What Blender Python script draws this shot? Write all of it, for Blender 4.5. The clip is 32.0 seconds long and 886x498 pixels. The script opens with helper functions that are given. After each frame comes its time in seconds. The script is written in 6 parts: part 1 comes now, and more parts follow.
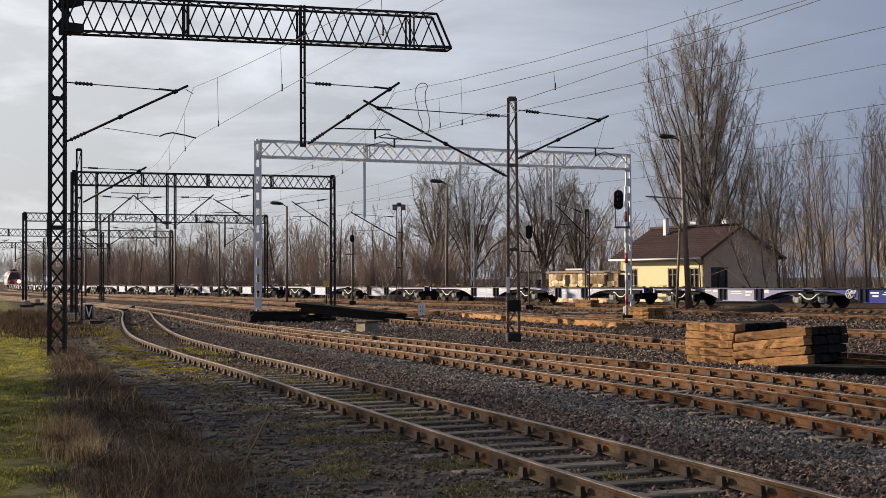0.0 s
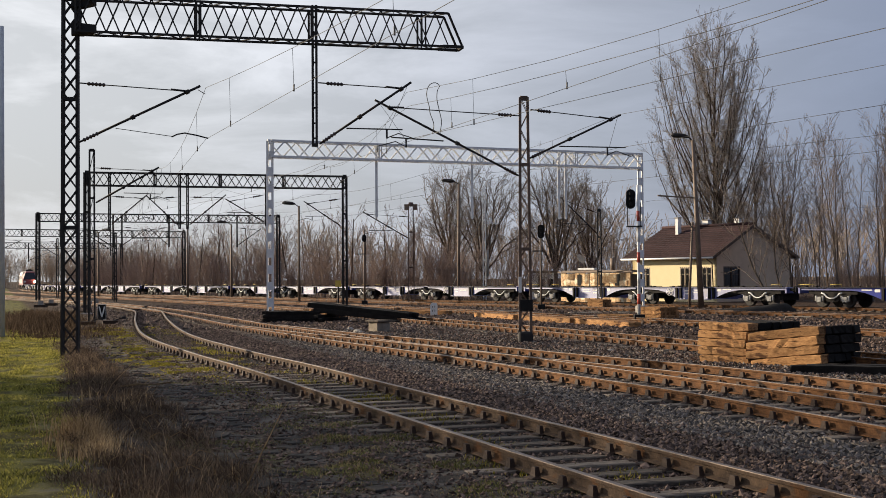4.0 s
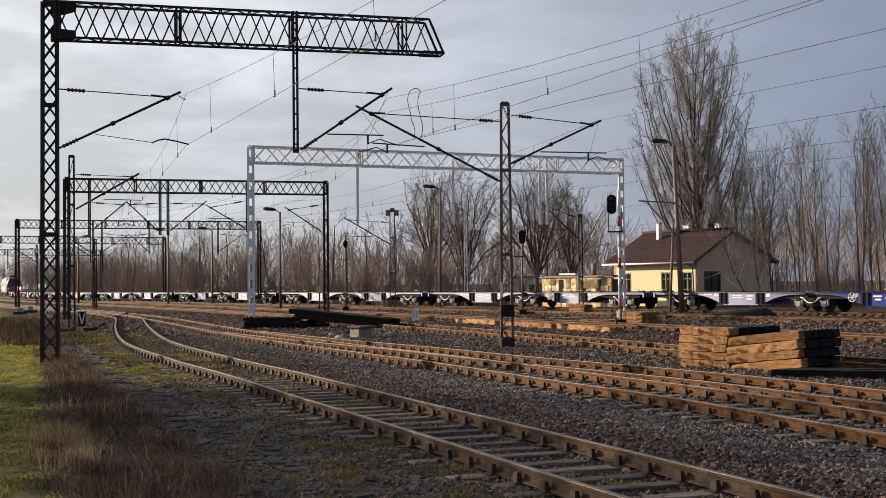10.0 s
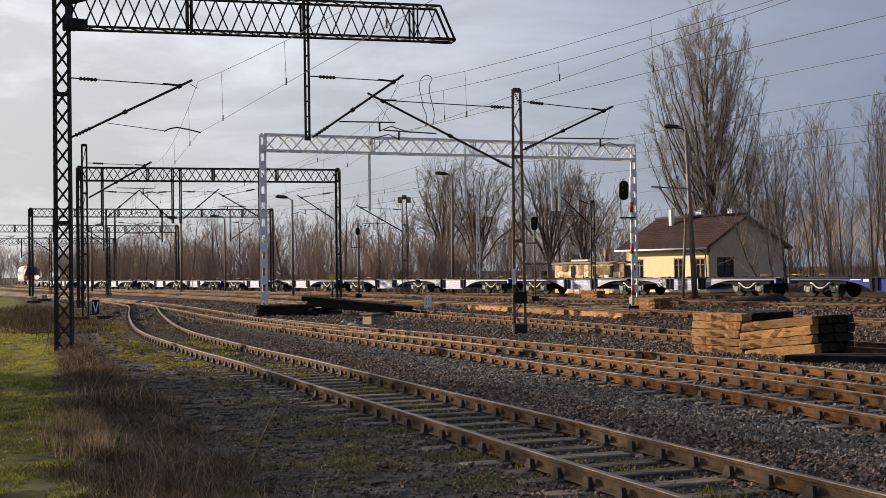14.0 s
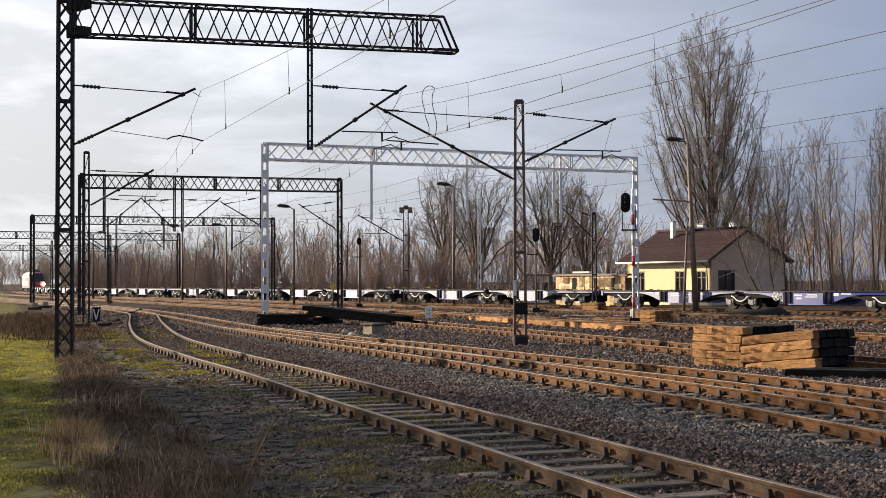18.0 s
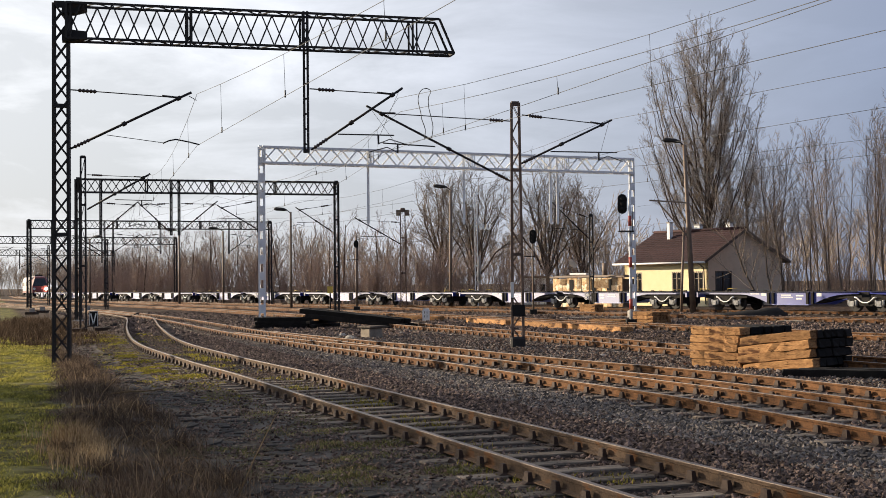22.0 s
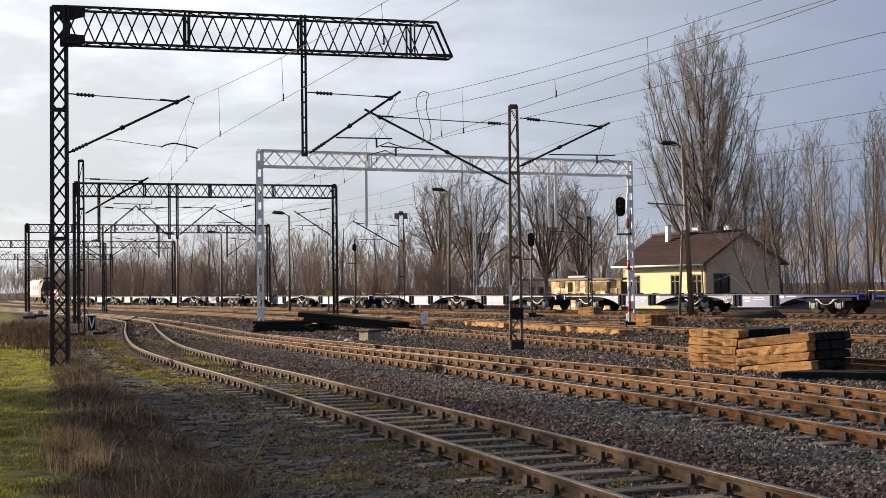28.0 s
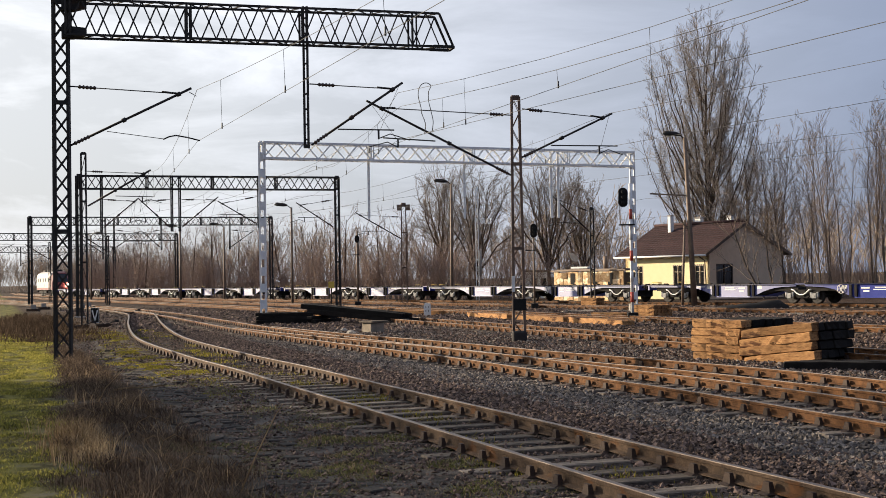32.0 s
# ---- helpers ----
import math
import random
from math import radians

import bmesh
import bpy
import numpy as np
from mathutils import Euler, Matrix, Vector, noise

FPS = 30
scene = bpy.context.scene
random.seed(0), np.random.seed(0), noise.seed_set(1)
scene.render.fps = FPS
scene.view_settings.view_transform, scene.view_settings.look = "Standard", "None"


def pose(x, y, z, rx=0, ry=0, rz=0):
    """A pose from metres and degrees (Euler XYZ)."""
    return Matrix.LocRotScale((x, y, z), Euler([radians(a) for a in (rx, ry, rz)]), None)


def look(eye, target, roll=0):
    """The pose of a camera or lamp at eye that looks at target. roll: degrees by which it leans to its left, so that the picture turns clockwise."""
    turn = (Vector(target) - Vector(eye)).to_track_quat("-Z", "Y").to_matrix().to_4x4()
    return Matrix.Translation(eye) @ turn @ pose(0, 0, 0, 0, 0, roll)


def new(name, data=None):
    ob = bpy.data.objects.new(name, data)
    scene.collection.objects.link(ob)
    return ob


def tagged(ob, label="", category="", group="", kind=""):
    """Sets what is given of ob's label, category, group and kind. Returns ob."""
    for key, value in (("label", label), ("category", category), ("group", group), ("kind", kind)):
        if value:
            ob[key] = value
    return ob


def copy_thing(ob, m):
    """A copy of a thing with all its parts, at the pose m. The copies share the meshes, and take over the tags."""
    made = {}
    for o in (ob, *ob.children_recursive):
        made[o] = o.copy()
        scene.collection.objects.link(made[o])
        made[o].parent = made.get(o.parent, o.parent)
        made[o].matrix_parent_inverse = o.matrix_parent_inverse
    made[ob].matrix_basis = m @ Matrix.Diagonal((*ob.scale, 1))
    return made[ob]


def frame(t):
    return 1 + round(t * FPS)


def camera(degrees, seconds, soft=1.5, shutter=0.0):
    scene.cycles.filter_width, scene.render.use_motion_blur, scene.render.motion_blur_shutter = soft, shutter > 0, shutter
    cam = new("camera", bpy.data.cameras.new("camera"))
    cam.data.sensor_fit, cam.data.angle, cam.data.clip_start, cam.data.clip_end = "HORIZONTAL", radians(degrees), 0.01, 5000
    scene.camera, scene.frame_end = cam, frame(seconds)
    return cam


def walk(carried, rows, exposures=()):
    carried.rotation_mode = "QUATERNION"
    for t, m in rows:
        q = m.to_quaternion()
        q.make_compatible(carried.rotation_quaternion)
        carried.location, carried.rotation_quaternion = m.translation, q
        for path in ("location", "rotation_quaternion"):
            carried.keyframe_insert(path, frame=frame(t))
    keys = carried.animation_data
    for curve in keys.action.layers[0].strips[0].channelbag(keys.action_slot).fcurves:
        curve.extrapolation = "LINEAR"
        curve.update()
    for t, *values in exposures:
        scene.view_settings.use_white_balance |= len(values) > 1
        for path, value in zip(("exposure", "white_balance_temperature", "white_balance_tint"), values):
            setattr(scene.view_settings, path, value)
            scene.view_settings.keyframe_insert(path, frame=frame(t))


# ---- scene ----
# One railway yard. x to the right, y away from the camera, z up; z = 0 is the top of the rails.
cam = camera(39.23, 32.0, soft=0.66)
EYE = (0.0, 0.0, 1.833)
PATH = [
(0, 91.371, 0.305, 0.309), (0.5, 91.376, 0.306, 0.332), (1, 91.326, 0.274, 0.383), (1.5, 91.289, 0.273, 0.443),
(2, 91.303, 0.345, 0.604), (2.5, 91.282, 0.437, 0.708), (3, 91.315, 0.465, 1.044), (3.5, 91.310, 0.420, 1.028),
(5.5, 91.618, 0.351, 0.115), (6, 91.610, 0.300, 0.080), (6.5, 91.610, 0.276, 0.056), (7, 91.595, 0.273, 0.035),
(7.5, 91.611, 0.352, -0.028), (8, 91.612, 0.384, -0.075), (8.5, 91.540, 0.425, -0.026), (9, 91.539, 0.411, 0.011),
(9.5, 91.564, 0.513, 0.018), (10, 91.610, 0.561, 0.008), (10.5, 91.784, 0.600, 0.033), (11, 91.844, 0.564, 0.006),
(11.5, 91.873, 0.509, 0.053), (12, 91.861, 0.497, 0.013), (12.5, 91.824, 0.539, 0.009), (13, 91.798, 0.677, 0.036),
(13.5, 91.351, 0.719, 0.156), (14, 91.015, 0.810, 0.579), (14.5, 91.048, 0.749, 0.797), (16.5, 91.083, 0.405, 0.717),
(17, 91.079, 0.319, 0.658), (17.5, 91.183, 0.343, 0.632), (18, 91.502, 0.272, 0.625), (18.5, 91.578, 0.312, 0.601),
(19, 91.558, 0.273, 0.585), (19.5, 91.569, 0.291, 0.579), (20, 91.590, 0.410, 0.561), (20.5, 91.649, 0.496, 0.529),
(21, 91.666, 0.651, 0.506), (21.5, 91.622, 0.648, 0.495), (22, 91.610, 0.610, 0.497), (22.5, 91.595, 0.646, 0.463),
(23, 91.585, 0.688, 0.484), (23.5, 91.591, 0.639, 0.468), (24, 91.748, 0.641, 0.470), (24.5, 91.953, 0.626, 0.448),
(25, 91.925, 0.650, 0.435), (25.5, 91.898, 0.669, 0.408), (27.5, 91.749, 0.672, 0.397), (28, 91.754, 0.741, 0.425),
(28.5, 91.722, 0.776, 0.426), (29, 91.699, 0.798, 0.419), (29.5, 91.687, 0.836, 0.412), (30, 91.679, 0.860, 0.463),
(30.5, 91.656, 0.889, 0.475), (31, 91.575, 0.984, 0.530), (31.5, 91.418, 0.976, 0.539), (32, 91.356, 0.941, 0.548),
]
walk(cam, [(t, pose(*EYE, rx, ry, rz)) for t, rx, ry, rz in PATH],
     exposures=[(0.0, 0.53), (14.2, 0.53), (16.8, 0.81), (32.0, 0.81)])

# ---- light ----
SUN_AZ = (-0.90, 0.436)      # way to the sun, seen from above
SUN_EL = radians(14.0)
world = bpy.data.worlds.new("sky")
scene.world = world
world.use_nodes = True
wn, wl = world.node_tree.nodes, world.node_tree.links
wn.clear()
w_out = wn.new("ShaderNodeOutputWorld")
w_bg = wn.new("ShaderNodeBackground")
w_sky = wn.new("ShaderNodeTexSky")
w_sky.sky_type = "NISHITA"
w_sky.sun_disc = False
w_sky.sun_elevation = SUN_EL
w_sky.sun_rotation = math.atan2(SUN_AZ[0], SUN_AZ[1])
w_sky.dust_density = 1.0
w_co = wn.new("ShaderNodeTexCoord")
w_map = wn.new("ShaderNodeMapping")
w_map.inputs["Scale"].default_value = (1.0, 1.0, 3.8)
w_map.inputs["Rotation"].default_value = (0.0, radians(7.0), 0.0)
w_noise = wn.new("ShaderNodeTexNoise")
w_noise.inputs["Scale"].default_value = 5.0
w_noise.inputs["Detail"].default_value = 8.0
w_noise.inputs["Roughness"].default_value = 0.6
w_noise.inputs["Distortion"].default_value = 0.4
w_ramp = wn.new("ShaderNodeValToRGB")
w_ramp.color_ramp.elements[0].position = 0.44
w_ramp.color_ramp.elements[1].position = 0.66
# clouds are brighter and denser towards the sun
w_dot = wn.new("ShaderNodeVectorMath")
w_dot.operation = "DOT_PRODUCT"
w_dot.inputs[1].default_value = (SUN_AZ[0] * math.cos(SUN_EL), SUN_AZ[1] * math.cos(SUN_EL), math.sin(SUN_EL))
w_near = wn.new("ShaderNodeMapRange")
w_near.interpolation_type = "SMOOTHSTEP"
w_near.inputs["From Min"].default_value = -0.05
w_near.inputs["From Max"].default_value = 0.85
w_near.inputs["To Min"].default_value = 0.03
w_near.inputs["To Max"].default_value = 1.0
w_mul = wn.new("ShaderNodeMath")
w_mul.operation = "MULTIPLY"
w_cl = wn.new("ShaderNodeMix")
w_cl.data_type = "RGBA"
w_cl.inputs[6].default_value = (3.2, 4.02, 6.35, 1.0)
w_cl.inputs[7].default_value = (11.8, 12.0, 12.4, 1.0)
w_mix = wn.new("ShaderNodeMix")
w_mix.data_type = "RGBA"
w_veil = wn.new("ShaderNodeMath")
w_veil.operation = "MULTIPLY_ADD"
w_veil.inputs[1].default_value = 0.16
w_veil.inputs[2].default_value = 0.82
# thicker banks are brighter, and the haze low down a little duller
w_sep = wn.new("ShaderNodeSeparateXYZ")
w_low = wn.new("ShaderNodeMapRange")
w_low.interpolation_type = "SMOOTHSTEP"
w_low.inputs["From Min"].default_value = 0.0
w_low.inputs["From Max"].default_value = 0.20
w_low.inputs["To Min"].default_value = 0.88
w_low.inputs["To Max"].default_value = 1.0
w_bank = wn.new("ShaderNodeMath")
w_bank.operation = "MULTIPLY_ADD"
w_bank.inputs[1].default_value = 0.30
w_bank.inputs[2].default_value = 0.93
w_gain = wn.new("ShaderNodeMath")
w_gain.operation = "MULTIPLY"
w_tone = wn.new("ShaderNodeVectorMath")
w_tone.operation = "SCALE"
wl.new(w_co.outputs["Generated"], w_map.inputs["Vector"])
wl.new(w_map.outputs[0], w_noise.inputs["Vector"])
wl.new(w_noise.outputs["Fac"], w_ramp.inputs[0])
wl.new(w_co.outputs["Generated"], w_dot.inputs[0])
wl.new(w_dot.outputs["Value"], w_near.inputs["Value"])
wl.new(w_ramp.outputs["Color"], w_mul.inputs[0])
wl.new(w_near.outputs[0], w_mul.inputs[1])
wl.new(w_near.outputs[0], w_cl.inputs[0])
wl.new(w_mul.outputs[0], w_veil.inputs[0])
wl.new(w_veil.outputs[0], w_mix.inputs[0])
wl.new(w_sky.outputs[0], w_mix.inputs[6])
wl.new(w_cl.outputs[2], w_mix.inputs[7])
wl.new(w_co.outputs["Generated"], w_sep.inputs[0])
wl.new(w_sep.outputs["Z"], w_low.inputs["Value"])
wl.new(w_mul.outputs[0], w_bank.inputs[0])
wl.new(w_bank.outputs[0], w_gain.inputs[0])
wl.new(w_low.outputs[0], w_gain.inputs[1])
wl.new(w_mix.outputs[2], w_tone.inputs[0])
wl.new(w_gain.outputs[0], w_tone.inputs["Scale"])
wl.new(w_tone.outputs[0], w_bg.inputs["Color"])
w_bg.inputs["Strength"].default_value = 0.0490
wl.new(w_bg.outputs[0], w_out.inputs["Surface"])

sun = new("sun", bpy.data.lights.new("sun", "SUN"))
sun.data.energy = 5.0
sun.data.angle = radians(0.6)
sun.data.color = (1.0, 0.84, 0.63)
sun.matrix_world = look((SUN_AZ[0] * 300 * math.cos(SUN_EL), SUN_AZ[1] * 300 * math.cos(SUN_EL), 300 * math.sin(SUN_EL)), (0, 0, 0))


# ---- materials ----
def mat(name, a, b, scale=6.0, rough=0.7, metal=0.0, bump=0.3, fine=60.0, spots=None, spot_at=0.62, vary=0.0, stretch=(1, 1, 1), island=False):
    """A surface of two colours mixed by coarse and fine noise, with relief; spots: a third colour in patches."""
    m = bpy.data.materials.new(name)
    m.use_nodes = True
    n, l = m.node_tree.nodes, m.node_tree.links
    bsdf = n["Principled BSDF"]
    co = n.new("ShaderNodeTexCoord")
    mp = n.new("ShaderNodeMapping")
    mp.inputs["Scale"].default_value = stretch
    l.new(co.outputs["Object"], mp.inputs["Vector"])
    n1 = n.new("ShaderNodeTexNoise")
    n1.inputs["Scale"].default_value = scale
    n1.inputs["Detail"].default_value = 6.0
    n1.inputs["Roughness"].default_value = 0.65
    n2 = n.new("ShaderNodeTexNoise")
    n2.inputs["Scale"].default_value = fine
    n2.inputs["Detail"].default_value = 4.0
    for t in (n1, n2):
        l.new(mp.outputs[0], t.inputs["Vector"])
    add = n.new("ShaderNodeMath")
    add.operation = "MULTIPLY_ADD"
    add.inputs[1].default_value = 0.45
    l.new(n2.outputs["Fac"], add.inputs[0])
    l.new(n1.outputs["Fac"], add.inputs[2])
    ramp = n.new("ShaderNodeMapRange")
    ramp.inputs["From Min"].default_value = 0.48
    ramp.inputs["From Max"].default_value = 0.98
    l.new(add.outputs[0], ramp.inputs["Value"])
    mix = n.new("ShaderNodeMix")
    mix.data_type = "RGBA"
    mix.inputs[6].default_value = (*a, 1)
    mix.inputs[7].default_value = (*b, 1)
    l.new(ramp.outputs[0], mix.inputs[0])
    col = mix.outputs[2]
    if spots:
        n3 = n.new("ShaderNodeTexNoise")
        n3.inputs["Scale"].default_value = scale * 0.6
        n3.inputs["Detail"].default_value = 8.0
        l.new(mp.outputs[0], n3.inputs["Vector"])
        r3 = n.new("ShaderNodeMapRange")
        r3.inputs["From Min"].default_value = spot_at
        r3.inputs["From Max"].default_value = spot_at + 0.07
        l.new(n3.outputs["Fac"], r3.inputs["Value"])
        m3 = n.new("ShaderNodeMix")
        m3.data_type = "RGBA"
        l.new(r3.outputs[0], m3.inputs[0])
        l.new(col, m3.inputs[6])
        m3.inputs[7].default_value = (*spots, 1)
        col = m3.outputs[2]
    if vary:
        if island:
            src = n.new("ShaderNodeNewGeometry").outputs["Random Per Island"]
        else:
            src = n.new("ShaderNodeObjectInfo").outputs["Random"]
        vr = n.new("ShaderNodeMapRange")
        vr.inputs["To Min"].default_value = 1 - vary
        vr.inputs["To Max"].default_value = 1 + vary
        l.new(src, vr.inputs["Value"])
        hs = n.new("ShaderNodeHueSaturation")
        l.new(vr.outputs[0], hs.inputs["Value"])
        l.new(col, hs.inputs["Color"])
        col = hs.outputs[0]
    l.new(col, bsdf.inputs["Base Color"])
    bsdf.inputs["Roughness"].default_value = rough
    bsdf.inputs["Metallic"].default_value = metal
    if rough >= 0.85:
        bsdf.inputs["Specular IOR Level"].default_value = 0.2
    if bump:
        bp = n.new("ShaderNodeBump")
        bp.inputs["Strength"].default_value = bump
        bp.inputs["Distance"].default_value = 0.02
        l.new(add.outputs[0], bp.inputs["Height"])
        l.new(bp.outputs[0], bsdf.inputs["Normal"])
    return m


M_STEEL = mat("dark_painted_steel", (0.009, 0.008, 0.008), (0.026, 0.022, 0.02), 3, 0.8, 0.0, 0.2, 40, spots=(0.05, 0.027, 0.016), spot_at=0.64)
M_STEEL_BROWN = mat("brown_weathered_steel", (0.10, 0.07, 0.05), (0.24, 0.17, 0.12), 2, 0.65, 0.1, 0.2, 40, spots=(0.15, 0.075, 0.04), spot_at=0.6)
M_MAST = mat("dark_brown_mast_paint", (0.07, 0.045, 0.032), (0.21, 0.14, 0.10), 2, 0.75, 0.0, 0.2, 40, spots=(0.02, 0.015, 0.012), spot_at=0.58)
M_GALV = mat("galvanised_steel", (0.68, 0.68, 0.67), (0.86, 0.85, 0.83), 4, 0.5, 0.0, 0.1, 50)
M_RUST = mat("rusty_rail_side", (0.034, 0.016, 0.008), (0.195, 0.091, 0.037), 4, 0.9, 0.0, 0.6, 55, spots=(0.022, 0.013, 0.009), spot_at=0.58)
M_RUST_GREY = mat("grey_brown_rail_side", (0.030, 0.020, 0.014), (0.135, 0.088, 0.056), 4, 0.9, 0.0, 0.6, 55, spots=(0.11, 0.05, 0.02), spot_at=0.57)
M_RAILTOP = mat("worn_rail_top", (0.075, 0.05, 0.034), (0.21, 0.155, 0.115), 3, 0.5, 0.4, 0.1, 60)
M_SLEEPER = mat("weathered_sleeper", (0.050, 0.039, 0.031), (0.27, 0.22, 0.17), 3, 0.9, 0, 0.8, 26, spots=(0.03, 0.023, 0.018), spot_at=0.60, vary=0.35, stretch=(0.6, 3, 3))
M_CHAIR = mat("rusty_iron_chair", (0.018, 0.010, 0.007), (0.06, 0.032, 0.018), 9, 0.8, 0.2, 0.3)
M_TIMBER = mat("sunlit_old_timber", (0.17, 0.076, 0.029), (0.48, 0.265, 0.112), 2.2, 0.9, 0, 0.7, 14, spots=(0.085, 0.037, 0.016), spot_at=0.56, vary=0.25, stretch=(1.0, 1.6, 3.2))


def add_cracks(m, scale, width, depth):
    """Darkens and sinks the thin cracks that run along old wood."""
    n, l = m.node_tree.nodes, m.node_tree.links
    bsdf = n["Principled BSDF"]
    co = n.new("ShaderNodeTexCoord")
    mp = n.new("ShaderNodeMapping")
    mp.inputs["Scale"].default_value = (0.35, 2.0, 2.6)
    l.new(co.outputs["Object"], mp.inputs["Vector"])
    wob = n.new("ShaderNodeTexNoise")
    wob.inputs["Scale"].default_value = 3.0
    l.new(mp.outputs[0], wob.inputs["Vector"])
    mixv = n.new("ShaderNodeVectorMath")
    mixv.operation = "MULTIPLY_ADD"
    mixv.inputs[1].default_value = (0.5, 0.5, 0.5)
    l.new(wob.outputs["Color"], mixv.inputs[0])
    l.new(mp.outputs[0], mixv.inputs[2])
    vor = n.new("ShaderNodeTexVoronoi")
    vor.feature = "DISTANCE_TO_EDGE"
    vor.inputs["Scale"].default_value = scale
    l.new(mixv.outputs[0], vor.inputs["Vector"])
    rg = n.new("ShaderNodeMapRange")
    rg.inputs["From Max"].default_value = width
    l.new(vor.outputs["Distance"], rg.inputs["Value"])
    mx = n.new("ShaderNodeMix")
    mx.data_type = "RGBA"
    mx.inputs[6].default_value = (0.022, 0.012, 0.007, 1)
    l.new(rg.outputs[0], mx.inputs[0])
    l.new(bsdf.inputs["Base Color"].links[0].from_socket, mx.inputs[7])
    l.new(mx.outputs[2], bsdf.inputs["Base Color"])
    bp = n.new("ShaderNodeBump")
    bp.inputs["Distance"].default_value = depth
    l.new(rg.outputs[0], bp.inputs["Height"])
    l.new(bsdf.inputs["Normal"].links[0].from_socket, bp.inputs["Normal"])
    l.new(bp.outputs[0], bsdf.inputs["Normal"])


add_cracks(M_TIMBER, 3.6, 0.012, 0.012)
M_BOARD = mat("pale_weathered_board", (0.30, 0.24, 0.17), (0.62, 0.54, 0.42), 2.2, 0.9, 0, 0.4, 14, stretch=(1.0, 1.6, 3.2))
# tar black; also stands in for shade on the sleeper stacks
M_TAR_SHADE = mat("creosoted_and_shaded_timber", (0.006, 0.005, 0.005), (0.02, 0.017, 0.014), 3, 0.9, 0, 0.5, 30, vary=0.3)
M_WIRE = mat("copper_wire", (0.035, 0.034, 0.034), (0.075, 0.073, 0.072), 2, 0.7, 0.0, 0)
M_INSUL = mat("brown_porcelain", (0.03, 0.018, 0.014), (0.06, 0.035, 0.025), 4, 0.25, 0, 0)
M_CONC = mat("concrete", (0.22, 0.20, 0.175), (0.40, 0.37, 0.33), 3, 0.85, 0, 0.3, 40)
M_CONC_POLE = mat("grey_concrete_pole", (0.50, 0.50, 0.49), (0.68, 0.68, 0.66), 3, 0.7, 0, 0.15, 40)
M_BALLAST = mat("ballast_stones", (0.032, 0.027, 0.023), (0.245, 0.208, 0.178), 14, 0.85, 0, 0.5, 60, vary=0.75, island=True)
M_BALLAST_R = mat("rusty_ballast_stones", (0.036, 0.026, 0.021), (0.215, 0.15, 0.118), 14, 0.9, 0, 0.5, 60, vary=0.75, island=True)
M_BLOCK = mat("weathered_concrete", (0.17, 0.145, 0.11), (0.38, 0.32, 0.25), 3, 0.9, 0, 0.5, 40)
M_PATH = mat("dark_worn_paving", (0.020, 0.017, 0.015), (0.062, 0.054, 0.047), 3, 0.9, 0, 0.6, 40)
M_BLACK = mat("black_paint", (0.008, 0.008, 0.008), (0.022, 0.021, 0.020), 5, 0.85, 0, 0.1)
M_RED = mat("red_paint", (0.36, 0.05, 0.03), (0.52, 0.09, 0.06), 4, 0.5, 0, 0.1)
M_WHITE = mat("white_paint", (0.62, 0.61, 0.58), (0.80, 0.79, 0.76), 4, 0.5, 0, 0.1)
M_YELLOWP = mat("yellow_paint", (0.55, 0.38, 0.05), (0.72, 0.52, 0.10), 4, 0.5, 0, 0.1)
M_BLUE = mat("blue_wagon_paint", (0.018, 0.028, 0.19), (0.045, 0.06, 0.28), 0.8, 0.6, 0.0, 0.06, 25, spots=(0.10, 0.10, 0.20), spot_at=0.62)
# glare put into the paint: coat weight is switched up at low viewing angles
b_n, b_l = M_BLUE.node_tree.nodes, M_BLUE.node_tree.links
b_n["Principled BSDF"].inputs["Specular IOR Level"].default_value = 0.12
b_face = b_n.new("ShaderNodeLayerWeight")
b_glare = b_n.new("ShaderNodeMapRange")
b_glare.inputs["From Min"].default_value = 0.195
b_glare.inputs["From Max"].default_value = 0.25
b_glare.inputs["To Max"].default_value = 0.80
b_l.new(b_face.outputs["Facing"], b_glare.inputs["Value"])
b_l.new(b_glare.outputs[0], b_n["Principled BSDF"].inputs["Coat Weight"])
M_BLUE.node_tree.nodes["Principled BSDF"].inputs["Coat Roughness"].default_value = 0.42
M_BLUE.node_tree.nodes["Principled BSDF"].inputs["Coat IOR"].default_value = 2.5
M_BOGIE = mat("grimy_bogie_steel", (0.010, 0.009, 0.009), (0.036, 0.032, 0.028), 5, 0.9, 0.0, 0.3)
M_BOGIE_L = mat("dusty_bogie_frame", (0.10, 0.098, 0.094), (0.48, 0.47, 0.45), 4, 0.9, 0.0, 0.2)
M_WHEEL = mat("wheel_steel", (0.012, 0.010, 0.009), (0.04, 0.034, 0.03), 5, 0.8, 0.0, 0.2)
M_WALL_Y = mat("yellow_render", (0.84, 0.70, 0.40), (0.90, 0.78, 0.49), 1.2, 0.85, 0, 0.15, 50)
# duller beige copy of the render, with the gable's shade in its colour
M_WALL_SHADE = mat("shaded_gable_render", (0.54, 0.40, 0.28), (0.68, 0.51, 0.36), 1.2, 0.9, 0, 0.2, 50)
M_TILE = mat("dark_red_roof_tile", (0.028, 0.015, 0.015), (0.066, 0.034, 0.034), 3, 0.85, 0, 0.2, 40, vary=0.15)
M_TILE.node_tree.nodes["Principled BSDF"].inputs["Specular IOR Level"].default_value = 0.2
M_FRAME = mat("pale_brown_window_frame", (0.50, 0.40, 0.27), (0.66, 0.54, 0.38), 4, 0.6, 0, 0.1)
M_WOODDARK = mat("dark_brown_wood", (0.05, 0.03, 0.02), (0.10, 0.06, 0.04), 4, 0.6, 0, 0.2)
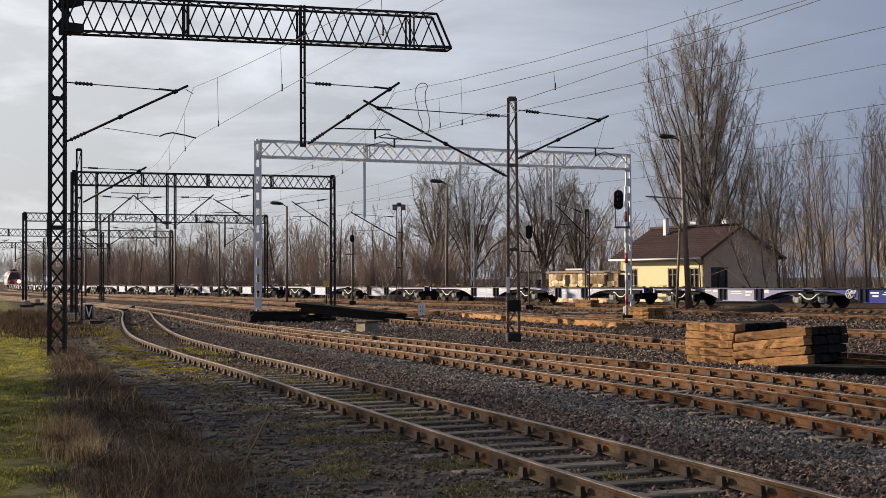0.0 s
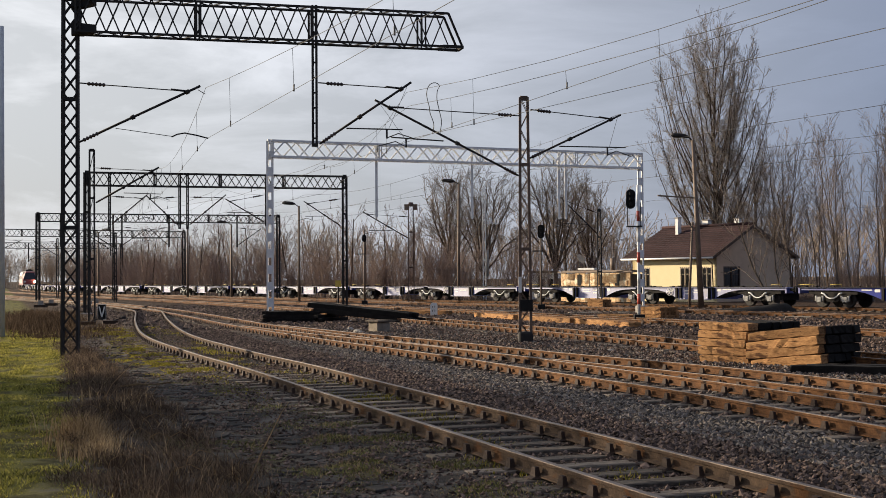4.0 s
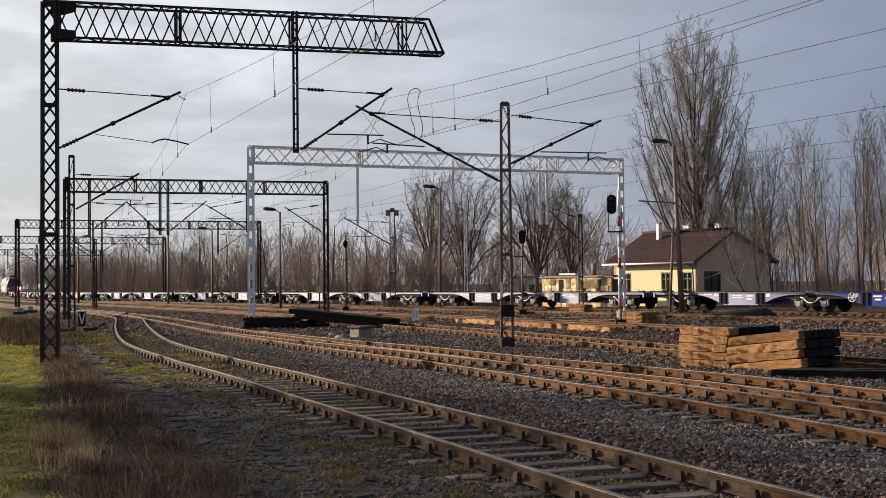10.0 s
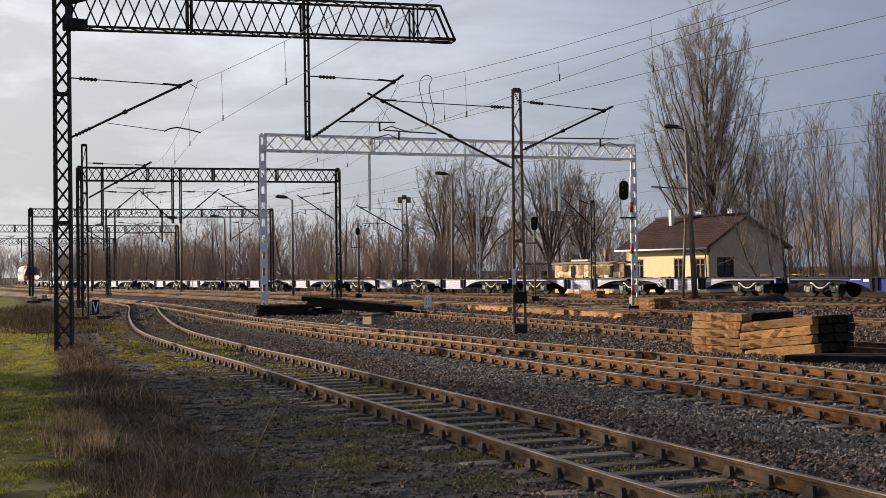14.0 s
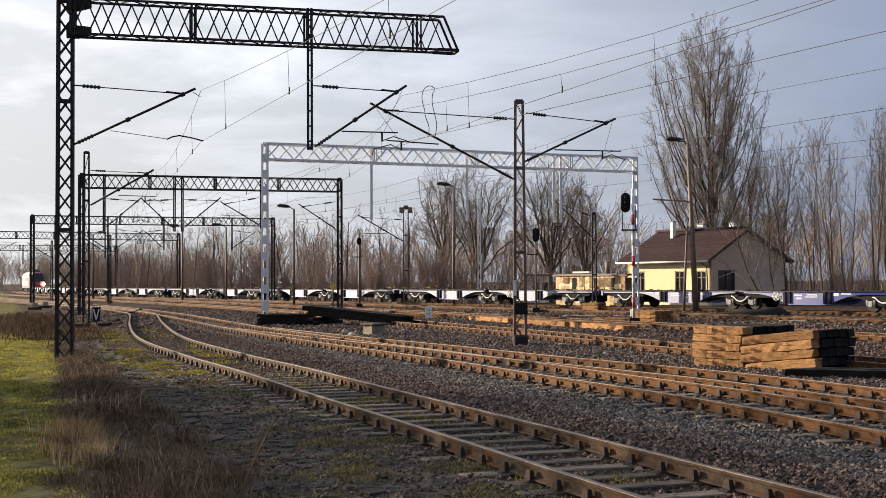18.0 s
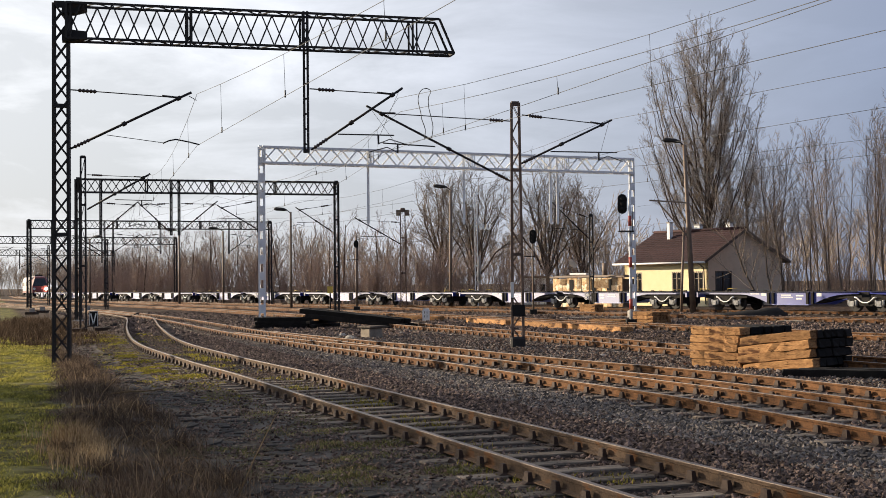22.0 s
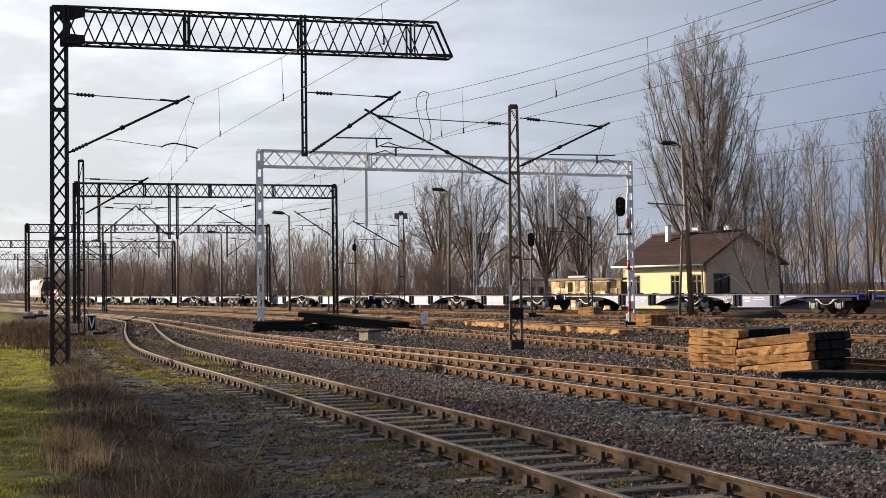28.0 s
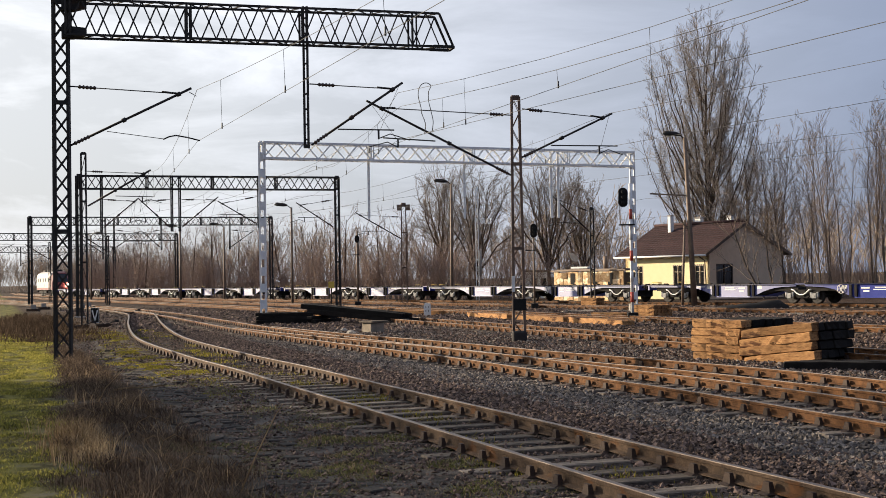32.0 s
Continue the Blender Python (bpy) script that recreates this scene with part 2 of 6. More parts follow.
M_BARK = mat("grey_brown_bark", (0.22, 0.165, 0.12), (0.46, 0.37, 0.285), 3, 0.9, 0, 0.3, 20)
M_BARK_P = mat("poplar_twigs", (0.20, 0.165, 0.135), (0.38, 0.325, 0.27), 3, 0.9, 0, 0.3, 20)
M_BARK_D = mat("dark_tree_bark", (0.045, 0.033, 0.026), (0.12, 0.088, 0.066), 3, 0.9, 0, 0.3, 20)
M_BARK_Y = mat("young_tree_bark", (0.075, 0.055, 0.043), (0.20, 0.15, 0.115), 3, 0.9, 0, 0.3, 20)
M_TWIG_Y = mat("brown_fine_twigs", (0.16, 0.12, 0.095), (0.36, 0.285, 0.225), 3, 0.9, 0, 0, 20)
M_TWIG_D = mat("dark_fine_twigs", (0.10, 0.075, 0.06), (0.27, 0.215, 0.17), 3, 0.9, 0, 0, 20)
M_TWIG = mat("reddish_twigs", (0.158, 0.108, 0.086), (0.345, 0.26, 0.216), 3, 0.9, 0, 0, 20)


def blade_mat(name, a, b, c, scale):
    """Thin leaves that let the low sun through: three colours by place."""
    m = bpy.data.materials.new(name)
    m.use_nodes = True
    n, l = m.node_tree.nodes, m.node_tree.links
    n.clear()
    out = n.new("ShaderNodeOutputMaterial")
    co = n.new("ShaderNodeTexCoord")
    nz = n.new("ShaderNodeTexNoise")
    nz.inputs["Scale"].default_value = scale
    nz.inputs["Detail"].default_value = 7.0
    nz.inputs["Roughness"].default_value = 0.75
    l.new(co.outputs["Object"], nz.inputs["Vector"])
    geo = n.new("ShaderNodeNewGeometry")
    mx = n.new("ShaderNodeMath")
    mx.operation = "MULTIPLY_ADD"
    mx.inputs[1].default_value = 0.30
    l.new(geo.outputs["Random Per Island"], mx.inputs[0])
    l.new(nz.outputs["Fac"], mx.inputs[2])
    rp = n.new("ShaderNodeValToRGB")
    e = rp.color_ramp.elements
    e[0].position, e[0].color = 0.48, (*a, 1)
    e[1].position, e[1].color = 0.84, (*c, 1)
    k = e.new(0.66)
    k.color = (*b, 1)
    l.new(mx.outputs[0], rp.inputs[0])
    df, ts, ad = n.new("ShaderNodeBsdfDiffuse"), n.new("ShaderNodeBsdfTranslucent"), n.new("ShaderNodeMixShader")
    ad.inputs[0].default_value = 0.5
    l.new(rp.outputs[0], df.inputs["Color"])
    l.new(rp.outputs[0], ts.inputs["Color"])
    l.new(df.outputs[0], ad.inputs[1])
    l.new(ts.outputs[0], ad.inputs[2])
    l.new(ad.outputs[0], out.inputs["Surface"])
    return m


M_STRAW = blade_mat("dry_grass", (0.13, 0.085, 0.046), (0.30, 0.212, 0.122), (0.47, 0.355, 0.215), 0.9)
M_GRASS = blade_mat("winter_grass", (0.060, 0.060, 0.024), (0.235, 0.225, 0.050), (0.52, 0.45, 0.12), 2.0)
M_TURF = blade_mat("dull_low_turf", (0.060, 0.058, 0.028), (0.135, 0.135, 0.050), (0.27, 0.25, 0.11), 0.9)
M_WEED = blade_mat("dark_dry_weeds", (0.030, 0.022, 0.017), (0.080, 0.059, 0.045), (0.22, 0.168, 0.125), 1.6)
M_BRUSH = blade_mat("dark_brown_brush", (0.026, 0.018, 0.013), (0.060, 0.043, 0.031), (0.13, 0.095, 0.066), 0.9)
M_MOSS = blade_mat("yellow_green_moss", (0.082, 0.074, 0.020), (0.20, 0.175, 0.034), (0.36, 0.30, 0.065), 0.8)
M_GLASSDARK = mat("dark_window_pane", (0.015, 0.016, 0.018), (0.03, 0.03, 0.035), 2, 0.08, 0, 0)
M_LOCO_W = mat("cream_loco_paint", (0.42, 0.37, 0.34), (0.58, 0.53, 0.49), 2, 0.5, 0, 0.1, 40, spots=(0.30, 0.16, 0.14), spot_at=0.6)
M_LOCO_R = mat("red_loco_paint", (0.15, 0.028, 0.028), (0.25, 0.05, 0.048), 2, 0.45, 0, 0.1)
M_SHED = mat("rusty_shed_boards", (0.22, 0.105, 0.045), (0.78, 0.56, 0.32), 2.6, 0.9, 0, 0.4, 9, spots=(0.80, 0.70, 0.50), spot_at=0.55, vary=0.6)


def glow(name, col, strength):
    m = bpy.data.materials.new(name)
    m.use_nodes = True
    b = m.node_tree.nodes["Principled BSDF"]
    b.inputs["Base Color"].default_value = (0.8, 0.78, 0.7, 1)
    b.inputs["Emission Color"].default_value = (*col, 1)
    b.inputs["Emission Strength"].default_value = strength
    return m


M_LIGHT = glow("lit_headlight", (1.0, 0.80, 0.55), 60.0)


# ---- building blocks ----
def part(name, bm, material, parent=None, label=""):
    """Links a bmesh as one mesh object, under a thing or a part."""
    me = bpy.data.meshes.new(name)
    bm.to_mesh(me)
    bm.free()
    me.materials.append(material)
    ob = new(name, me)
    if parent is not None:
        ob.parent = parent
    if label:
        tagged(ob, label)
    return ob


def thing(name, label, category, group="", kind="", at=None):
    ob = new(name)
    if at is not None:
        ob.matrix_basis = at
    return tagged(ob, label, category, group, kind)


def raw(name, verts, faces, material, parent=None, smooth=False):
    me = bpy.data.meshes.new(name)
    me.from_pydata(verts, [], faces)
    me.materials.append(material)
    if smooth:
        me.shade_smooth()
    ob = new(name, me)
    if parent is not None:
        ob.parent = parent
    return ob


def box(bm, c, s, rz=0.0, m=None):
    """A box with its middle at c and the sides s."""
    t = Matrix.Translation(c) @ Matrix.Rotation(rz, 4, "Z")
    if m is not None:
        t = m @ t
    vs = [bm.verts.new(t @ Vector((x * s[0] / 2, y * s[1] / 2, z * s[2] / 2))) for x in (-1, 1) for y in (-1, 1) for z in (-1, 1)]
    for f in ((0, 1, 3, 2), (4, 6, 7, 5), (0, 4, 5, 1), (2, 3, 7, 6), (0, 2, 6, 4), (1, 5, 7, 3)):
        bm.faces.new([vs[i] for i in f])
    return vs


def bar(bm, p, q, w=0.05, h=None):
    """A square bar from p to q."""
    p, q = Vector(p), Vector(q)
    h = w if h is None else h
    d = (q - p).normalized()
    up = Vector((0, 0, 1)) if abs(d.z) < 0.9 else Vector((0, 1, 0))
    u = d.cross(up).normalized()
    v = u.cross(d).normalized()
    vs = [bm.verts.new(e + u * (a * w / 2) + v * (b * h / 2)) for e in (p, q) for a, b in ((-1, -1), (1, -1), (1, 1), (-1, 1))]
    for f in ((3, 2, 1, 0), (4, 5, 6, 7), (0, 1, 5, 4), (1, 2, 6, 5), (2, 3, 7, 6), (3, 0, 4, 7)):
        bm.faces.new([vs[i] for i in f])


def tube(bm, pts, radii, n=6):
    """A round tube along points, with a radius at each."""
    pts = [Vector(p) for p in pts]
    if not isinstance(radii, (list, tuple)):
        radii = [radii] * len(pts)
    rings = []
    for i, p in enumerate(pts):
        d = (pts[min(i + 1, len(pts) - 1)] - pts[max(i - 1, 0)]).normalized()
        up = Vector((0, 0, 1)) if abs(d.z) < 0.9 else Vector((0, 1, 0))
        u = d.cross(up).normalized()
        v = u.cross(d)
        rings.append([bm.verts.new(p + (u * math.cos(a) + v * math.sin(a)) * radii[i]) for a in (2 * math.pi * k / n for k in range(n))])
    for r0, r1 in zip(rings, rings[1:]):
        for k in range(n):
            bm.faces.new((r0[k], r0[(k + 1) % n], r1[(k + 1) % n], r1[k])).smooth = True
    bm.faces.new(rings[0][::-1])
    bm.faces.new(rings[-1])


def prism(bm, outline, depth, m):
    """An outline in x, z pulled along y by depth on both sides of the middle, placed by m."""
    a = [bm.verts.new(m @ Vector((x, -depth / 2, z))) for x, z in outline]
    b = [bm.verts.new(m @ Vector((x, depth / 2, z))) for x, z in outline]
    n = len(outline)
    bm.faces.new(a)
    bm.faces.new(b[::-1])
    for i in range(n):
        bm.faces.new((a[i], b[i], b[(i + 1) % n], a[(i + 1) % n]))
    bmesh.ops.recalc_face_normals(bm, faces=bm.faces[:])


def spline(pts, step):
    """Even points along a smooth line through pts (x, y)."""
    p = [Vector((*a, 0)) for a in pts]
    p = [2 * p[0] - p[1], *p, 2 * p[-1] - p[-2]]
    fine = []
    for i in range(1, len(p) - 2):
        for k in range(24):
            t = k / 24
            a, b, c, d = p[i - 1], p[i], p[i + 1], p[i + 2]
            fine.append(0.5 * (2 * b + (c - a) * t + (2 * a - 5 * b + 4 * c - d) * t * t + (3 * b - a - 3 * c + d) * t ** 3))
    fine.append(p[-2])
    out, left = [fine[0]], step
    for a, b in zip(fine, fine[1:]):
        d = (b - a).length
        while d >= left:
            a = a + (b - a) * (left / d)
            d = (b - a).length
            out.append(a.copy())
            left = step
        left -= d
    return out


BM = bmesh.new


# ---- ground ----
def ground_material():
    m = bpy.data.materials.new("yard_ground")
    m.use_nodes = True
    n, l = m.node_tree.nodes, m.node_tree.links
    bsdf = n["Principled BSDF"]
    co = n.new("ShaderNodeTexCoord")
    sep = n.new("ShaderNodeSeparateXYZ")
    l.new(co.outputs["Object"], sep.inputs[0])

    def noise_of(scale, detail=6.0, rough=0.6):
        t = n.new("ShaderNodeTexNoise")
        t.inputs["Scale"].default_value = scale
        t.inputs["Detail"].default_value = detail
        t.inputs["Roughness"].default_value = rough
        l.new(co.outputs["Object"], t.inputs["Vector"])
        return t.outputs["Fac"]

    def math_of(op, a, b, c=None):
        t = n.new("ShaderNodeMath")
        t.operation = op
        for i, v in enumerate((a, b, c)):
            if v is None:
                continue
            if isinstance(v, (int, float)):
                t.inputs[i].default_value = v
            else:
                l.new(v, t.inputs[i])
        return t.outputs[0]

    def step_of(v, lo, hi):
        t = n.new("ShaderNodeMapRange")
        t.interpolation_type = "SMOOTHSTEP"
        t.inputs["From Min"].default_value = lo
        t.inputs["From Max"].default_value = hi
        l.new(v, t.inputs["Value"])
        return t.outputs[0]

    def mix_of(f, a, b):
        t = n.new("ShaderNodeMix")
        t.data_type = "RGBA"
        l.new(f, t.inputs[0])
        for i, v in ((6, a), (7, b)):
            if isinstance(v, tuple):
                t.inputs[i].default_value = (*v, 1)
            else:
                l.new(v, t.inputs[i])
        return t.outputs[2]

    big, mid, fine, grit = noise_of(0.35), noise_of(2.2), noise_of(14.0, 5), noise_of(45.0, 4, 0.7)
    # u runs across the tracks, counted from the edge of the grass
    u = math_of("ADD", math_of("MULTIPLY_ADD", sep.outputs["Y"], 0.375, sep.outputs["X"]), math_of("MULTIPLY", math_of("SUBTRACT", mid, 0.5), 2.4))
    soil = mix_of(step_of(fine, 0.35, 0.65), (0.060, 0.048, 0.038), (0.20, 0.16, 0.125))
    soil = mix_of(step_of(grit, 0.55, 0.75), soil, (0.16, 0.13, 0.10))
    stone = mix_of(step_of(grit, 0.38, 0.70), (0.016, 0.015, 0.0145), (0.12, 0.11, 0.103))
    rusty = mix_of(step_of(grit, 0.38, 0.70), (0.026, 0.016, 0.011), (0.17, 0.105, 0.068))
    gravel = mix_of(step_of(big, 0.42, 0.60), stone, rusty)
    gravel = mix_of(step_of(u, 13.0, 19.0), gravel, rusty)
    green = mix_of(step_of(mid, 0.40, 0.62), (0.065, 0.058, 0.022), (0.19, 0.175, 0.045))
    path = mix_of(step_of(mid, 0.42, 0.58), (0.045, 0.039, 0.035), (0.12, 0.106, 0.094))
    col = mix_of(step_of(u, 4.6, 6.4), mix_of(step_of(big, 0.50, 0.60), path, soil), gravel)
    moss = math_of("MULTIPLY", step_of(big, 0.53, 0.60), math_of("SUBTRACT", 1.0, step_of(u, 4.8, 5.8)))
    col = mix_of(math_of("MULTIPLY", moss, step_of(fine, 0.42, 0.55)), col, (0.075, 0.072, 0.022))
    far = math_of("MULTIPLY", step_of(sep.outputs["Y"], 38.0, 58.0), 1.0)
    col = mix_of(math_of("MULTIPLY", far, 0.85), col, mix_of(step_of(math_of("MULTIPLY_ADD", fine, 0.5, math_of("MULTIPLY", mid, 0.5)), 0.40, 0.60), (0.016, 0.010, 0.008), (0.10, 0.062, 0.040)))
    edge = math_of("SUBTRACT", u, math_of("MULTIPLY_ADD", math_of("MINIMUM", sep.outputs["Y"], 50.0), 0.047, 0.04))
    col = mix_of(step_of(edge, -0.4, 0.5), green, col)
    l.new(col, bsdf.inputs["Base Color"])
    bsdf.inputs["Roughness"].default_value = 0.95
    bsdf.inputs["Specular IOR Level"].default_value = 0.1
    bp = n.new("ShaderNodeBump")
    bp.inputs["Strength"].default_value = 0.8
    bp.inputs["Distance"].default_value = 0.05
    l.new(math_of("ADD", fine, math_of("MULTIPLY", grit, 0.8)), bp.inputs["Height"])
    l.new(bp.outputs[0], bsdf.inputs["Normal"])
    return m


M_GROUND = ground_material()


CURVE_Y = (3.0, 10.8, 21.8, 32.3, 42.4, 57.3, 72.6, 91.4)
CURVE_U = (6.52, 6.35, 6.08, 5.75, 5.80, 7.16, 8.90, 8.68)


def turf_edge(y):
    """Where the turf ends and the weeds begin, counted across the tracks."""
    return 0.04 + 0.047 * y


def ground_z(x, y):
    """Height of the ground: flat under the tracks, lumpy with a low bank under the grass, silted up along the curved track."""
    u = x + 0.375 * y
    bank = 1 / (1 + math.exp(max(-30, min(30, (u - turf_edge(max(0.0, min(y, 50.0))) - 0.6) * 2.2))))
    rough = noise.noise((x * 0.5, y * 0.5, 0)) * 0.05 + noise.noise((x * 1.9, y * 1.9, 3)) * 0.045
    z = -0.205 + bank * (0.04 - 0.14 * min(1.0, max(0.0, (y - 12.0) / 18.0))) + rough * (0.35 + 0.65 * bank)
    if 2.2 < u < 4.2:
        z -= 0.05 * math.sin((u - 2.2) / 2.0 * math.pi)
    if 3.0 < y < 92:
        off = (u - float(np.interp(y, CURVE_Y, CURVE_U))) * 0.936
        if -2.0 < off < 0.95:
            silt = min(1.0, max(0.0, (y - 20.0) / 12.0))
            if off < -0.85:
                rise = 0.020 * min(1.0, (off + 2.0) / 0.55)
                z = max(z, -0.205 + rise + 0.020 * noise.noise((x * 2.6, y * 2.6, 5)))
            elif off > -0.65:
                z = -0.205 + 0.05 * silt * min(1.0, (0.95 - off) / 0.3) + 0.015 * noise.noise((x * 2.0, y * 2.0, 7))
    fade = max(0.0, min(1.0, (180 - math.hypot(x, y)) / 60))
    return -0.2 + (z + 0.2) * fade


def stretch_axis(lo, hi, near, step, grow):
    out, v, s = [], 0.0, step
    for sign, end in ((1, hi), (-1, lo)):
        v, s = 0.0, step
        while abs(v) < abs(end):
            v += sign * s
            if abs(v) > near:
                s *= grow
            out.append(v)
    return sorted(set([0.0] + out))


gx = stretch_axis(-2600, 2600, 22, 0.30, 1.16)
gy = stretch_axis(-900, 3600, 50, 0.36, 1.12)
gv = [(x, y, ground_z(x, y)) for y in gy for x in gx]
gw = len(gx)
gf = [(j * gw + i, j * gw + i + 1, (j + 1) * gw + i + 1, (j + 1) * gw + i) for j in range(len(gy) - 1) for i in range(gw - 1)]
ground = tagged(raw("ground", gv, gf, M_GROUND, smooth=True), "gravel and trodden earth of a railway yard with a grassy edge", "ground", kind="structure")

# ---- tracks ----
GAUGE = 1.505


def rail_mesh(bm, pts, side, top=True):
    """One rail beside the line pts: the side and foot, or the running surface."""
    prof = [(-0.07, -0.158), (0.07, -0.158), (0.07, -0.146), (0.012, -0.128), (0.012, -0.05), (0.035, -0.04), (0.036, -0.008), (-0.036, -0.008), (-0.035, -0.04), (-0.012, -0.05), (-0.012, -0.128), (-0.07, -0.146)]
    if top:
        prof = [(-0.036, -0.0078), (0.036, -0.0078), (0.033, -0.002), (0.022, 0.0), (-0.022, 0.0), (-0.033, -0.002)]
    rings = []
    for i, p in enumerate(pts):
        d = (pts[min(i + 1, len(pts) - 1)] - pts[max(i - 1, 0)]).normalized()
        nrm = Vector((d.y, -d.x, 0))
        c = p + nrm * (side * GAUGE / 2)
        rings.append([bm.verts.new(c + nrm * a + Vector((0, 0, b))) for a, b in prof])
    k = len(prof)
    for r0, r1 in zip(rings, rings[1:]):
        for i in range(k):
            bm.faces.new((r0[i], r0[(i + 1) % k], r1[(i + 1) % k], r1[i]))
    bm.faces.new(rings[0])
    bm.faces.new(rings[-1][::-1])


def chair_at(vs, fs, c, d, nrm):
    """A low iron chair with two clips, as plain faces."""
    for off, w, ln, z0, z1 in ((0, 0.34, 0.18, -0.165, -0.142), (-0.085, 0.065, 0.13, -0.15, -0.055), (0.085, 0.065, 0.13, -0.15, -0.055)):
        b = len(vs)
        for z in (z0, z1):
            for a, e in ((-1, -1), (1, -1), (1, 1), (-1, 1)):
                k = 1.0 if z == z0 else 0.62
                p = c + nrm * (off + a * w / 2 * k) + d * (e * ln / 2 * k)
                vs.append((p.x, p.y, z))
        fs += [(b + 4, b + 5, b + 6, b + 7)] + [(b + i, b + (i + 1) % 4, b + 4 + (i + 1) % 4, b + 4 + i) for i in range(4)]


def sleeper_mesh():
    bm = BM()
    vs = box(bm, (0, 0, -0.072), (2.55, 0.235, 0.145))
    bmesh.ops.bevel(bm, geom=bm.edges[:], offset=0.012, segments=1, affect="EDGES")
    me = bpy.data.meshes.new("sleeper")
    bm.to_mesh(me)
    bm.free()
    me.materials.append(M_SLEEPER)
    return me


SLEEPER = sleeper_mesh()
cv0, cf0 = [], []
chair_at(cv0, cf0, Vector((0, 0, 0)), Vector((0, 1, 0)), Vector((1, 0, 0)))
CHAIR = bpy.data.meshes.new("rail_chair")
CHAIR.from_pydata(cv0, [], cf0)
CHAIR.materials.append(M_CHAIR)
rng = random.Random(5)


def track(label, pts, y0, y1, far_y, sides=(-1, 1), pitch=0.62, lift=0.0, chair_y=0.0, steel=M_RUST):
    """A track along pts: two rails, chairs, and sleepers as pieces from y0 to y1, joined up to far_y."""
    tr = thing("track", label, "track", "tracks of the yard")
    line = spline(pts, 0.9)
    for s in sides:
        bm = BM()
        rail_mesh(bm, line, s, False)
        rail = part("rail", bm, steel, tr)
        bm = BM()
        rail_mesh(bm, line, s, True)
        part("running_surface", bm, M_RAILTOP, rail, "worn bright top of the rail")
    cv, cf, fv, ff = [], [], [], []
    sl = spline(pts, pitch)
    for i in range(1, len(sl) - 1):
        p = sl[i]
        d = (sl[i + 1] - sl[i - 1]).normalized()
        nrm = Vector((d.y, -d.x, 0))
        if p.y < 4 or p.y > far_y or p.x > 0.40 * p.y + 6:
            continue
        a = math.atan2(nrm.y, nrm.x) + rng.uniform(-0.02, 0.02)
        z = -0.168 + rng.uniform(-0.014, 0.004) + lift
        for s in sides:
            c = p + nrm * (s * GAUGE / 2)
            if p.y < chair_y:
                ob = new("rail_chair", CHAIR)
                ob.parent = tr
                ob.matrix_basis = Matrix.Translation((c.x, c.y, rng.uniform(-0.004, 0.002))) @ Matrix.Rotation(math.atan2(nrm.y, nrm.x), 4, "Z")
            else:
                chair_at(cv, cf, c, d, nrm)
        if y0 <= p.y <= y1:
            ob = new("sleeper", SLEEPER)
            ob.parent = tr
            ob.matrix_basis = Matrix.Translation((p.x, p.y, z)) @ Matrix.Rotation(a, 4, "Z") @ Matrix.Translation((rng.uniform(-0.05, 0.05), 0, 0))
        else:
            b = len(fv)
            for dz in (-0.14, 0):
                for e, g in ((-1, -1), (1, -1), (1, 1), (-1, 1)):
                    q = p + nrm * (e * 1.27) + d * (g * 0.117)
                    fv.append((q.x, q.y, z + dz))
            ff += [(b + 4, b + 5, b + 6, b + 7)] + [(b + k, b + (k + 1) % 4, b + 4 + (k + 1) % 4, b + 4 + k) for k in range(4)]
    tagged(raw("chair_ironwork", cv, cf, M_CHAIR, tr), kind="stuff")
    if fv:
        tagged(raw("sleeper_bed", fv, ff, M_SLEEPER, tr), kind="stuff")
    return tr


LINE_A = [(14.6, -20), (5.4, 3.0), (2.29, 10.83), (0.07, 16.45), (-2.09, 21.8), (-3.86, 26.33), (-6.34, 32.25), (-10.1, 42.4), (-14.33, 57.3), (-18.35, 72.65), (-20.4, 79.0), (-25.6, 91.4), (-30.7, 101.3), (-42, 122), (-70, 172)]
LINE_B = [(17.4, -20), (9.9, 3.0), (5.95, 15.2), (4.25, 20.3), (2.5, 24.5), (0.34, 29.9), (-3.8, 39.1), (-8.6, 50.8), (-15.5, 69.7), (-22.6, 87.0), (-35, 113), (-62, 166), (-95, 235)]
LINE_B2 = [(24, -20), (14, 2.5), (9.2, 13.9), (6.65, 20.4), (5.4, 23.5), (3.75, 26.7), (1.6, 30.6), (-0.8, 35.6), (-4.3, 42.2), (-8.4, 50.8)]
LINE_C = [(36, -24), (18, 11), (9.85, 28.1), (6.4, 35.1), (5.3, 38.4), (3.85, 42.3), (2.1, 47.2), (-0.6, 54), (-6.5, 69), (-16, 92), (-34, 128), (-64, 186), (-96, 250)]
LINE_D = [(44, -22), (28, 12), (14, 42), (5.6, 60), (-3.7, 80), (-14, 101), (-33, 138), (-62, 196), (-90, 255)]
LINE_E = [(56, -6), (37, 27), (19.5, 57.3), (4.5, 83.3), (-11, 110), (-34, 150), (-60, 198), (-90, 258)]
TRAIN_AT, TRAIN_TURN = (20.88, 74.89), 35.45


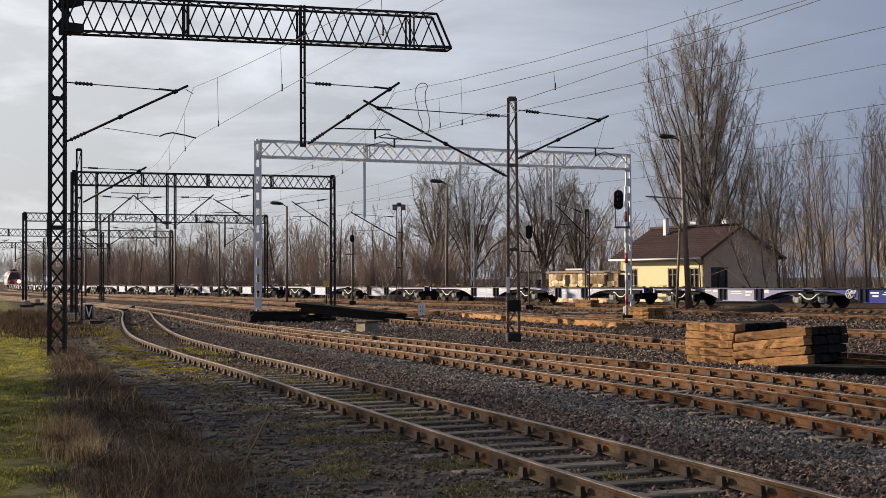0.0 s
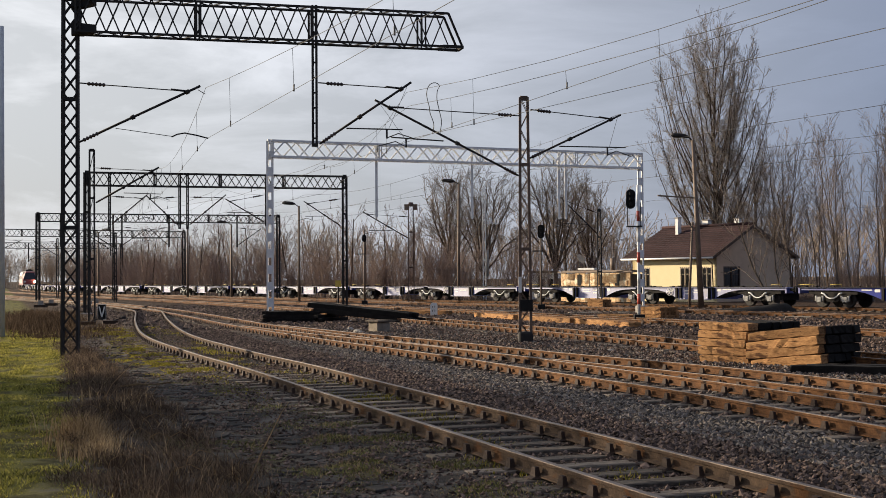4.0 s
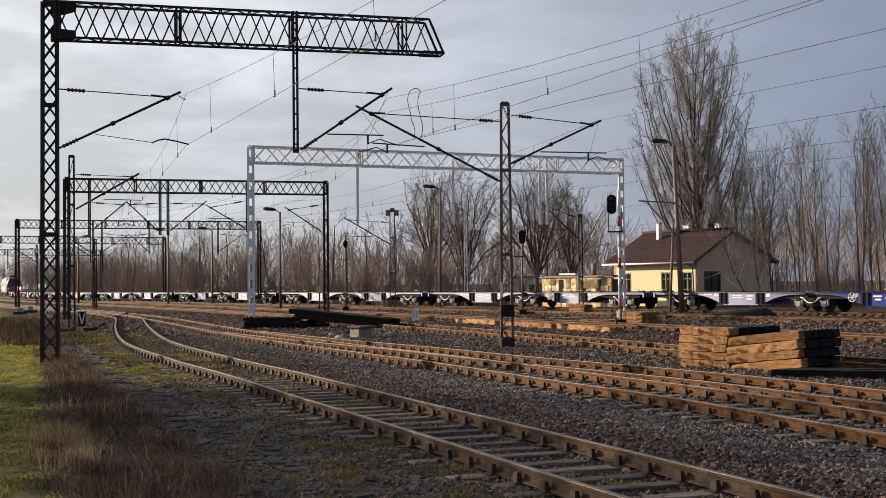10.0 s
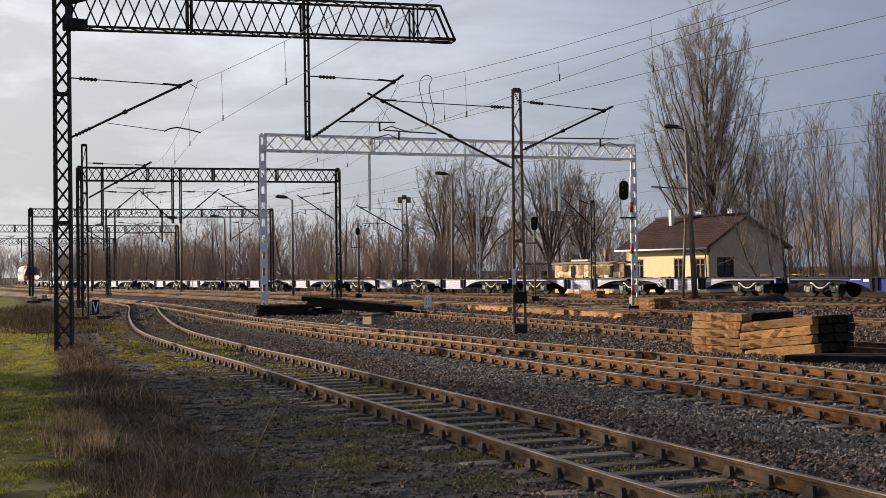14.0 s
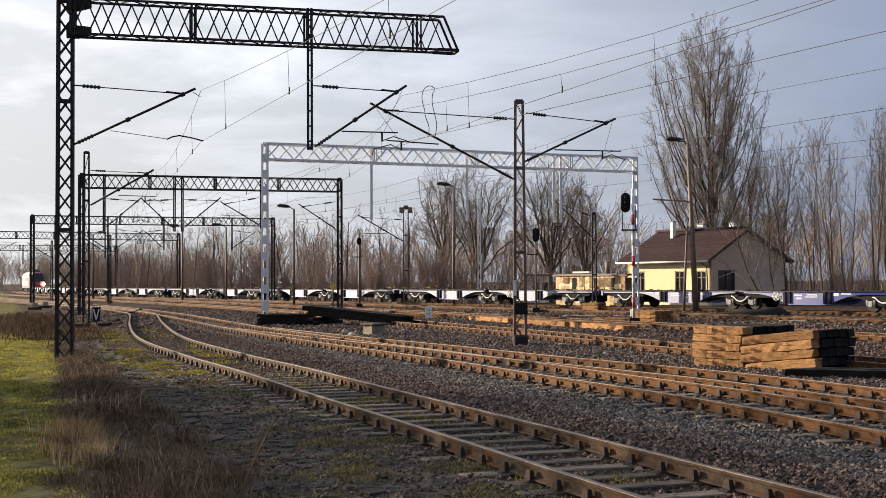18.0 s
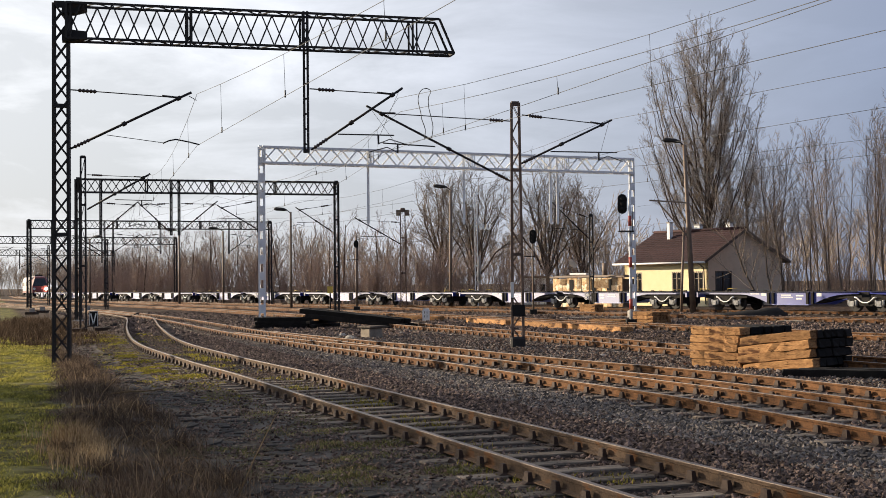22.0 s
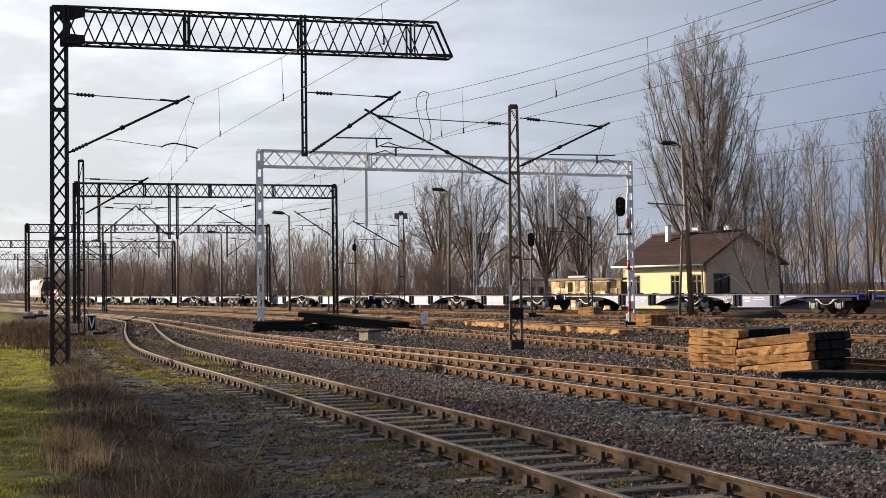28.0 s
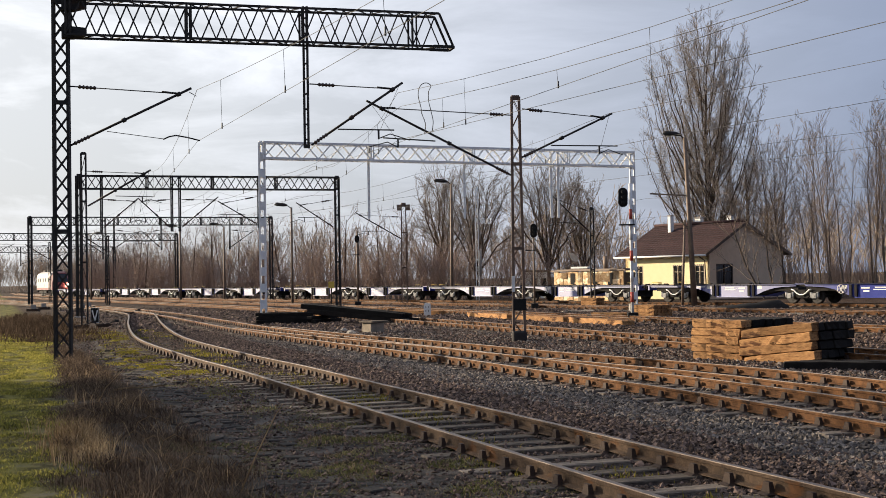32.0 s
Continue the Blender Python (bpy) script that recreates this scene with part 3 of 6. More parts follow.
def train_line(s):
    """The place on the goods train's track, s metres from its reference point, and the heading in degrees."""
    straight = 112.0
    a = radians(TRAIN_TURN)
    x, y = TRAIN_AT[0] - math.sin(a) * min(s, straight), TRAIN_AT[1] + math.cos(a) * min(s, straight)
    h = TRAIN_TURN
    v = straight
    while v < s:
        k = min(1.0, s - v)
        h = 20.0 + (TRAIN_TURN - 20.0) * math.exp(-(v - straight) / 50.0)
        x -= math.sin(radians(h)) * k
        y += math.cos(radians(h)) * k
        v += k
    return x, y, h


LINE_T = [train_line(s)[:2] for s in (-90, -45, 0, 40, 80, 112, 125, 140, 160, 190, 230, 280)]

track("rusty rail track on old wooden sleepers curving through the yard", LINE_A, 5, 60, 110, chair_y=44, steel=M_RUST_GREY)
track("rusty rail track on wooden sleepers beside a bed of grey gravel", LINE_B, 5, 45, 90, chair_y=40)
track("rusty branching rails of a turnout among gravel", LINE_B2, 5, 40, 60, chair_y=36)
track("rusty rail track beside the stacked sleepers", LINE_C, 20, 48, 80, chair_y=36)
track("rusty rail track in brown gravel in the middle of the yard", LINE_D, 30, 40, 90)
track("rusty rail track in brown gravel in front of the goods train", LINE_E, 40, 45, 90)
track("rusty rail track under the goods train", LINE_T, 60, 62, 100)


# ---- overhead line structures ----
def lattice_mast(bm, base, top_z, w0, w1, along, panel=0.62, deep=0.22, style="cross", flat=0.05, leg=0.07):
    """A mast of two upright channels with crossed flat bars between them; along: the way across the mast's wide face."""
    a = Vector((math.cos(along), math.sin(along), 0))
    o = Vector((-a.y, a.x, 0))
    b = Vector(base)
    h = top_z - b.z

    def at(k, z, t=0.0):
        w = w0 + (w1 - w0) * (z / h)
        return b + a * (k * w / 2) + o * t + Vector((0, 0, z))

    for k in (-1, 1):
        bar(bm, at(k, 0), at(k, h), leg, deep)
    n = max(3, int(h / panel))
    for i in range(n):
        z0, z1 = h * i / n, h * (i + 1) / n
        for t in (-deep / 2, deep / 2):
            if style == "batten":
                bar(bm, at(-1, z0 + 0.1, t), at(1, z0 + 0.1, t), 0.02, 0.42)
                continue
            k0, k1 = (-1, 1) if i % 2 else (1, -1)
            bar(bm, at(k0, z0, t), at(k1, z1, t), 0.02, flat)
            if style == "cross":
                bar(bm, at(k1, z0, t), at(k0, z1, t), 0.02, flat)
    for f in (0.37, 0.72):
        bar(bm, at(-1, h * f), at(1, h * f), deep, 0.10)
    bar(bm, at(-1, h - 0.03), at(1, h - 0.03), 0.08, deep)


def lattice_beam(bm, p, q, deep, wide, panel=1.15, chord=0.085, lace=0.05):
    """A box beam of four chords with zig-zag lacing on its faces; p and q are on its upper middle line."""
    p, q = Vector(p), Vector(q)
    d = (q - p)
    ln = d.length
    d.normalize()
    s = Vector((-d.y, d.x, 0)).normalized() * (wide / 2)
    dn = Vector((0, 0, -deep))
    for e in (-1, 1):
        for v in (Vector(), dn):
            bar(bm, p + s * e + v, q + s * e + v, chord)
    n = max(4, int(ln / panel))
    for i in range(n):
        a, m, b = p + d * (ln * i / n), p + d * (ln * (i + 0.5) / n), p + d * (ln * (i + 1) / n)
        for e in (-1, 1):
            # the two faces are laced half a panel out of step
            if e < 0:
                bar(bm, a + s * e + dn, m + s * e, lace)
                bar(bm, m + s * e, b + s * e + dn, lace)
            else:
                bar(bm, a + s * e, m + s * e + dn, lace)
                bar(bm, m + s * e + dn, b + s * e, lace)
        for v in (Vector(), dn):
            bar(bm, a - s + v, m + s + v, lace * 0.8)
            bar(bm, m + s + v, b - s + v, lace * 0.8)
    for k in range(0, n + 1, 4):
        a = p + d * (ln * k / n)
        for e in (-1, 1):
            bar(bm, a + s * e, a + s * e + dn, 0.06)
            bar(bm, a + s * e + d * 0.12, a + s * e + d * 0.12 + dn, 0.05)


def insulator(parent, p, q):
    """A row of porcelain sheds on a rod from p to q."""
    p, q = Vector(p), Vector(q)
    bm = BM()
    pts, rad = [], []
    for i in range(11):
        pts.append(p.lerp(q, i / 10))
        rad.append(0.062 if i % 2 else 0.03)
    tube(bm, pts, rad, 8)
    part("insulator", bm, M_INSUL, parent, "brown porcelain insulator")


def cantilever(parent, low, high, tip, reg=None, thick=0.045, wire_drop=1.2):
    """A swivelling bracket: a sloping tube from low to the tip, a tie rod from high, insulators, and a registration arm."""
    low, high, tip = Vector(low), Vector(high), Vector(tip)
    d = (tip - low).normalized()
    bm = BM()
    tube(bm, [low + d * 0.55, tip + d * 0.12], thick, 8)
    for f in (0.45, 0.92):
        tube(bm, [low.lerp(tip, f) - d * 0.06, low.lerp(tip, f) + d * 0.06], thick * 1.8, 8)
    tube(bm, [low, low + d * 0.14], thick * 0.9, 6)
    arm = part("bracket_tube", bm, M_STEEL, parent)
    insulator(arm, low + d * 0.10, low + d * 0.58)
    end = low.lerp(tip, 0.93)
    bm = BM()
    e = (end - high).normalized()
    tube(bm, [high, high + e * 0.25], 0.02, 5)
    tube(bm, [high + e * 0.75, end], 0.016, 5)
    tube(bm, [end - e * 0.5 + Vector((0, 0, 0.02)), end], 0.032, 6)
    tie = part("tie_rod", bm, M_STEEL, parent)
    insulator(tie, high + e * 0.25, high + e * 0.75)
    if reg:
        a, b = Vector(reg[0]), Vector(reg[1])
        bm = BM()
        tube(bm, [a, b], 0.022, 6)
        m = a.lerp(b, 0.72)
        bar(bm, m, m - Vector((0, 0, 0.28)), 0.05)
        side = (b - a).normalized()
        tube(bm, [m - Vector((0, 0, 0.26)), m + side * 0.35 - Vector((0, 0, 0.12)), m + side * 0.95 - Vector((0, 0, 0.30))], 0.016, 5)
        tube(bm, [tip, b.lerp(a, 0.25)], 0.006, 4)
        part("registration_arm", bm, M_STEEL, parent)


def drop_post(parent, x, y, z0, z1, material, w=0.16):
    bm = BM()
    for k in (-1, 1):
        bar(bm, (x + k * w / 2, y, z0), (x + k * w / 2, y, z1), 0.06, 0.12)
    for i in range(int((z1 - z0) / 0.45)):
        z = z0 + 0.2 + i * 0.45
        bar(bm, (x - w / 2, y, z), (x + w / 2, y, z), 0.10, 0.04)
    bar(bm, (x - w * 0.8, y, z0), (x + w * 0.8, y, z0), 0.14, 0.10)
    return part("drop_post", bm, material, parent)


def foundation(parent, x, y, s=0.7, top=0.02, material=M_CONC):
    bm = BM()
    box(bm, (x, y, (top - 0.45) / 2), (s, s, top + 0.45))
    bmesh.ops.bevel(bm, geom=bm.edges[:], offset=0.05, segments=1, affect="EDGES")
    part("footing", bm, material, parent)


# half portal nearest to the camera
GA_W = radians(15.4)
ga = thing("catenary_gantry", "black lattice steel cantilever gantry over two tracks", "gantry", "overhead line gantries")
bm = BM()
lattice_mast(bm, (-10.99, 34.76, -0.5), 9.86, 0.41, 0.38, GA_W, panel=0.54, deep=0.18, flat=0.045, leg=0.070)
part("mast", bm, M_STEEL, ga)
bm = BM()
lattice_beam(bm, (-10.85, 34.8, 9.84), (-0.42, 37.66, 9.84), 1.0, 0.55, panel=0.80, chord=0.062, lace=0.036)
for e in (-1, 1):
    o = Vector((-math.sin(GA_W), math.cos(GA_W), 0)) * (0.275 * e)
    bar(bm, Vector((-0.42, 37.66, 9.84)) + o, Vector((0.0, 37.78, 8.84)) + o, 0.07)
    bar(bm, Vector((-0.6, 37.61, 8.84)) + o, Vector((0.0, 37.78, 8.84)) + o, 0.085)
bar(bm, Vector((0.0, 37.78, 8.84)) + o, Vector((0.0, 37.78, 8.84)) - o, 0.085)
part("beam", bm, M_STEEL, ga)
for z in (9.72, 8.94):
    bm = BM()
    prism(bm, [(-0.22, -0.17), (0.10, -0.17), (0.46, -0.06), (0.46, 0.12), (-0.22, 0.17)], 0.34, Matrix.Translation((-10.75, 34.82, z)) @ Matrix.Rotation(GA_W, 4, "Z"))
    part("gusset_plate", bm, M_STEEL, ga)
post = drop_post(ga, -4.31, 36.6, 5.80, 9.95, M_STEEL, 0.11)
cantilever(ga, (-10.75, 34.82, 5.75), (-10.79, 34.81, 7.42), (-7.62, 35.68, 7.39), None, 0.036)
bm = BM()
tube(bm, [(-9.80, 35.08, 6.16), (-8.26, 35.50, 5.96)], 0.010, 5)
tube(bm, [(-8.30, 35.49, 5.95), (-8.14, 35.54, 6.03), (-7.95, 35.59, 6.07), (-7.62, 35.68, 6.01), (-7.30, 35.77, 5.93)], 0.022, 6)
tube(bm, [(-7.58, 35.69, 7.33), (-7.50, 36.30, 7.30)], 0.012, 4)
part("registration_arm", bm, M_STEEL, ga)
cantilever(ga, (-4.17, 36.63, 5.84), (-4.21, 36.62, 7.65), (-1.58, 37.35, 7.69), ((-3.4, 36.85, 6.32), (-1.75, 37.3, 6.32)), 0.036)

# single mast in the middle
mb = thing("catenary_mast", "tapered brown steel catenary mast with brackets on both sides", "mast", "overhead line masts")
bm = BM()
lattice_mast(bm, (2.03, 39.77, -0.1), 7.62, 0.36, 0.24, radians(8), panel=0.50, deep=0.15, style="zigzag", flat=0.022, leg=0.085)
part("mast", bm, M_MAST, mb)
bm = BM()
box(bm, (2.06, 39.77, 0.96), (0.40, 0.26, 0.36))
part("bracket_box", bm, M_BLACK, mb, "black box clamped to the mast")
bm = BM()
box(bm, (1.86, 39.67, 1.62), (0.10, 0.03, 0.50))
part("white_plate", bm, M_WHITE, mb, "white marker plate")
cantilever(mb, (2.2, 39.85, 5.67), (2.25, 39.87, 7.24), (5.23, 41.35, 7.19), ((3.2, 40.35, 6.10), (5.5, 41.5, 6.16)), 0.034)
cantilever(mb, (1.84, 39.68, 5.10), (1.86, 39.68, 7.02), (-2.49, 37.54, 7.2), ((-0.54, 38.5, 6.1), (-2.11, 37.72, 6.14)), 0.036)
foundation(mb, 2.03, 39.77, 0.46, 0.12, M_STEEL)


def portal(label, left, right, top, deep, drops, material, w=0.34, wide=0.45, panel=0.9, arms=(), deep_mast=0.22, thick=0.085, base=-0.2):
    """A portal of two lattice masts and a beam, with drop posts and brackets."""
    g = thing("catenary_gantry", label, "gantry", "overhead line gantries")
    l, r = Vector((*left, 0)), Vector((*right, 0))
    d = (r - l)
    a = math.atan2(d.y, d.x)
    for p in (l, r):
        bm = BM()
        lattice_mast(bm, (p.x, p.y, base), top, w, w, a, panel=0.75, deep=deep_mast, style="batten" if material is M_GALV else "zigzag", leg=0.085 if material is M_GALV else 0.12)
        part("mast", bm, material, g)
    bm = BM()
    lattice_beam(bm, (l.x, l.y, top), (r.x, r.y, top), deep, wide, panel=panel, chord=thick, lace=thick * 0.6)
    part("beam", bm, material, g)
    for f, z0 in drops:
        p = l + d * f
        drop_post(g, p.x, p.y, z0, top + 0.05, material, 0.062 if material is M_GALV else 0.10)
    for f, f2, z_low, z_tip in arms:
        p, t = l + d * f, l + d * f2
        k = 0.12 if f2 > f else -0.12
        cantilever(g, (p.x + k, p.y, z_low), (p.x + k, p.y, z_low + 1.75), (t.x, t.y, z_tip),
                   ((p.lerp(t, 0.35).x, p.lerp(t, 0.35).y, z_low + 0.62), (t.x, t.y, z_low + 0.60)), 0.036)
    for p in (l, r):
        foundation(g, p.x, p.y, 0.62, -0.12 if material is M_STEEL else 0.25)
    return g


gs = portal("light grey galvanised steel portal gantry spanning the tracks", (-9.4, 60.93), (9.98, 69.23), 8.66, 0.78, [(0.263, 4.98), (0.515, 5.0), (0.758, 5.05), (0.778, 5.05)], M_GALV, w=0.25, wide=0.5, panel=1.35, thick=0.10)
portal("black lattice steel portal gantry spanning the tracks", (-23.0, 76.0), (-7.57, 80.6), 8.50, 0.8, [(0.083, 5.1), (0.347, 5.1), (0.377, 5.1), (0.684, 5.3)], M_STEEL, w=0.25, wide=0.5, panel=1.0,
       arms=[(0.083, 0.215, 5.3, 7.05), (0.347, 0.225, 5.3, 7.05), (0.377, 0.52, 5.3, 7.15), (0.684, 0.53, 5.5, 6.9), (0.99, 0.84, 5.3, 6.8)], deep_mast=0.3)
portal("distant black lattice steel portal gantry", (-41.1, 120.0), (-18.9, 128.0), 8.42, 0.78, [(0.09, 5.2), (0.30, 5.2), (0.335, 5.2), (0.53, 5.2), (0.82, 5.2)], M_STEEL, w=0.28, wide=0.5, panel=1.0,
       arms=[(0.09, 0.2, 5.4, 7.0), (0.335, 0.44, 5.4, 7.0), (0.53, 0.45, 5.4, 7.0), (0.82, 0.92, 5.4, 7.0)], deep_mast=0.3)
portal("distant black lattice steel portal gantry far along the yard", (-66.0, 145.5), (-36.3, 162.0), 8.22, 0.85, [(0.30, 5.0), (0.55, 5.0), (0.72, 5.0)], M_STEEL, w=0.32, wide=0.5, panel=1.1, arms=[(0.30, 0.40, 5.3, 6.9), (0.55, 0.65, 5.3, 6.9)], deep_mast=0.35)
portal("small far black lattice steel portal gantry", (-92.0, 189.0), (-57.5, 209.5), 8.10, 0.9, [(0.35, 5.0), (0.62, 5.0)], M_STEEL, w=0.32, wide=0.5, panel=1.2, arms=[(0.35, 0.45, 5.3, 6.9), (0.62, 0.72, 5.3, 6.9)], deep_mast=0.35)

# tall mast beside the black portal
gm = thing("catenary_mast", "black steel catenary mast beside the curved track", "mast", "overhead line masts")
bm = BM()
lattice_mast(bm, (-18.52, 62.0, -0.3), 8.42, 0.28, 0.22, radians(15), panel=1.0, deep=0.14, style="zigzag", flat=0.03, leg=0.055)
part("mast", bm, M_STEEL, gm)
cantilever(gm, (-18.33, 62.05, 5.75), (-18.35, 62.05, 7.5), (-15.39, 62.6, 7.5), ((-17.0, 62.3, 6.25), (-15.2, 62.6, 6.2)), 0.05)


# ---- wires ----
def overhead_wire(label, supports, contact=5.75, carrier=7.25, sag=0.55, drop_every=6.5, near_sag=None, near_top=None):
    """A carrier wire and a contact wire between supports (x, y), with droppers; the first span may sag otherwise, from another height."""
    w = thing("overhead_wire", label, "wire", "overhead wires")
    m_bm, c_bm = BM(), BM()
    for k, (a, b) in enumerate(zip(supports, supports[1:])):
        p, q = Vector((*a, 0)), Vector((*b, 0))
        ln = (q - p).length
        n = max(2, round(ln / drop_every))
        dip = near_sag if k == 0 and near_sag is not None else sag
        top = near_top if k == 0 and near_top is not None else carrier
        mp, cp = [], []
        for i in range(n * 2 + 1):
            f = i / (n * 2)
            o = p.lerp(q, f)
            zm = top + (carrier - top) * f - dip * 4 * f * (1 - f)
            mp.append((o.x, o.y, zm))
            cp.append((o.x, o.y, contact))
            if i % 2 == 1 and zm - contact > 0.12:
                d_bm = BM()
                tube(d_bm, [(o.x, o.y, zm), (o.x + 0.03, o.y, contact)], 0.006, 3)
                tube(d_bm, [(o.x + 0.03, o.y, contact + 0.14), (o.x + 0.03, o.y, contact - 0.02)], 0.018, 4)
                part("dropper", d_bm, M_WIRE, w)
        tube(m_bm, mp, 0.0068, 4)
        tube(c_bm, cp, 0.0068, 4)
    part("carrier_wire", m_bm, M_WIRE, w)
    part("contact_wire", c_bm, M_WIRE, w)
    return w


overhead_wire("thin overhead wires above the curved track", [(15.4, -19.1), (-7.5, 36.4), (-15.35, 62.6), (-24.5, 92), (-40, 121.5)], 5.98, 7.5, 0.7, near_sag=1.05)
overhead_wire("thin overhead wires above the middle track", [(19.6, -17.6), (-1.6, 38.5), (-11.4, 63), (-19.5, 77), (-37.5, 122)], 6.10, 7.2, 0.9, near_sag=1.15, drop_every=7.5)
overhead_wire("thin overhead wires above the branching track", [(10.3, 16.0), (-1.65, 38.0), (-7.0, 62), (-15.0, 78.4), (-33, 123)], 6.10, 7.55, 0.85, near_sag=0.40, near_top=7.70, drop_every=8.4)
overhead_wire("thin overhead wires above the track by the sleeper stack", [(17.3, 19.6), (5.25, 41.6), (-1.8, 64.2), (-10.1, 79.9), (-26, 125.5)], 6.16, 7.27, 0.3, near_sag=0.10, near_top=7.25, drop_every=26.0)
overhead_wire("thin overhead wires in the middle of the yard", [(31.2, 13.6), (0.5, 65.2), (-16, 101), (-34, 138)], 6.05, 7.3, 0.6, near_sag=0.75, drop_every=30.0)
overhead_wire("thin overhead wires above the goods train", [(52, 31), (13.0, 84), (-3.5, 108), (-26, 140), (-50, 176)], 5.7, 7.0)
overhead_wire("thin overhead wires far along the yard", [(-37.5, 122), (-55, 152), (-76, 198)], 5.7, 7.0)
overhead_wire("thin overhead wires far along the yard", [(-33, 123), (-47, 157), (-68, 204)], 5.7, 7.0)

loop = thing("jumper_cable", "bare looped jumper cable hanging between overhead wires", "cable")
knots = [(-0.85, 6.20), (-0.81, 6.50), (-0.92, 6.84), (-0.94, 7.01), (-1.02, 7.40), (-0.95, 7.67), (-0.78, 7.76), (-0.63, 7.67), (-0.70, 7.50), (-0.71, 7.23), (-0.645, 6.92), (-0.58, 6.58), (-0.63, 6.20)]
bm = BM()
tube(bm, [(p.x, 37.5, p.y) for p in spline(knots, 0.06)], 0.013, 5)
part("cable_loop", bm, M_WIRE, loop)

# ---- goods train: flat articulated container wagons ----
UNIT, PIVOT = 26.2, 10.35


def fish_side(x0, x1, sign):
    """The outline of one side beam: thin over the bogies, deep between them; the wagon's end is at x0, its middle near x1."""
    d = 1 if x1 > x0 else -1
    pts = [(x0, 1.0), (x0, 1.15), (x1, 1.15), (x1, 1.03)]
    # the cut-outs over the bogies are smooth arches, counted from the pivots
    arch = [(1.35, 0.99), (1.85, 0.945), (2.35, 0.85), (2.8, 0.72), (3.2, 0.57), (3.55, 0.44), (3.85, 0.36)]
    pts += [(x1 - d * (u - abs(x1)), z) for u, z in arch]
    pts += [(x0 + d * (abs(x0) - PIVOT + u), z) for u, z in reversed(arch)]
    return pts


def bogie(parent, x, lively):
    b = new("bogie")
    b.parent = parent
    b.matrix_basis = Matrix.Translation((x, 0, 0))
    for s in (-1, 1):
        bm = BM()
        prism(bm, [(-1.25, 0.60), (-1.25, 0.74), (-0.55, 0.80), (0.55, 0.80), (1.25, 0.74), (1.25, 0.60), (0.62, 0.56), (0.36, 0.34), (-0.36, 0.34), (-0.62, 0.56)], 0.09, Matrix.Translation((0, s * 1.02, 0)))
        fr = part("side_frame", bm, M_BOGIE, b, "dark pressed steel bogie frame")
        for ax in (-0.9, 0.9):
            bm = BM()
            box(bm, (ax, s * 1.10, 0.47), (0.30, 0.16, 0.30))
            for k in (-0.24, 0.24):
                tube(bm, [(ax + k, s * 1.08, 0.36), (ax + k, s * 1.08, 0.68)], 0.075, 8)
            part("axle_box", bm, M_BOGIE_L, fr, "pale dusty axle box with coil springs")
        bm = BM()
        prism(bm, [(-0.34, 0.72), (0.34, 0.72), (0.16, 0.40), (-0.16, 0.40)], 0.05, Matrix.Translation((0, s * 1.09, 0)))
        part("spring_nest", bm, M_BOGIE, fr)
        bm = BM()
        tube(bm, [(-0.72, s * 1.16, 0.84), (-0.55, s * 1.16, 0.80), (-0.34, s * 1.16, 0.62), (-0.14, s * 1.16, 0.53), (0.14, s * 1.16, 0.53), (0.34, s * 1.16, 0.62), (0.55, s * 1.16, 0.80), (0.72, s * 1.16, 0.84)], 0.042, 6)
        part("brake_rigging", bm, M_WHITE, fr, "pale curved brake rigging")
    bm = BM()
    box(bm, (0, 0, 0.70), (0.5, 2.2, 0.24))
    part("bolster", bm, M_BOGIE, b)
    for ax in (-0.9, 0.9):
        w = new("wheelset", None)
        bm = BM()
        tube(bm, [(0, -1.0, 0), (0, 1.0, 0)], 0.08, 8)
        for s in (-1, 1):
            tube(bm, [(0, s * 0.69, 0), (0, s * 0.70, 0), (0, s * 0.83, 0), (0, s * 0.832, 0)], [0.49, 0.49, 0.458, 0.40], 20)
            for k in range(5):
                a = k * 2 * math.pi / 5
                tube(bm, [(0.28 * math.cos(a), s * 0.83, 0.28 * math.sin(a)), (0.28 * math.cos(a), s * 0.845, 0.28 * math.sin(a))], 0.05, 6)
        me = bpy.data.meshes.new("wheelset")
        bm.to_mesh(me)
        bm.free()
        me.materials.append(M_WHEEL)
        bpy.data.objects.remove(w)
        w = new("wheelset", me)
        w.parent = b
        w.matrix_basis = Matrix.Translation((ax, 0, 0.46))
    return b


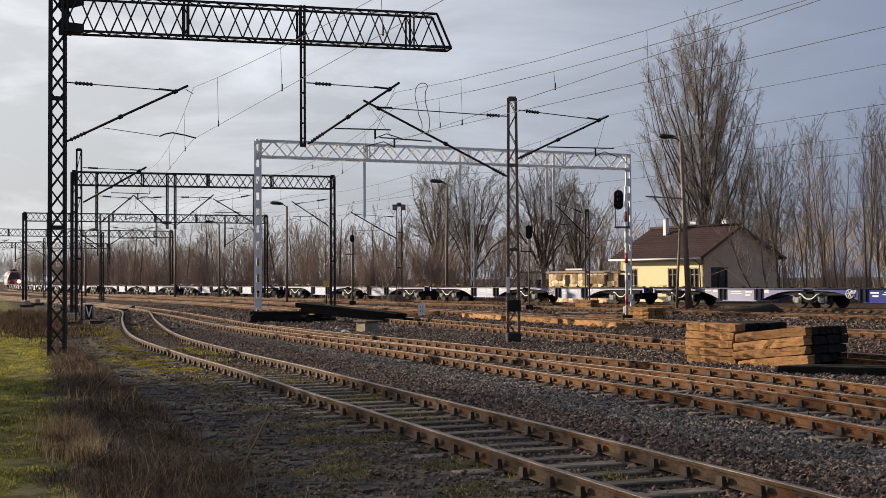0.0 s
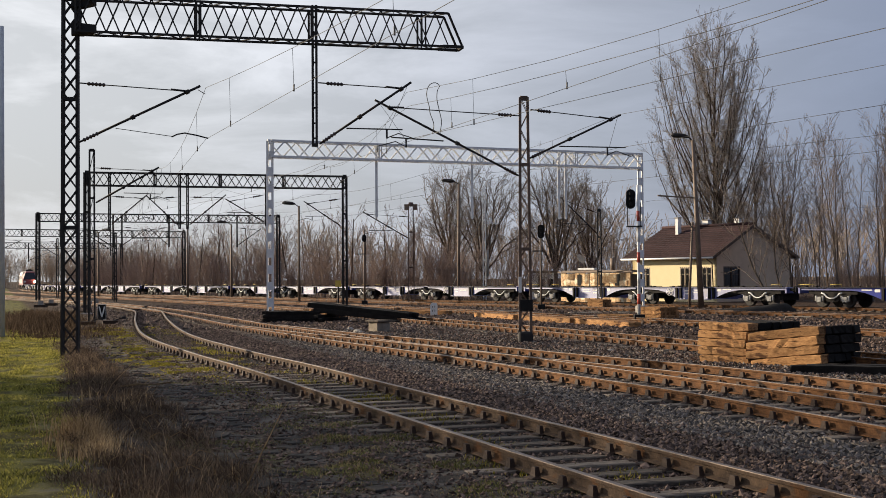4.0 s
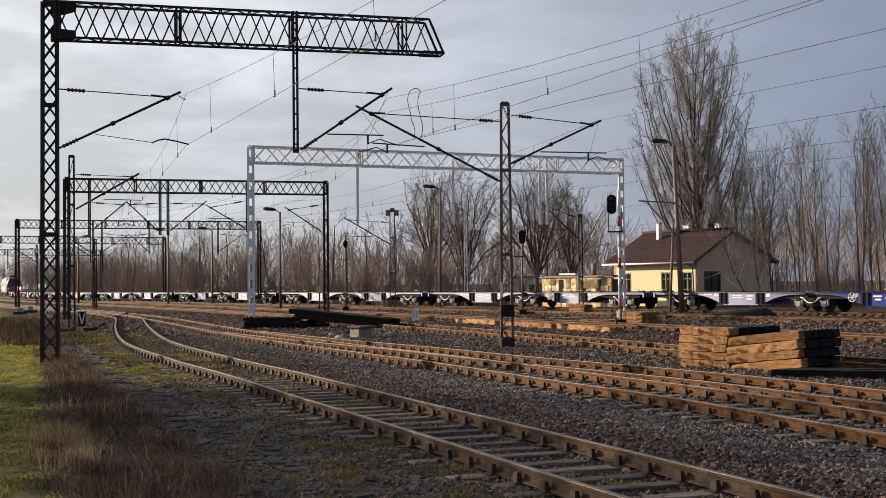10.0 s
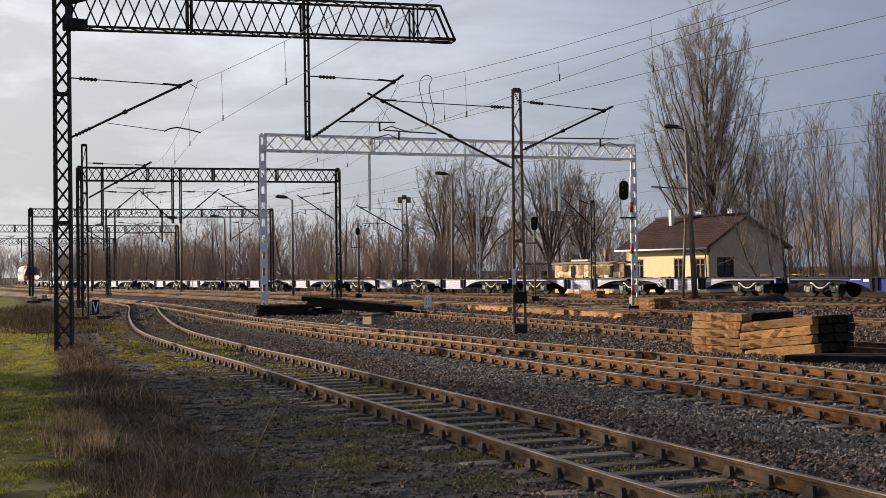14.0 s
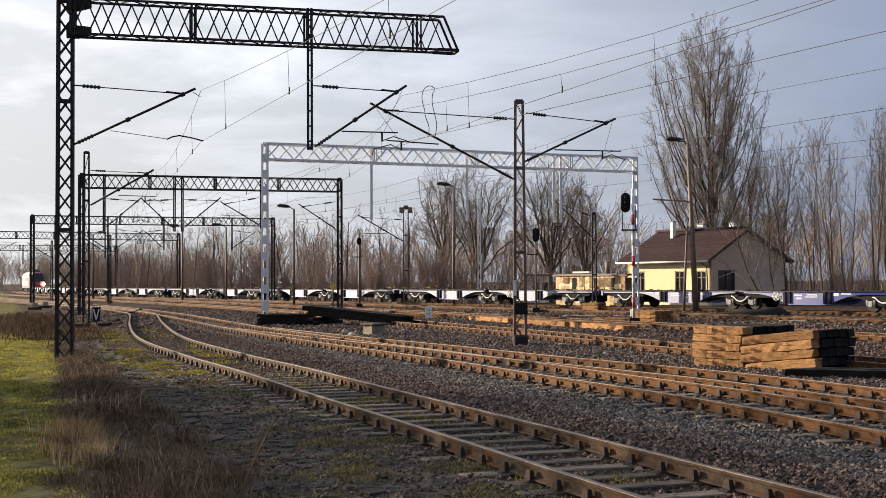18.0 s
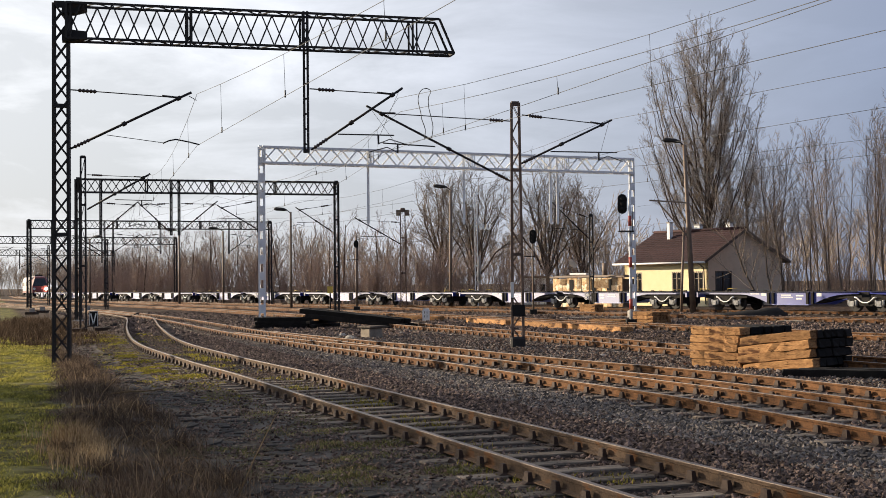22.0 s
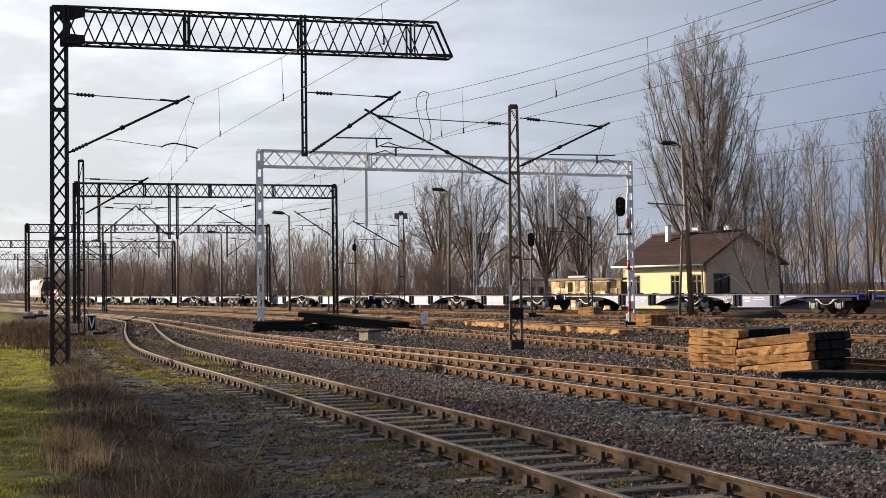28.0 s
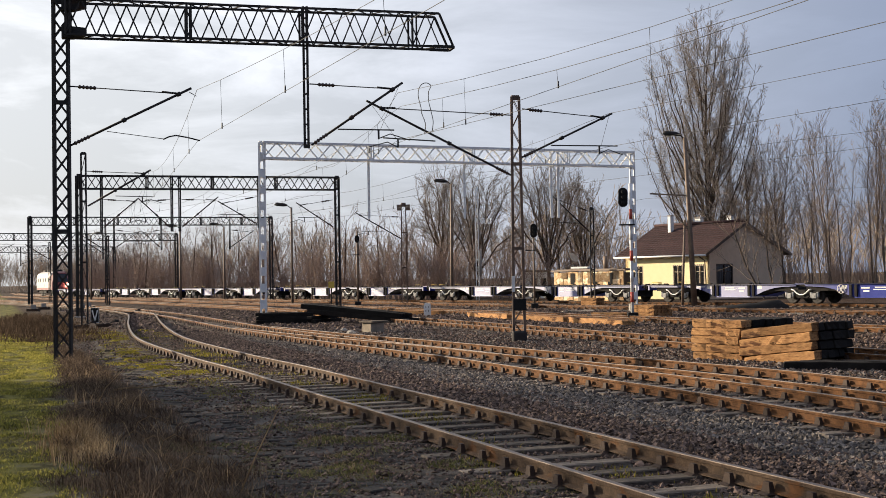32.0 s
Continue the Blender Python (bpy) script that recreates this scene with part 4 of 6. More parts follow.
def build_wagon():
    wg = thing("container_wagon", "empty blue articulated container wagon with white markings on three bogies", "wagon", "goods train wagons")
    for sign in (-1, 1):
        x0, x1 = sign * 12.65, sign * 0.35
        body = new("frame")
        body.parent = wg
        for s in (-1, 1):
            bm = BM()
            prism(bm, fish_side(x0, x1, sign), 0.016, Matrix.Translation((0, s * 1.20, 0)))
            for z, dz in ((1.14, 0.03),):
                box(bm, ((x0 + x1) / 2, s * 1.24, z), (abs(x1 - x0), 0.16, dz))
            box(bm, (sign * PIVOT / 2, s * 1.235, 0.372), (2.7, 0.13, 0.025))
            side = part("side_beam", bm, M_BLUE, body)
            for x in (3.55, 3.90, 6.45, 6.80):
                bm = BM()
                box(bm, (sign * x, s * 1.255, 0.78), (0.16, 0.10, 0.70))
                part("stanchion", bm, M_BOGIE, side, "dark upright rib")
            for x, w, z, h in ((3.1, 0.34, 0.98, 0.20), (4.5, 0.55, 0.92, 0.09), (4.55, 0.40, 0.74, 0.10), (5.5, 0.75, 0.95, 0.06), (5.45, 0.9, 0.83, 0.05), (7.2, 0.36, 0.98, 0.16), (7.9, 0.7, 1.02, 0.06)):
                bm = BM()
                box(bm, (sign * x, s * 1.211, z), (w, 0.006, h))
                part("marking", bm, M_WHITE, side, "white painted marking bar")
        bm = BM()
        prism(bm, [(x0, 0.78), (x0, 1.10), (x1, 1.10), (x1, 0.78), (x1 + sign * 2.0, 0.74), (x1 + sign * 3.6, 0.45), (x0 - sign * 6.2, 0.45), (x0 - sign * 4.6, 0.74)], 0.7, Matrix())
        for k in range(9):
            box(bm, (x0 + (x1 - x0) * (k + 0.5) / 9, 0, 1.04), (0.22, 2.36, 0.14))
        part("centre_beam", bm, M_BOGIE, body)
        # dark blocks added to fill the shaded hollows over the bogies
        for x, wd in ((sign * PIVOT, 3.4), (sign * 1.4, 2.2)):
            bm = BM()
            box(bm, (x, 0, 0.86), (wd, 2.1, 0.20))
            part("bogie_well", bm, M_BOGIE, body)
        for s in (-1, 1):
            bm = BM()
            box(bm, ((x0 + x1) / 2, s * 1.285, 1.165), (abs(x1 - x0) - 0.1, 0.10, 0.035))
            part("deck_edge", bm, M_BOGIE, body, "dark deck edge")
        bm = BM()
        box(bm, (sign * 12.60, 0, 0.98), (0.12, 2.5, 0.34))
        part("headstock", bm, M_BLUE, body)
        for x in (1.4, 3.2, 5.9, 7.1, 10.2, 12.2):
            for s in (-1, 1):
                bm = BM()
                box(bm, (sign * x, s * 1.17, 1.19), (0.17, 0.15, 0.09))
                part("container_spigot", bm, M_BOGIE, body)
        for s in (-1, 1):
            bm = BM()
            tube(bm, [(sign * 12.62, s * 0.875, 1.03), (sign * 12.97, s * 0.875, 1.03)], 0.09, 8)
            tube(bm, [(sign * 12.97, s * 0.875, 1.03), (sign * 13.08, s * 0.875, 1.03)], [0.22, 0.19], 10)
            part("buffer", bm, M_BOGIE, body)
            bm = BM()
            tube(bm, [(sign * 12.3, s * 1.25, 1.14), (sign * 12.3, s * 1.25, 1.32), (sign * 11.5, s * 1.25, 1.32), (sign * 11.5, s * 1.25, 1.14)], 0.014, 5)
            part("handrail", bm, M_YELLOWP, body, "yellow handrail")
        bm = BM()
        box(bm, (sign * 11.6, 0.0, 0.62), (0.7, 1.5, 0.5))
        part("brake_gear", bm, M_BOGIE, body)
    bm = BM()
    c = Vector((2.9, -1.27, 0.86))
    rim = [c + Vector((0.25 * math.cos(a), 0, 0.25 * math.sin(a))) for a in (k * math.pi / 8 for k in range(17))]
    tube(bm, rim, 0.02, 5)
    for k in range(3):
        a = k * math.pi / 3
        bar(bm, c - Vector((0.24 * math.cos(a), 0, 0.24 * math.sin(a))), c + Vector((0.24 * math.cos(a), 0, 0.24 * math.sin(a))), 0.03)
    part("brake_handwheel", bm, M_WHITE, wg, "white brake handwheel")
    for x in (-PIVOT, 0, PIVOT):
        bogie(wg, x, True)
    return wg


def build_loco():
    lo = thing("locomotive", "cream and red electric locomotive with lit headlights", "locomotive")
    bm = BM()
    out = [(-1.5, 1.0), (-1.5, 3.1), (-1.28, 3.65), (-0.8, 3.95), (0.8, 3.95), (1.28, 3.65), (1.5, 3.1), (1.5, 1.0)]
    turn = Matrix.Rotation(radians(90), 4, "Z")
    prism(bm, out, 14.2, Matrix.Translation((-0.2, 0, 0)) @ turn)
    part("body", bm, M_LOCO_W, lo)
    for s in (-1, 1):
        bm = BM()
        # a raked cab nose, narrowing upwards
        x0, x1 = s * 6.9, s * 8.3
        vs = [bm.verts.new(v) for v in ((x0, -1.5, 1.0), (x0, -1.5, 3.1), (x0, -0.8, 3.95), (x0, 0.8, 3.95), (x0, 1.5, 3.1), (x0, 1.5, 1.0),
                                         (x1, -1.35, 1.0), (x1 - s * 0.12, -1.32, 2.2), (x1 - s * 0.75, -0.75, 3.75), (x1 - s * 0.75, 0.75, 3.75), (x1 - s * 0.12, 1.32, 2.2), (x1, 1.35, 1.0))]
        for i in range(6):
            j = (i + 1) % 6
            bm.faces.new((vs[i], vs[j], vs[6 + j], vs[6 + i]))
        bm.faces.new(vs[6:])
        bmesh.ops.recalc_face_normals(bm, faces=bm.faces[:])
        cab = part("cab", bm, M_LOCO_R if s > 0 else M_LOCO_W, lo, "red cab end")
        bm = BM()
        w = [(s * 8.2, -1.22, 2.25), (s * 8.2, 1.22, 2.25), (s * 7.62, 0.85, 3.55), (s * 7.62, -0.85, 3.55)]
        a = [bm.verts.new(Vector(v) + Vector((s * 0.02, 0, 0.01))) for v in w]
        b = [bm.verts.new(Vector(v) - Vector((s * 0.10, 0, 0.05))) for v in w]
        bm.faces.new(a)
        bm.faces.new(b[::-1])
        for i in range(4):
            bm.faces.new((a[i], b[i], b[(i + 1) % 4], a[(i + 1) % 4]))
        bmesh.ops.recalc_face_normals(bm, faces=bm.faces[:])
        part("windscreen", bm, M_GLASSDARK, cab, "dark windscreen")
        for y in (-1.0, 1.0):
            bm = BM()
            tube(bm, [(s * 8.22, y, 1.75), (s * 8.34, y, 1.75)], [0.20, 0.23], 10)
            part("headlight", bm, M_LIGHT if (s > 0 and y > 0) else M_WHITE, cab, "lit round headlight" if s > 0 else "")
        bm = BM()
        box(bm, (s * 8.25, 0, 0.85), (0.35, 2.6, 0.45))
        part("buffer_beam", bm, M_BLACK, lo)
    for s in (-1, 1):
        bm = BM()
        box(bm, (-0.2, s * 1.505, 1.20), (14.0, 0.012, 0.34))
        part("side_stripe", bm, M_LOCO_R, lo, "red stripe along the side")
        for x in (-5.6, -3.0, 0, 2.6, 5.4):
            bm = BM()
            box(bm, (x, s * 1.51, 2.6), (0.85, 0.02, 0.6))
            part("side_grille", bm, M_STEEL, lo)
    for x, l in ((-4.6, 2.4), (-1.0, 1.6), (2.2, 2.6), (5.0, 1.4)):
        bm = BM()
        box(bm, (x, 0, 4.08), (l, 1.3, 0.28))
        tube(bm, [(x - l / 2, -0.4, 4.3), (x, 0.2, 4.42), (x + l / 2, 0.4, 4.3)], 0.04, 5)
        part("roof_equipment", bm, M_STEEL, lo)
    for x in (-5.0, 5.0):
        bm = BM()
        box(bm, (x, 0, 0.68), (3.9, 2.3, 0.38))
        bg = part("bogie", bm, M_BOGIE, lo)
        for ax in (-1.45, 0.0, 1.45):
            for s in (-1, 1):
                bm = BM()
                tube(bm, [(x + ax, s * 0.70, 0.57), (x + ax, s * 0.84, 0.57)], 0.57, 16)
                part("wheel", bm, M_WHEEL, bg)
    bm = BM()
    box(bm, (0, 0, 0.75), (3.2, 2.5, 0.5))
    part("underframe_box", bm, M_BLACK, lo)
    return lo


wagon_first = build_wagon()
WAGONS = [wagon_first] + [copy_thing(wagon_first, Matrix()) for _ in range(8)]
LOCO = build_loco()


# ---- posts, lamps and signals ----
def lamp_post(label, x, y, top, arm, lean=0.0, r0=0.13, r1=0.08, material=M_STEEL_BROWN):
    t = thing("lamp_post", label, "lamp post", "yard lamp posts", at=Matrix.Translation((x, y, -0.25)))
    bm = BM()
    tube(bm, [(0, 0, 0), (lean * 0.5, 0, top * 0.5), (lean, 0, top)], [r0, (r0 + r1) / 2, r1], 10)
    part("pole", bm, material, t)
    bm = BM()
    tube(bm, [(lean, 0, top - 0.1), (lean + arm * 0.5, 0, top + 0.12), (lean + arm, 0, top + 0.22)], 0.04, 6)
    part("arm", bm, M_STEEL, t)
    bm = BM()
    e = 1 if arm > 0 else -1
    tube(bm, [(lean + arm - e * 0.2, 0, top + 0.18), (lean + arm + e * 0.1, 0, top + 0.24), (lean + arm + e * 0.75, 0, top + 0.30), (lean + arm + e * 0.95, 0, top + 0.27)], [0.07, 0.15, 0.16, 0.05], 8)
    part("lantern", bm, M_STEEL, t, "dark street lantern")
    return t


lp = lamp_post("tall brown lamp post with a bracket arm beside the goods train", 15.35, 80.0, 10.9, -0.45, lean=-0.42, r0=0.20, r1=0.10)
bm = BM()
bar(bm, (-0.30, 0, 7.15), (-2.75, -0.2, 7.3), 0.09)
bar(bm, (-0.25, 0, 4.9), (-2.2, -0.2, 7.2), 0.07)
part("side_bracket", bm, M_STEEL_BROWN, lp)
bm = BM()
tube(bm, [(-0.75, 0.2, 0.0), (-0.50, 0.05, 5.6)], [0.09, 0.07], 8)
part("strut_pole", bm, M_STEEL_BROWN, lp)
lamp_post("slim grey lamp post in front of bare trees", -0.27, 104.0, 10.0, -0.5, lean=0.1, r0=0.13, r1=0.10, material=M_STEEL_BROWN)
lamp_post("slim dark lamp post in the far yard", -14.4, 110.0, 8.6, -0.55, r0=0.12, r1=0.09)
lamp_post("slim dark lamp post in the far yard", -30.5, 138.0, 8.2, -0.6, r0=0.13, r1=0.10)
lamp_post("slim dark lamp post in the far yard", -24.5, 132.0, 8.0, -0.6, r0=0.12, r1=0.09)
lamp_post("slim dark lamp post in the far yard", -44.0, 150.0, 8.0, 0.6, r0=0.14, r1=0.10)


def signal_post(label, x, y, head_z, heads, banded, r=0.07):
    t = thing("rail_signal", label, "signal", "rail signals", at=Matrix.Translation((x, y, -0.2)))
    bm = BM()
    tube(bm, [(0, 0, 0), (0, 0, head_z + 0.9)], r, 8)
    pole = part("pole", bm, M_GALV if banded else M_STEEL_BROWN, t)
    if banded:
        for k in range(5):
            bm = BM()
            tube(bm, [(0, 0, 0.8 + k * 0.95), (0, 0, 1.27 + k * 0.95)], r + 0.006, 8)
            part("band", bm, M_RED if k % 2 == 0 else M_WHITE, pole, "red band" if k % 2 == 0 else "white band")
    bm = BM()
    w, h = (0.215, 0.46) if heads > 1 else (0.17, 0.30)
    out = [(w * math.cos(a), (h - w) * (1 if math.sin(a) > 0 else -1) * 0.95 + w * math.sin(a)) for a in (k * math.pi / 8 + 0.01 for k in range(16))]
    prism(bm, out, 0.10, Matrix.Translation((-0.36 if banded else 0, -0.18, head_z + 0.25)))
    head = part("signal_head", bm, M_BLACK, t, "black oval backing board")
    for k in range(heads + 1):
        z = head_z + 0.25 + (k - heads / 2) * 0.24
        bm = BM()
        x0 = -0.36 if banded else 0
        tube(bm, [(x0, -0.20, z), (x0, -0.45, z + 0.02)], 0.085, 10)
        part("lamp_hood", bm, M_BLACK, head)
    bm = BM()
    box(bm, (-0.2, -0.1, head_z - 1.0), (0.7, 0.35, 0.06))
    bar(bm, (-0.5, -0.1, head_z - 1.0), (-0.5, -0.1, head_z + 0.1), 0.03)
    bar(bm, (0.1, -0.1, head_z - 1.0), (0.1, -0.1, head_z + 0.1), 0.03)
    part("ladder_stage", bm, M_STEEL, t)
    bm = BM()
    box(bm, (0, 0, 0.12), (0.46, 0.5, 0.42))
    part("base", bm, M_BLACK, t)
    return t


signal_post("colour light signal with black head on a red and white post", 8.10, 57.0, 5.35, 2, True)
signal_post("small colour light signal with black head on a thin post", 5.1, 80.0, 4.75, 2, False, 0.06)
signal_post("small dwarf signal on a thin dark post", -7.66, 98.0, 5.0, 1, False, 0.08)


def steel_post(label, x, y, top, w, material, topping=False):
    t = thing("catenary_mast", label, "mast", "overhead line masts", at=Matrix.Translation((x, y, -0.2)))
    bm = BM()
    lattice_mast(bm, (0, 0, 0), top, w, w * 0.8, radians(20), panel=0.8, deep=w * 0.7, style="zigzag", flat=0.03)
    part("mast", bm, M_MAST if topping else material, t)
    if topping:
        for s in (-1, 1):
            bm = BM()
            box(bm, (s * 0.35, 0, top - 0.25), (0.32, 0.3, 0.45))
            part("switch_box", bm, M_STEEL_BROWN, t)
    return t


sm = steel_post("brown lattice mast with a switch on top", -3.95, 97.5, 7.9, 0.45, M_STEEL_BROWN, True)
cantilever(sm, (-0.2, 0, 5.2), (-0.2, 0, 6.9), (-3.6, -1.2, 7.2), ((-1.4, -0.4, 5.8), (-3.2, -1.0, 5.8)))
wm = steel_post("light grey galvanised mast with a coiled balance weight", 1.95, 106.0, 9.7, 0.26, M_GALV)
bm = BM()
for k in range(3):
    tube(bm, [(0.3 + 0.3 * k, -0.1, 7.0), (0.4 + 0.3 * k, -0.1, 6.6), (0.55 + 0.3 * k, -0.1, 6.7), (0.6 + 0.3 * k, -0.1, 7.1)], 0.05, 6)
part("tension_wheel", bm, M_GALV, wm)
bm = BM()
tube(bm, [(0.25, -0.1, 4.4), (0.25, -0.1, 2.2)], 0.11, 8)
part("balance_weight", bm, M_CONC, wm)
bm = BM()
tube(bm, [(-0.05, 0, 7.6), (-3.3, -0.6, 0.0)], 0.03, 4)
part("stay_wire", bm, M_WIRE, wm)
for x, y, top in ((-33.0, 118.0, 6.6), (-36.8, 131.0, 6.8), (-49.0, 150.0, 7.2)):
    ms = steel_post("dark steel catenary mast in the far yard", x, y, top, 0.22, M_STEEL)
    cantilever(ms, (-0.15, 0, 5.2), (-0.15, 0, 6.8), (-2.6, -0.8, 6.9), ((-1.0, -0.3, 5.7), (-2.4, -0.7, 5.7)))
ms = steel_post("dark steel catenary mast beside the red signal", 9.3, 84.0, 6.6, 0.3, M_STEEL)
cantilever(ms, (-0.15, 0, 5.0), (-0.15, 0, 6.4), (-2.6, -0.6, 7.4), ((-0.8, -0.2, 5.6), (-2.6, -0.6, 5.7)))

pole = thing("concrete_pole", "smooth light grey concrete pole standing in the grass", "pole", at=Matrix.Translation((-17.75, 47.6, -0.3)))
bm = BM()
tube(bm, [(0, 0, 0), (0, 0, 6), (0, 0, 12)], [0.17, 0.14, 0.11], 14)
part("shaft", bm, M_CONC_POLE, pole)

# ---- house behind the train ----
HU = Vector((-0.6088, 0.7934, 0))        # along the ridge
HV = Vector((0.7934, 0.6088, 0))         # along the gable
house = thing("house", "single-storey yellow house with a dark red gable roof", "house", at=Matrix(((HU.x, HV.x, 0, 20.45), (HU.y, HV.y, 0, 100.0), (0, 0, 1, -0.2), (0, 0, 0, 1))))
HL, HW, EAVE, RIDGE = 9.35, 9.3, 3.86, 6.12
TOP_AT = 0.46 * HW          # where the ridge stands over the gable


def wall_with_holes(name, ln, height, holes, place, material, thick=0.3):
    """A wall from 0 to ln with rectangular openings (x0, x1, z0, z1), placed by place (x along, y into the wall)."""
    xs = sorted({0.0, ln, *[v for h in holes for v in h[:2]]})
    bm = BM()
    for a, b in zip(xs, xs[1:]):
        hs = [h for h in holes if h[0] <= a and h[1] >= b]
        z = 0.0
        for h in sorted(hs, key=lambda v: v[2]):
            box(bm, ((a + b) / 2, thick / 2, (z + h[2]) / 2), (b - a, thick, h[2] - z), 0, place)
            z = h[3]
        box(bm, ((a + b) / 2, thick / 2, (z + height) / 2), (b - a, thick, height - z), 0, place)
    bmesh.ops.remove_doubles(bm, verts=bm.verts[:], dist=0.001)
    return part(name, bm, material, house)


def house_window(place, x0, x1, z0, z1, material, bars=True):
    win = new("window")
    win.parent = house
    win.matrix_basis = place
    cx, cz, w, h = (x0 + x1) / 2, (z0 + z1) / 2, x1 - x0, z1 - z0
    bm = BM()
    for s in (-1, 1):
        box(bm, (cx + s * (w / 2 - 0.06), 0.035, cz), (0.12, 0.08, h))
        box(bm, (cx, 0.035, cz + s * (h / 2 - 0.06)), (w - 0.24, 0.08, 0.12))
    box(bm, (cx, 0.035, cz), (0.10, 0.07, h - 0.24))
    box(bm, (cx, 0.045, cz + h * 0.16), (w - 0.24, 0.04, 0.05))
    part("window_frame", bm, material, win)
    for s in (-1, 1):
        bm = BM()
        box(bm, (cx + s * (w / 4 - 0.005), 0.085, cz), (w / 2 - 0.11, 0.015, h - 0.16))
        part("pane", bm, M_GLASSDARK, win)
    bm = BM()
    box(bm, (cx, -0.04, z0 - 0.03), (w + 0.16, 0.16, 0.06))
    part("sill", bm, M_CONC, win)
    if bars:
        for k in range(5):
            bm = BM()
            tube(bm, [(x0 + w * (k + 0.5) / 5, -0.02, z0 + 0.02), (x0 + w * (k + 0.5) / 5, -0.02, z1 - 0.02)], 0.012, 5)
            part("window_bar", bm, M_STEEL, win)


# yellow long wall: x along the ridge, y inwards
P_FRONT = Matrix()
HOLES_F = [(0.5, 1.6, 1.1, 2.85), (2.85, 3.95, 1.1, 2.85), (7.3, 8.35, 1.1, 2.85)]
wall_with_holes("long_wall", HL, EAVE, HOLES_F, P_FRONT, M_WALL_Y)
for h in HOLES_F:
    house_window(P_FRONT, *h, M_FRAME)
P_GABLE = Matrix(((0, 1, 0, 0), (1, 0, 0, 0), (0, 0, 1, 0), (0, 0, 0, 1)))
HOLES_G = [(0.8, 2.85, 1.0, 2.85)]
wall_with_holes("gable_wall", HW, EAVE, HOLES_G, P_GABLE @ Matrix.Translation((0.0, -0.003, 0)), M_WALL_SHADE)
house_window(P_GABLE, *HOLES_G[0], M_WOODDARK)
bm = BM()
prism(bm, [(0, EAVE), (HW, EAVE), (TOP_AT, RIDGE)], 0.3, P_GABLE @ Matrix.Translation((0, 0.147, 0)))
part("gable_top", bm, M_WALL_SHADE, house)
bm = BM()
box(bm, (HL / 2, HW - 0.15, EAVE / 2), (HL, 0.3, EAVE))
part("back_wall", bm, M_WALL_Y, house)
bm = BM()
prism(bm, [(0, 0), (0, EAVE), (TOP_AT, RIDGE), (HW, EAVE), (HW, 0)], 0.3, P_GABLE @ Matrix.Translation((0, HL - 0.15, 0)))
part("far_gable_wall", bm, M_WALL_Y, house)
OVER, SIDE = 0.75, 0.28
for s, nm in ((1, "roof_slope"), (-1, "roof_slope")):
    roof = new(nm)
    roof.parent = house
    n = 15
    half = TOP_AT if s > 0 else HW - TOP_AT
    RISE = (RIDGE - EAVE) / half
    run = half + OVER
    for k in range(n):
        bm = BM()
        y0, y1 = -OVER + run * k / n, -OVER + run * (k + 1) / n + 0.05
        z0, z1 = EAVE + y0 * RISE + 0.23, EAVE + y1 * RISE + 0.165
        nx = 26
        for i in range(nx):
            xa, xb = -SIDE + (HL + SIDE + 0.55) * i / nx, -SIDE + (HL + SIDE + 0.55) * (i + 1) / nx
            xm = (xa + xb) / 2
            for u0, u1, h0, h1 in ((xa, xm, 0.0, 0.018), (xm, xb, 0.018, 0.0)):
                q = []
                for x, y, z in ((u0, y0, z0 + h0), (u1, y0, z0 + h1), (u1, y1, z1 + h1), (u0, y1, z1 + h0), (u0, y0, z0 - 0.03), (u1, y0, z0 - 0.03)):
                    q.append(bm.verts.new((x, y if s > 0 else HW - y, z)))
                bm.faces.new(q[:4])
                bm.faces.new((q[0], q[4], q[5], q[1]))
        part("tile_course", bm, M_TILE, roof)
    bm = BM()
    yb = -OVER
    vs = []
    for x in (-SIDE + 0.03, HL + 0.5):
        for y, z in ((yb, EAVE + yb * RISE + 0.15), (half, RIDGE + 0.12), (half, RIDGE - 0.02), (yb, EAVE + yb * RISE + 0.02)):
            vs.append(bm.verts.new((x, y if s > 0 else HW - y, z)))
    for f in ((0, 1, 2, 3), (7, 6, 5, 4), (0, 4, 5, 1), (2, 6, 7, 3), (0, 3, 7, 4), (1, 5, 6, 2)):
        bm.faces.new([vs[i] for i in f])
    bmesh.ops.recalc_face_normals(bm, faces=bm.faces[:])
    part("roof_deck", bm, M_WOODDARK, roof)
    bm = BM()
    yy = -OVER - 0.06 if s > 0 else HW + OVER + 0.06
    tube(bm, [(-SIDE - 0.03, yy, EAVE - OVER * RISE + 0.08), (HL + 0.6, yy, EAVE - OVER * RISE + 0.08)], 0.08, 8)
    part("gutter", bm, M_WHITE if s > 0 else M_STEEL, roof, "white gutter" if s > 0 else "")
    bm = BM()
    for x in (-SIDE - 0.01,):
        bar(bm, (x, -OVER if s > 0 else HW + OVER, EAVE - OVER * RISE + 0.08), (x, TOP_AT, RIDGE + 0.08), 0.05, 0.24)
    part("barge_board", bm, M_WOODDARK, roof)
bm = BM()
tube(bm, [(-SIDE, TOP_AT, RIDGE + 0.27), (HL + 0.55, TOP_AT, RIDGE + 0.27)], 0.12, 8)
part("ridge_cap", bm, M_TILE, house)
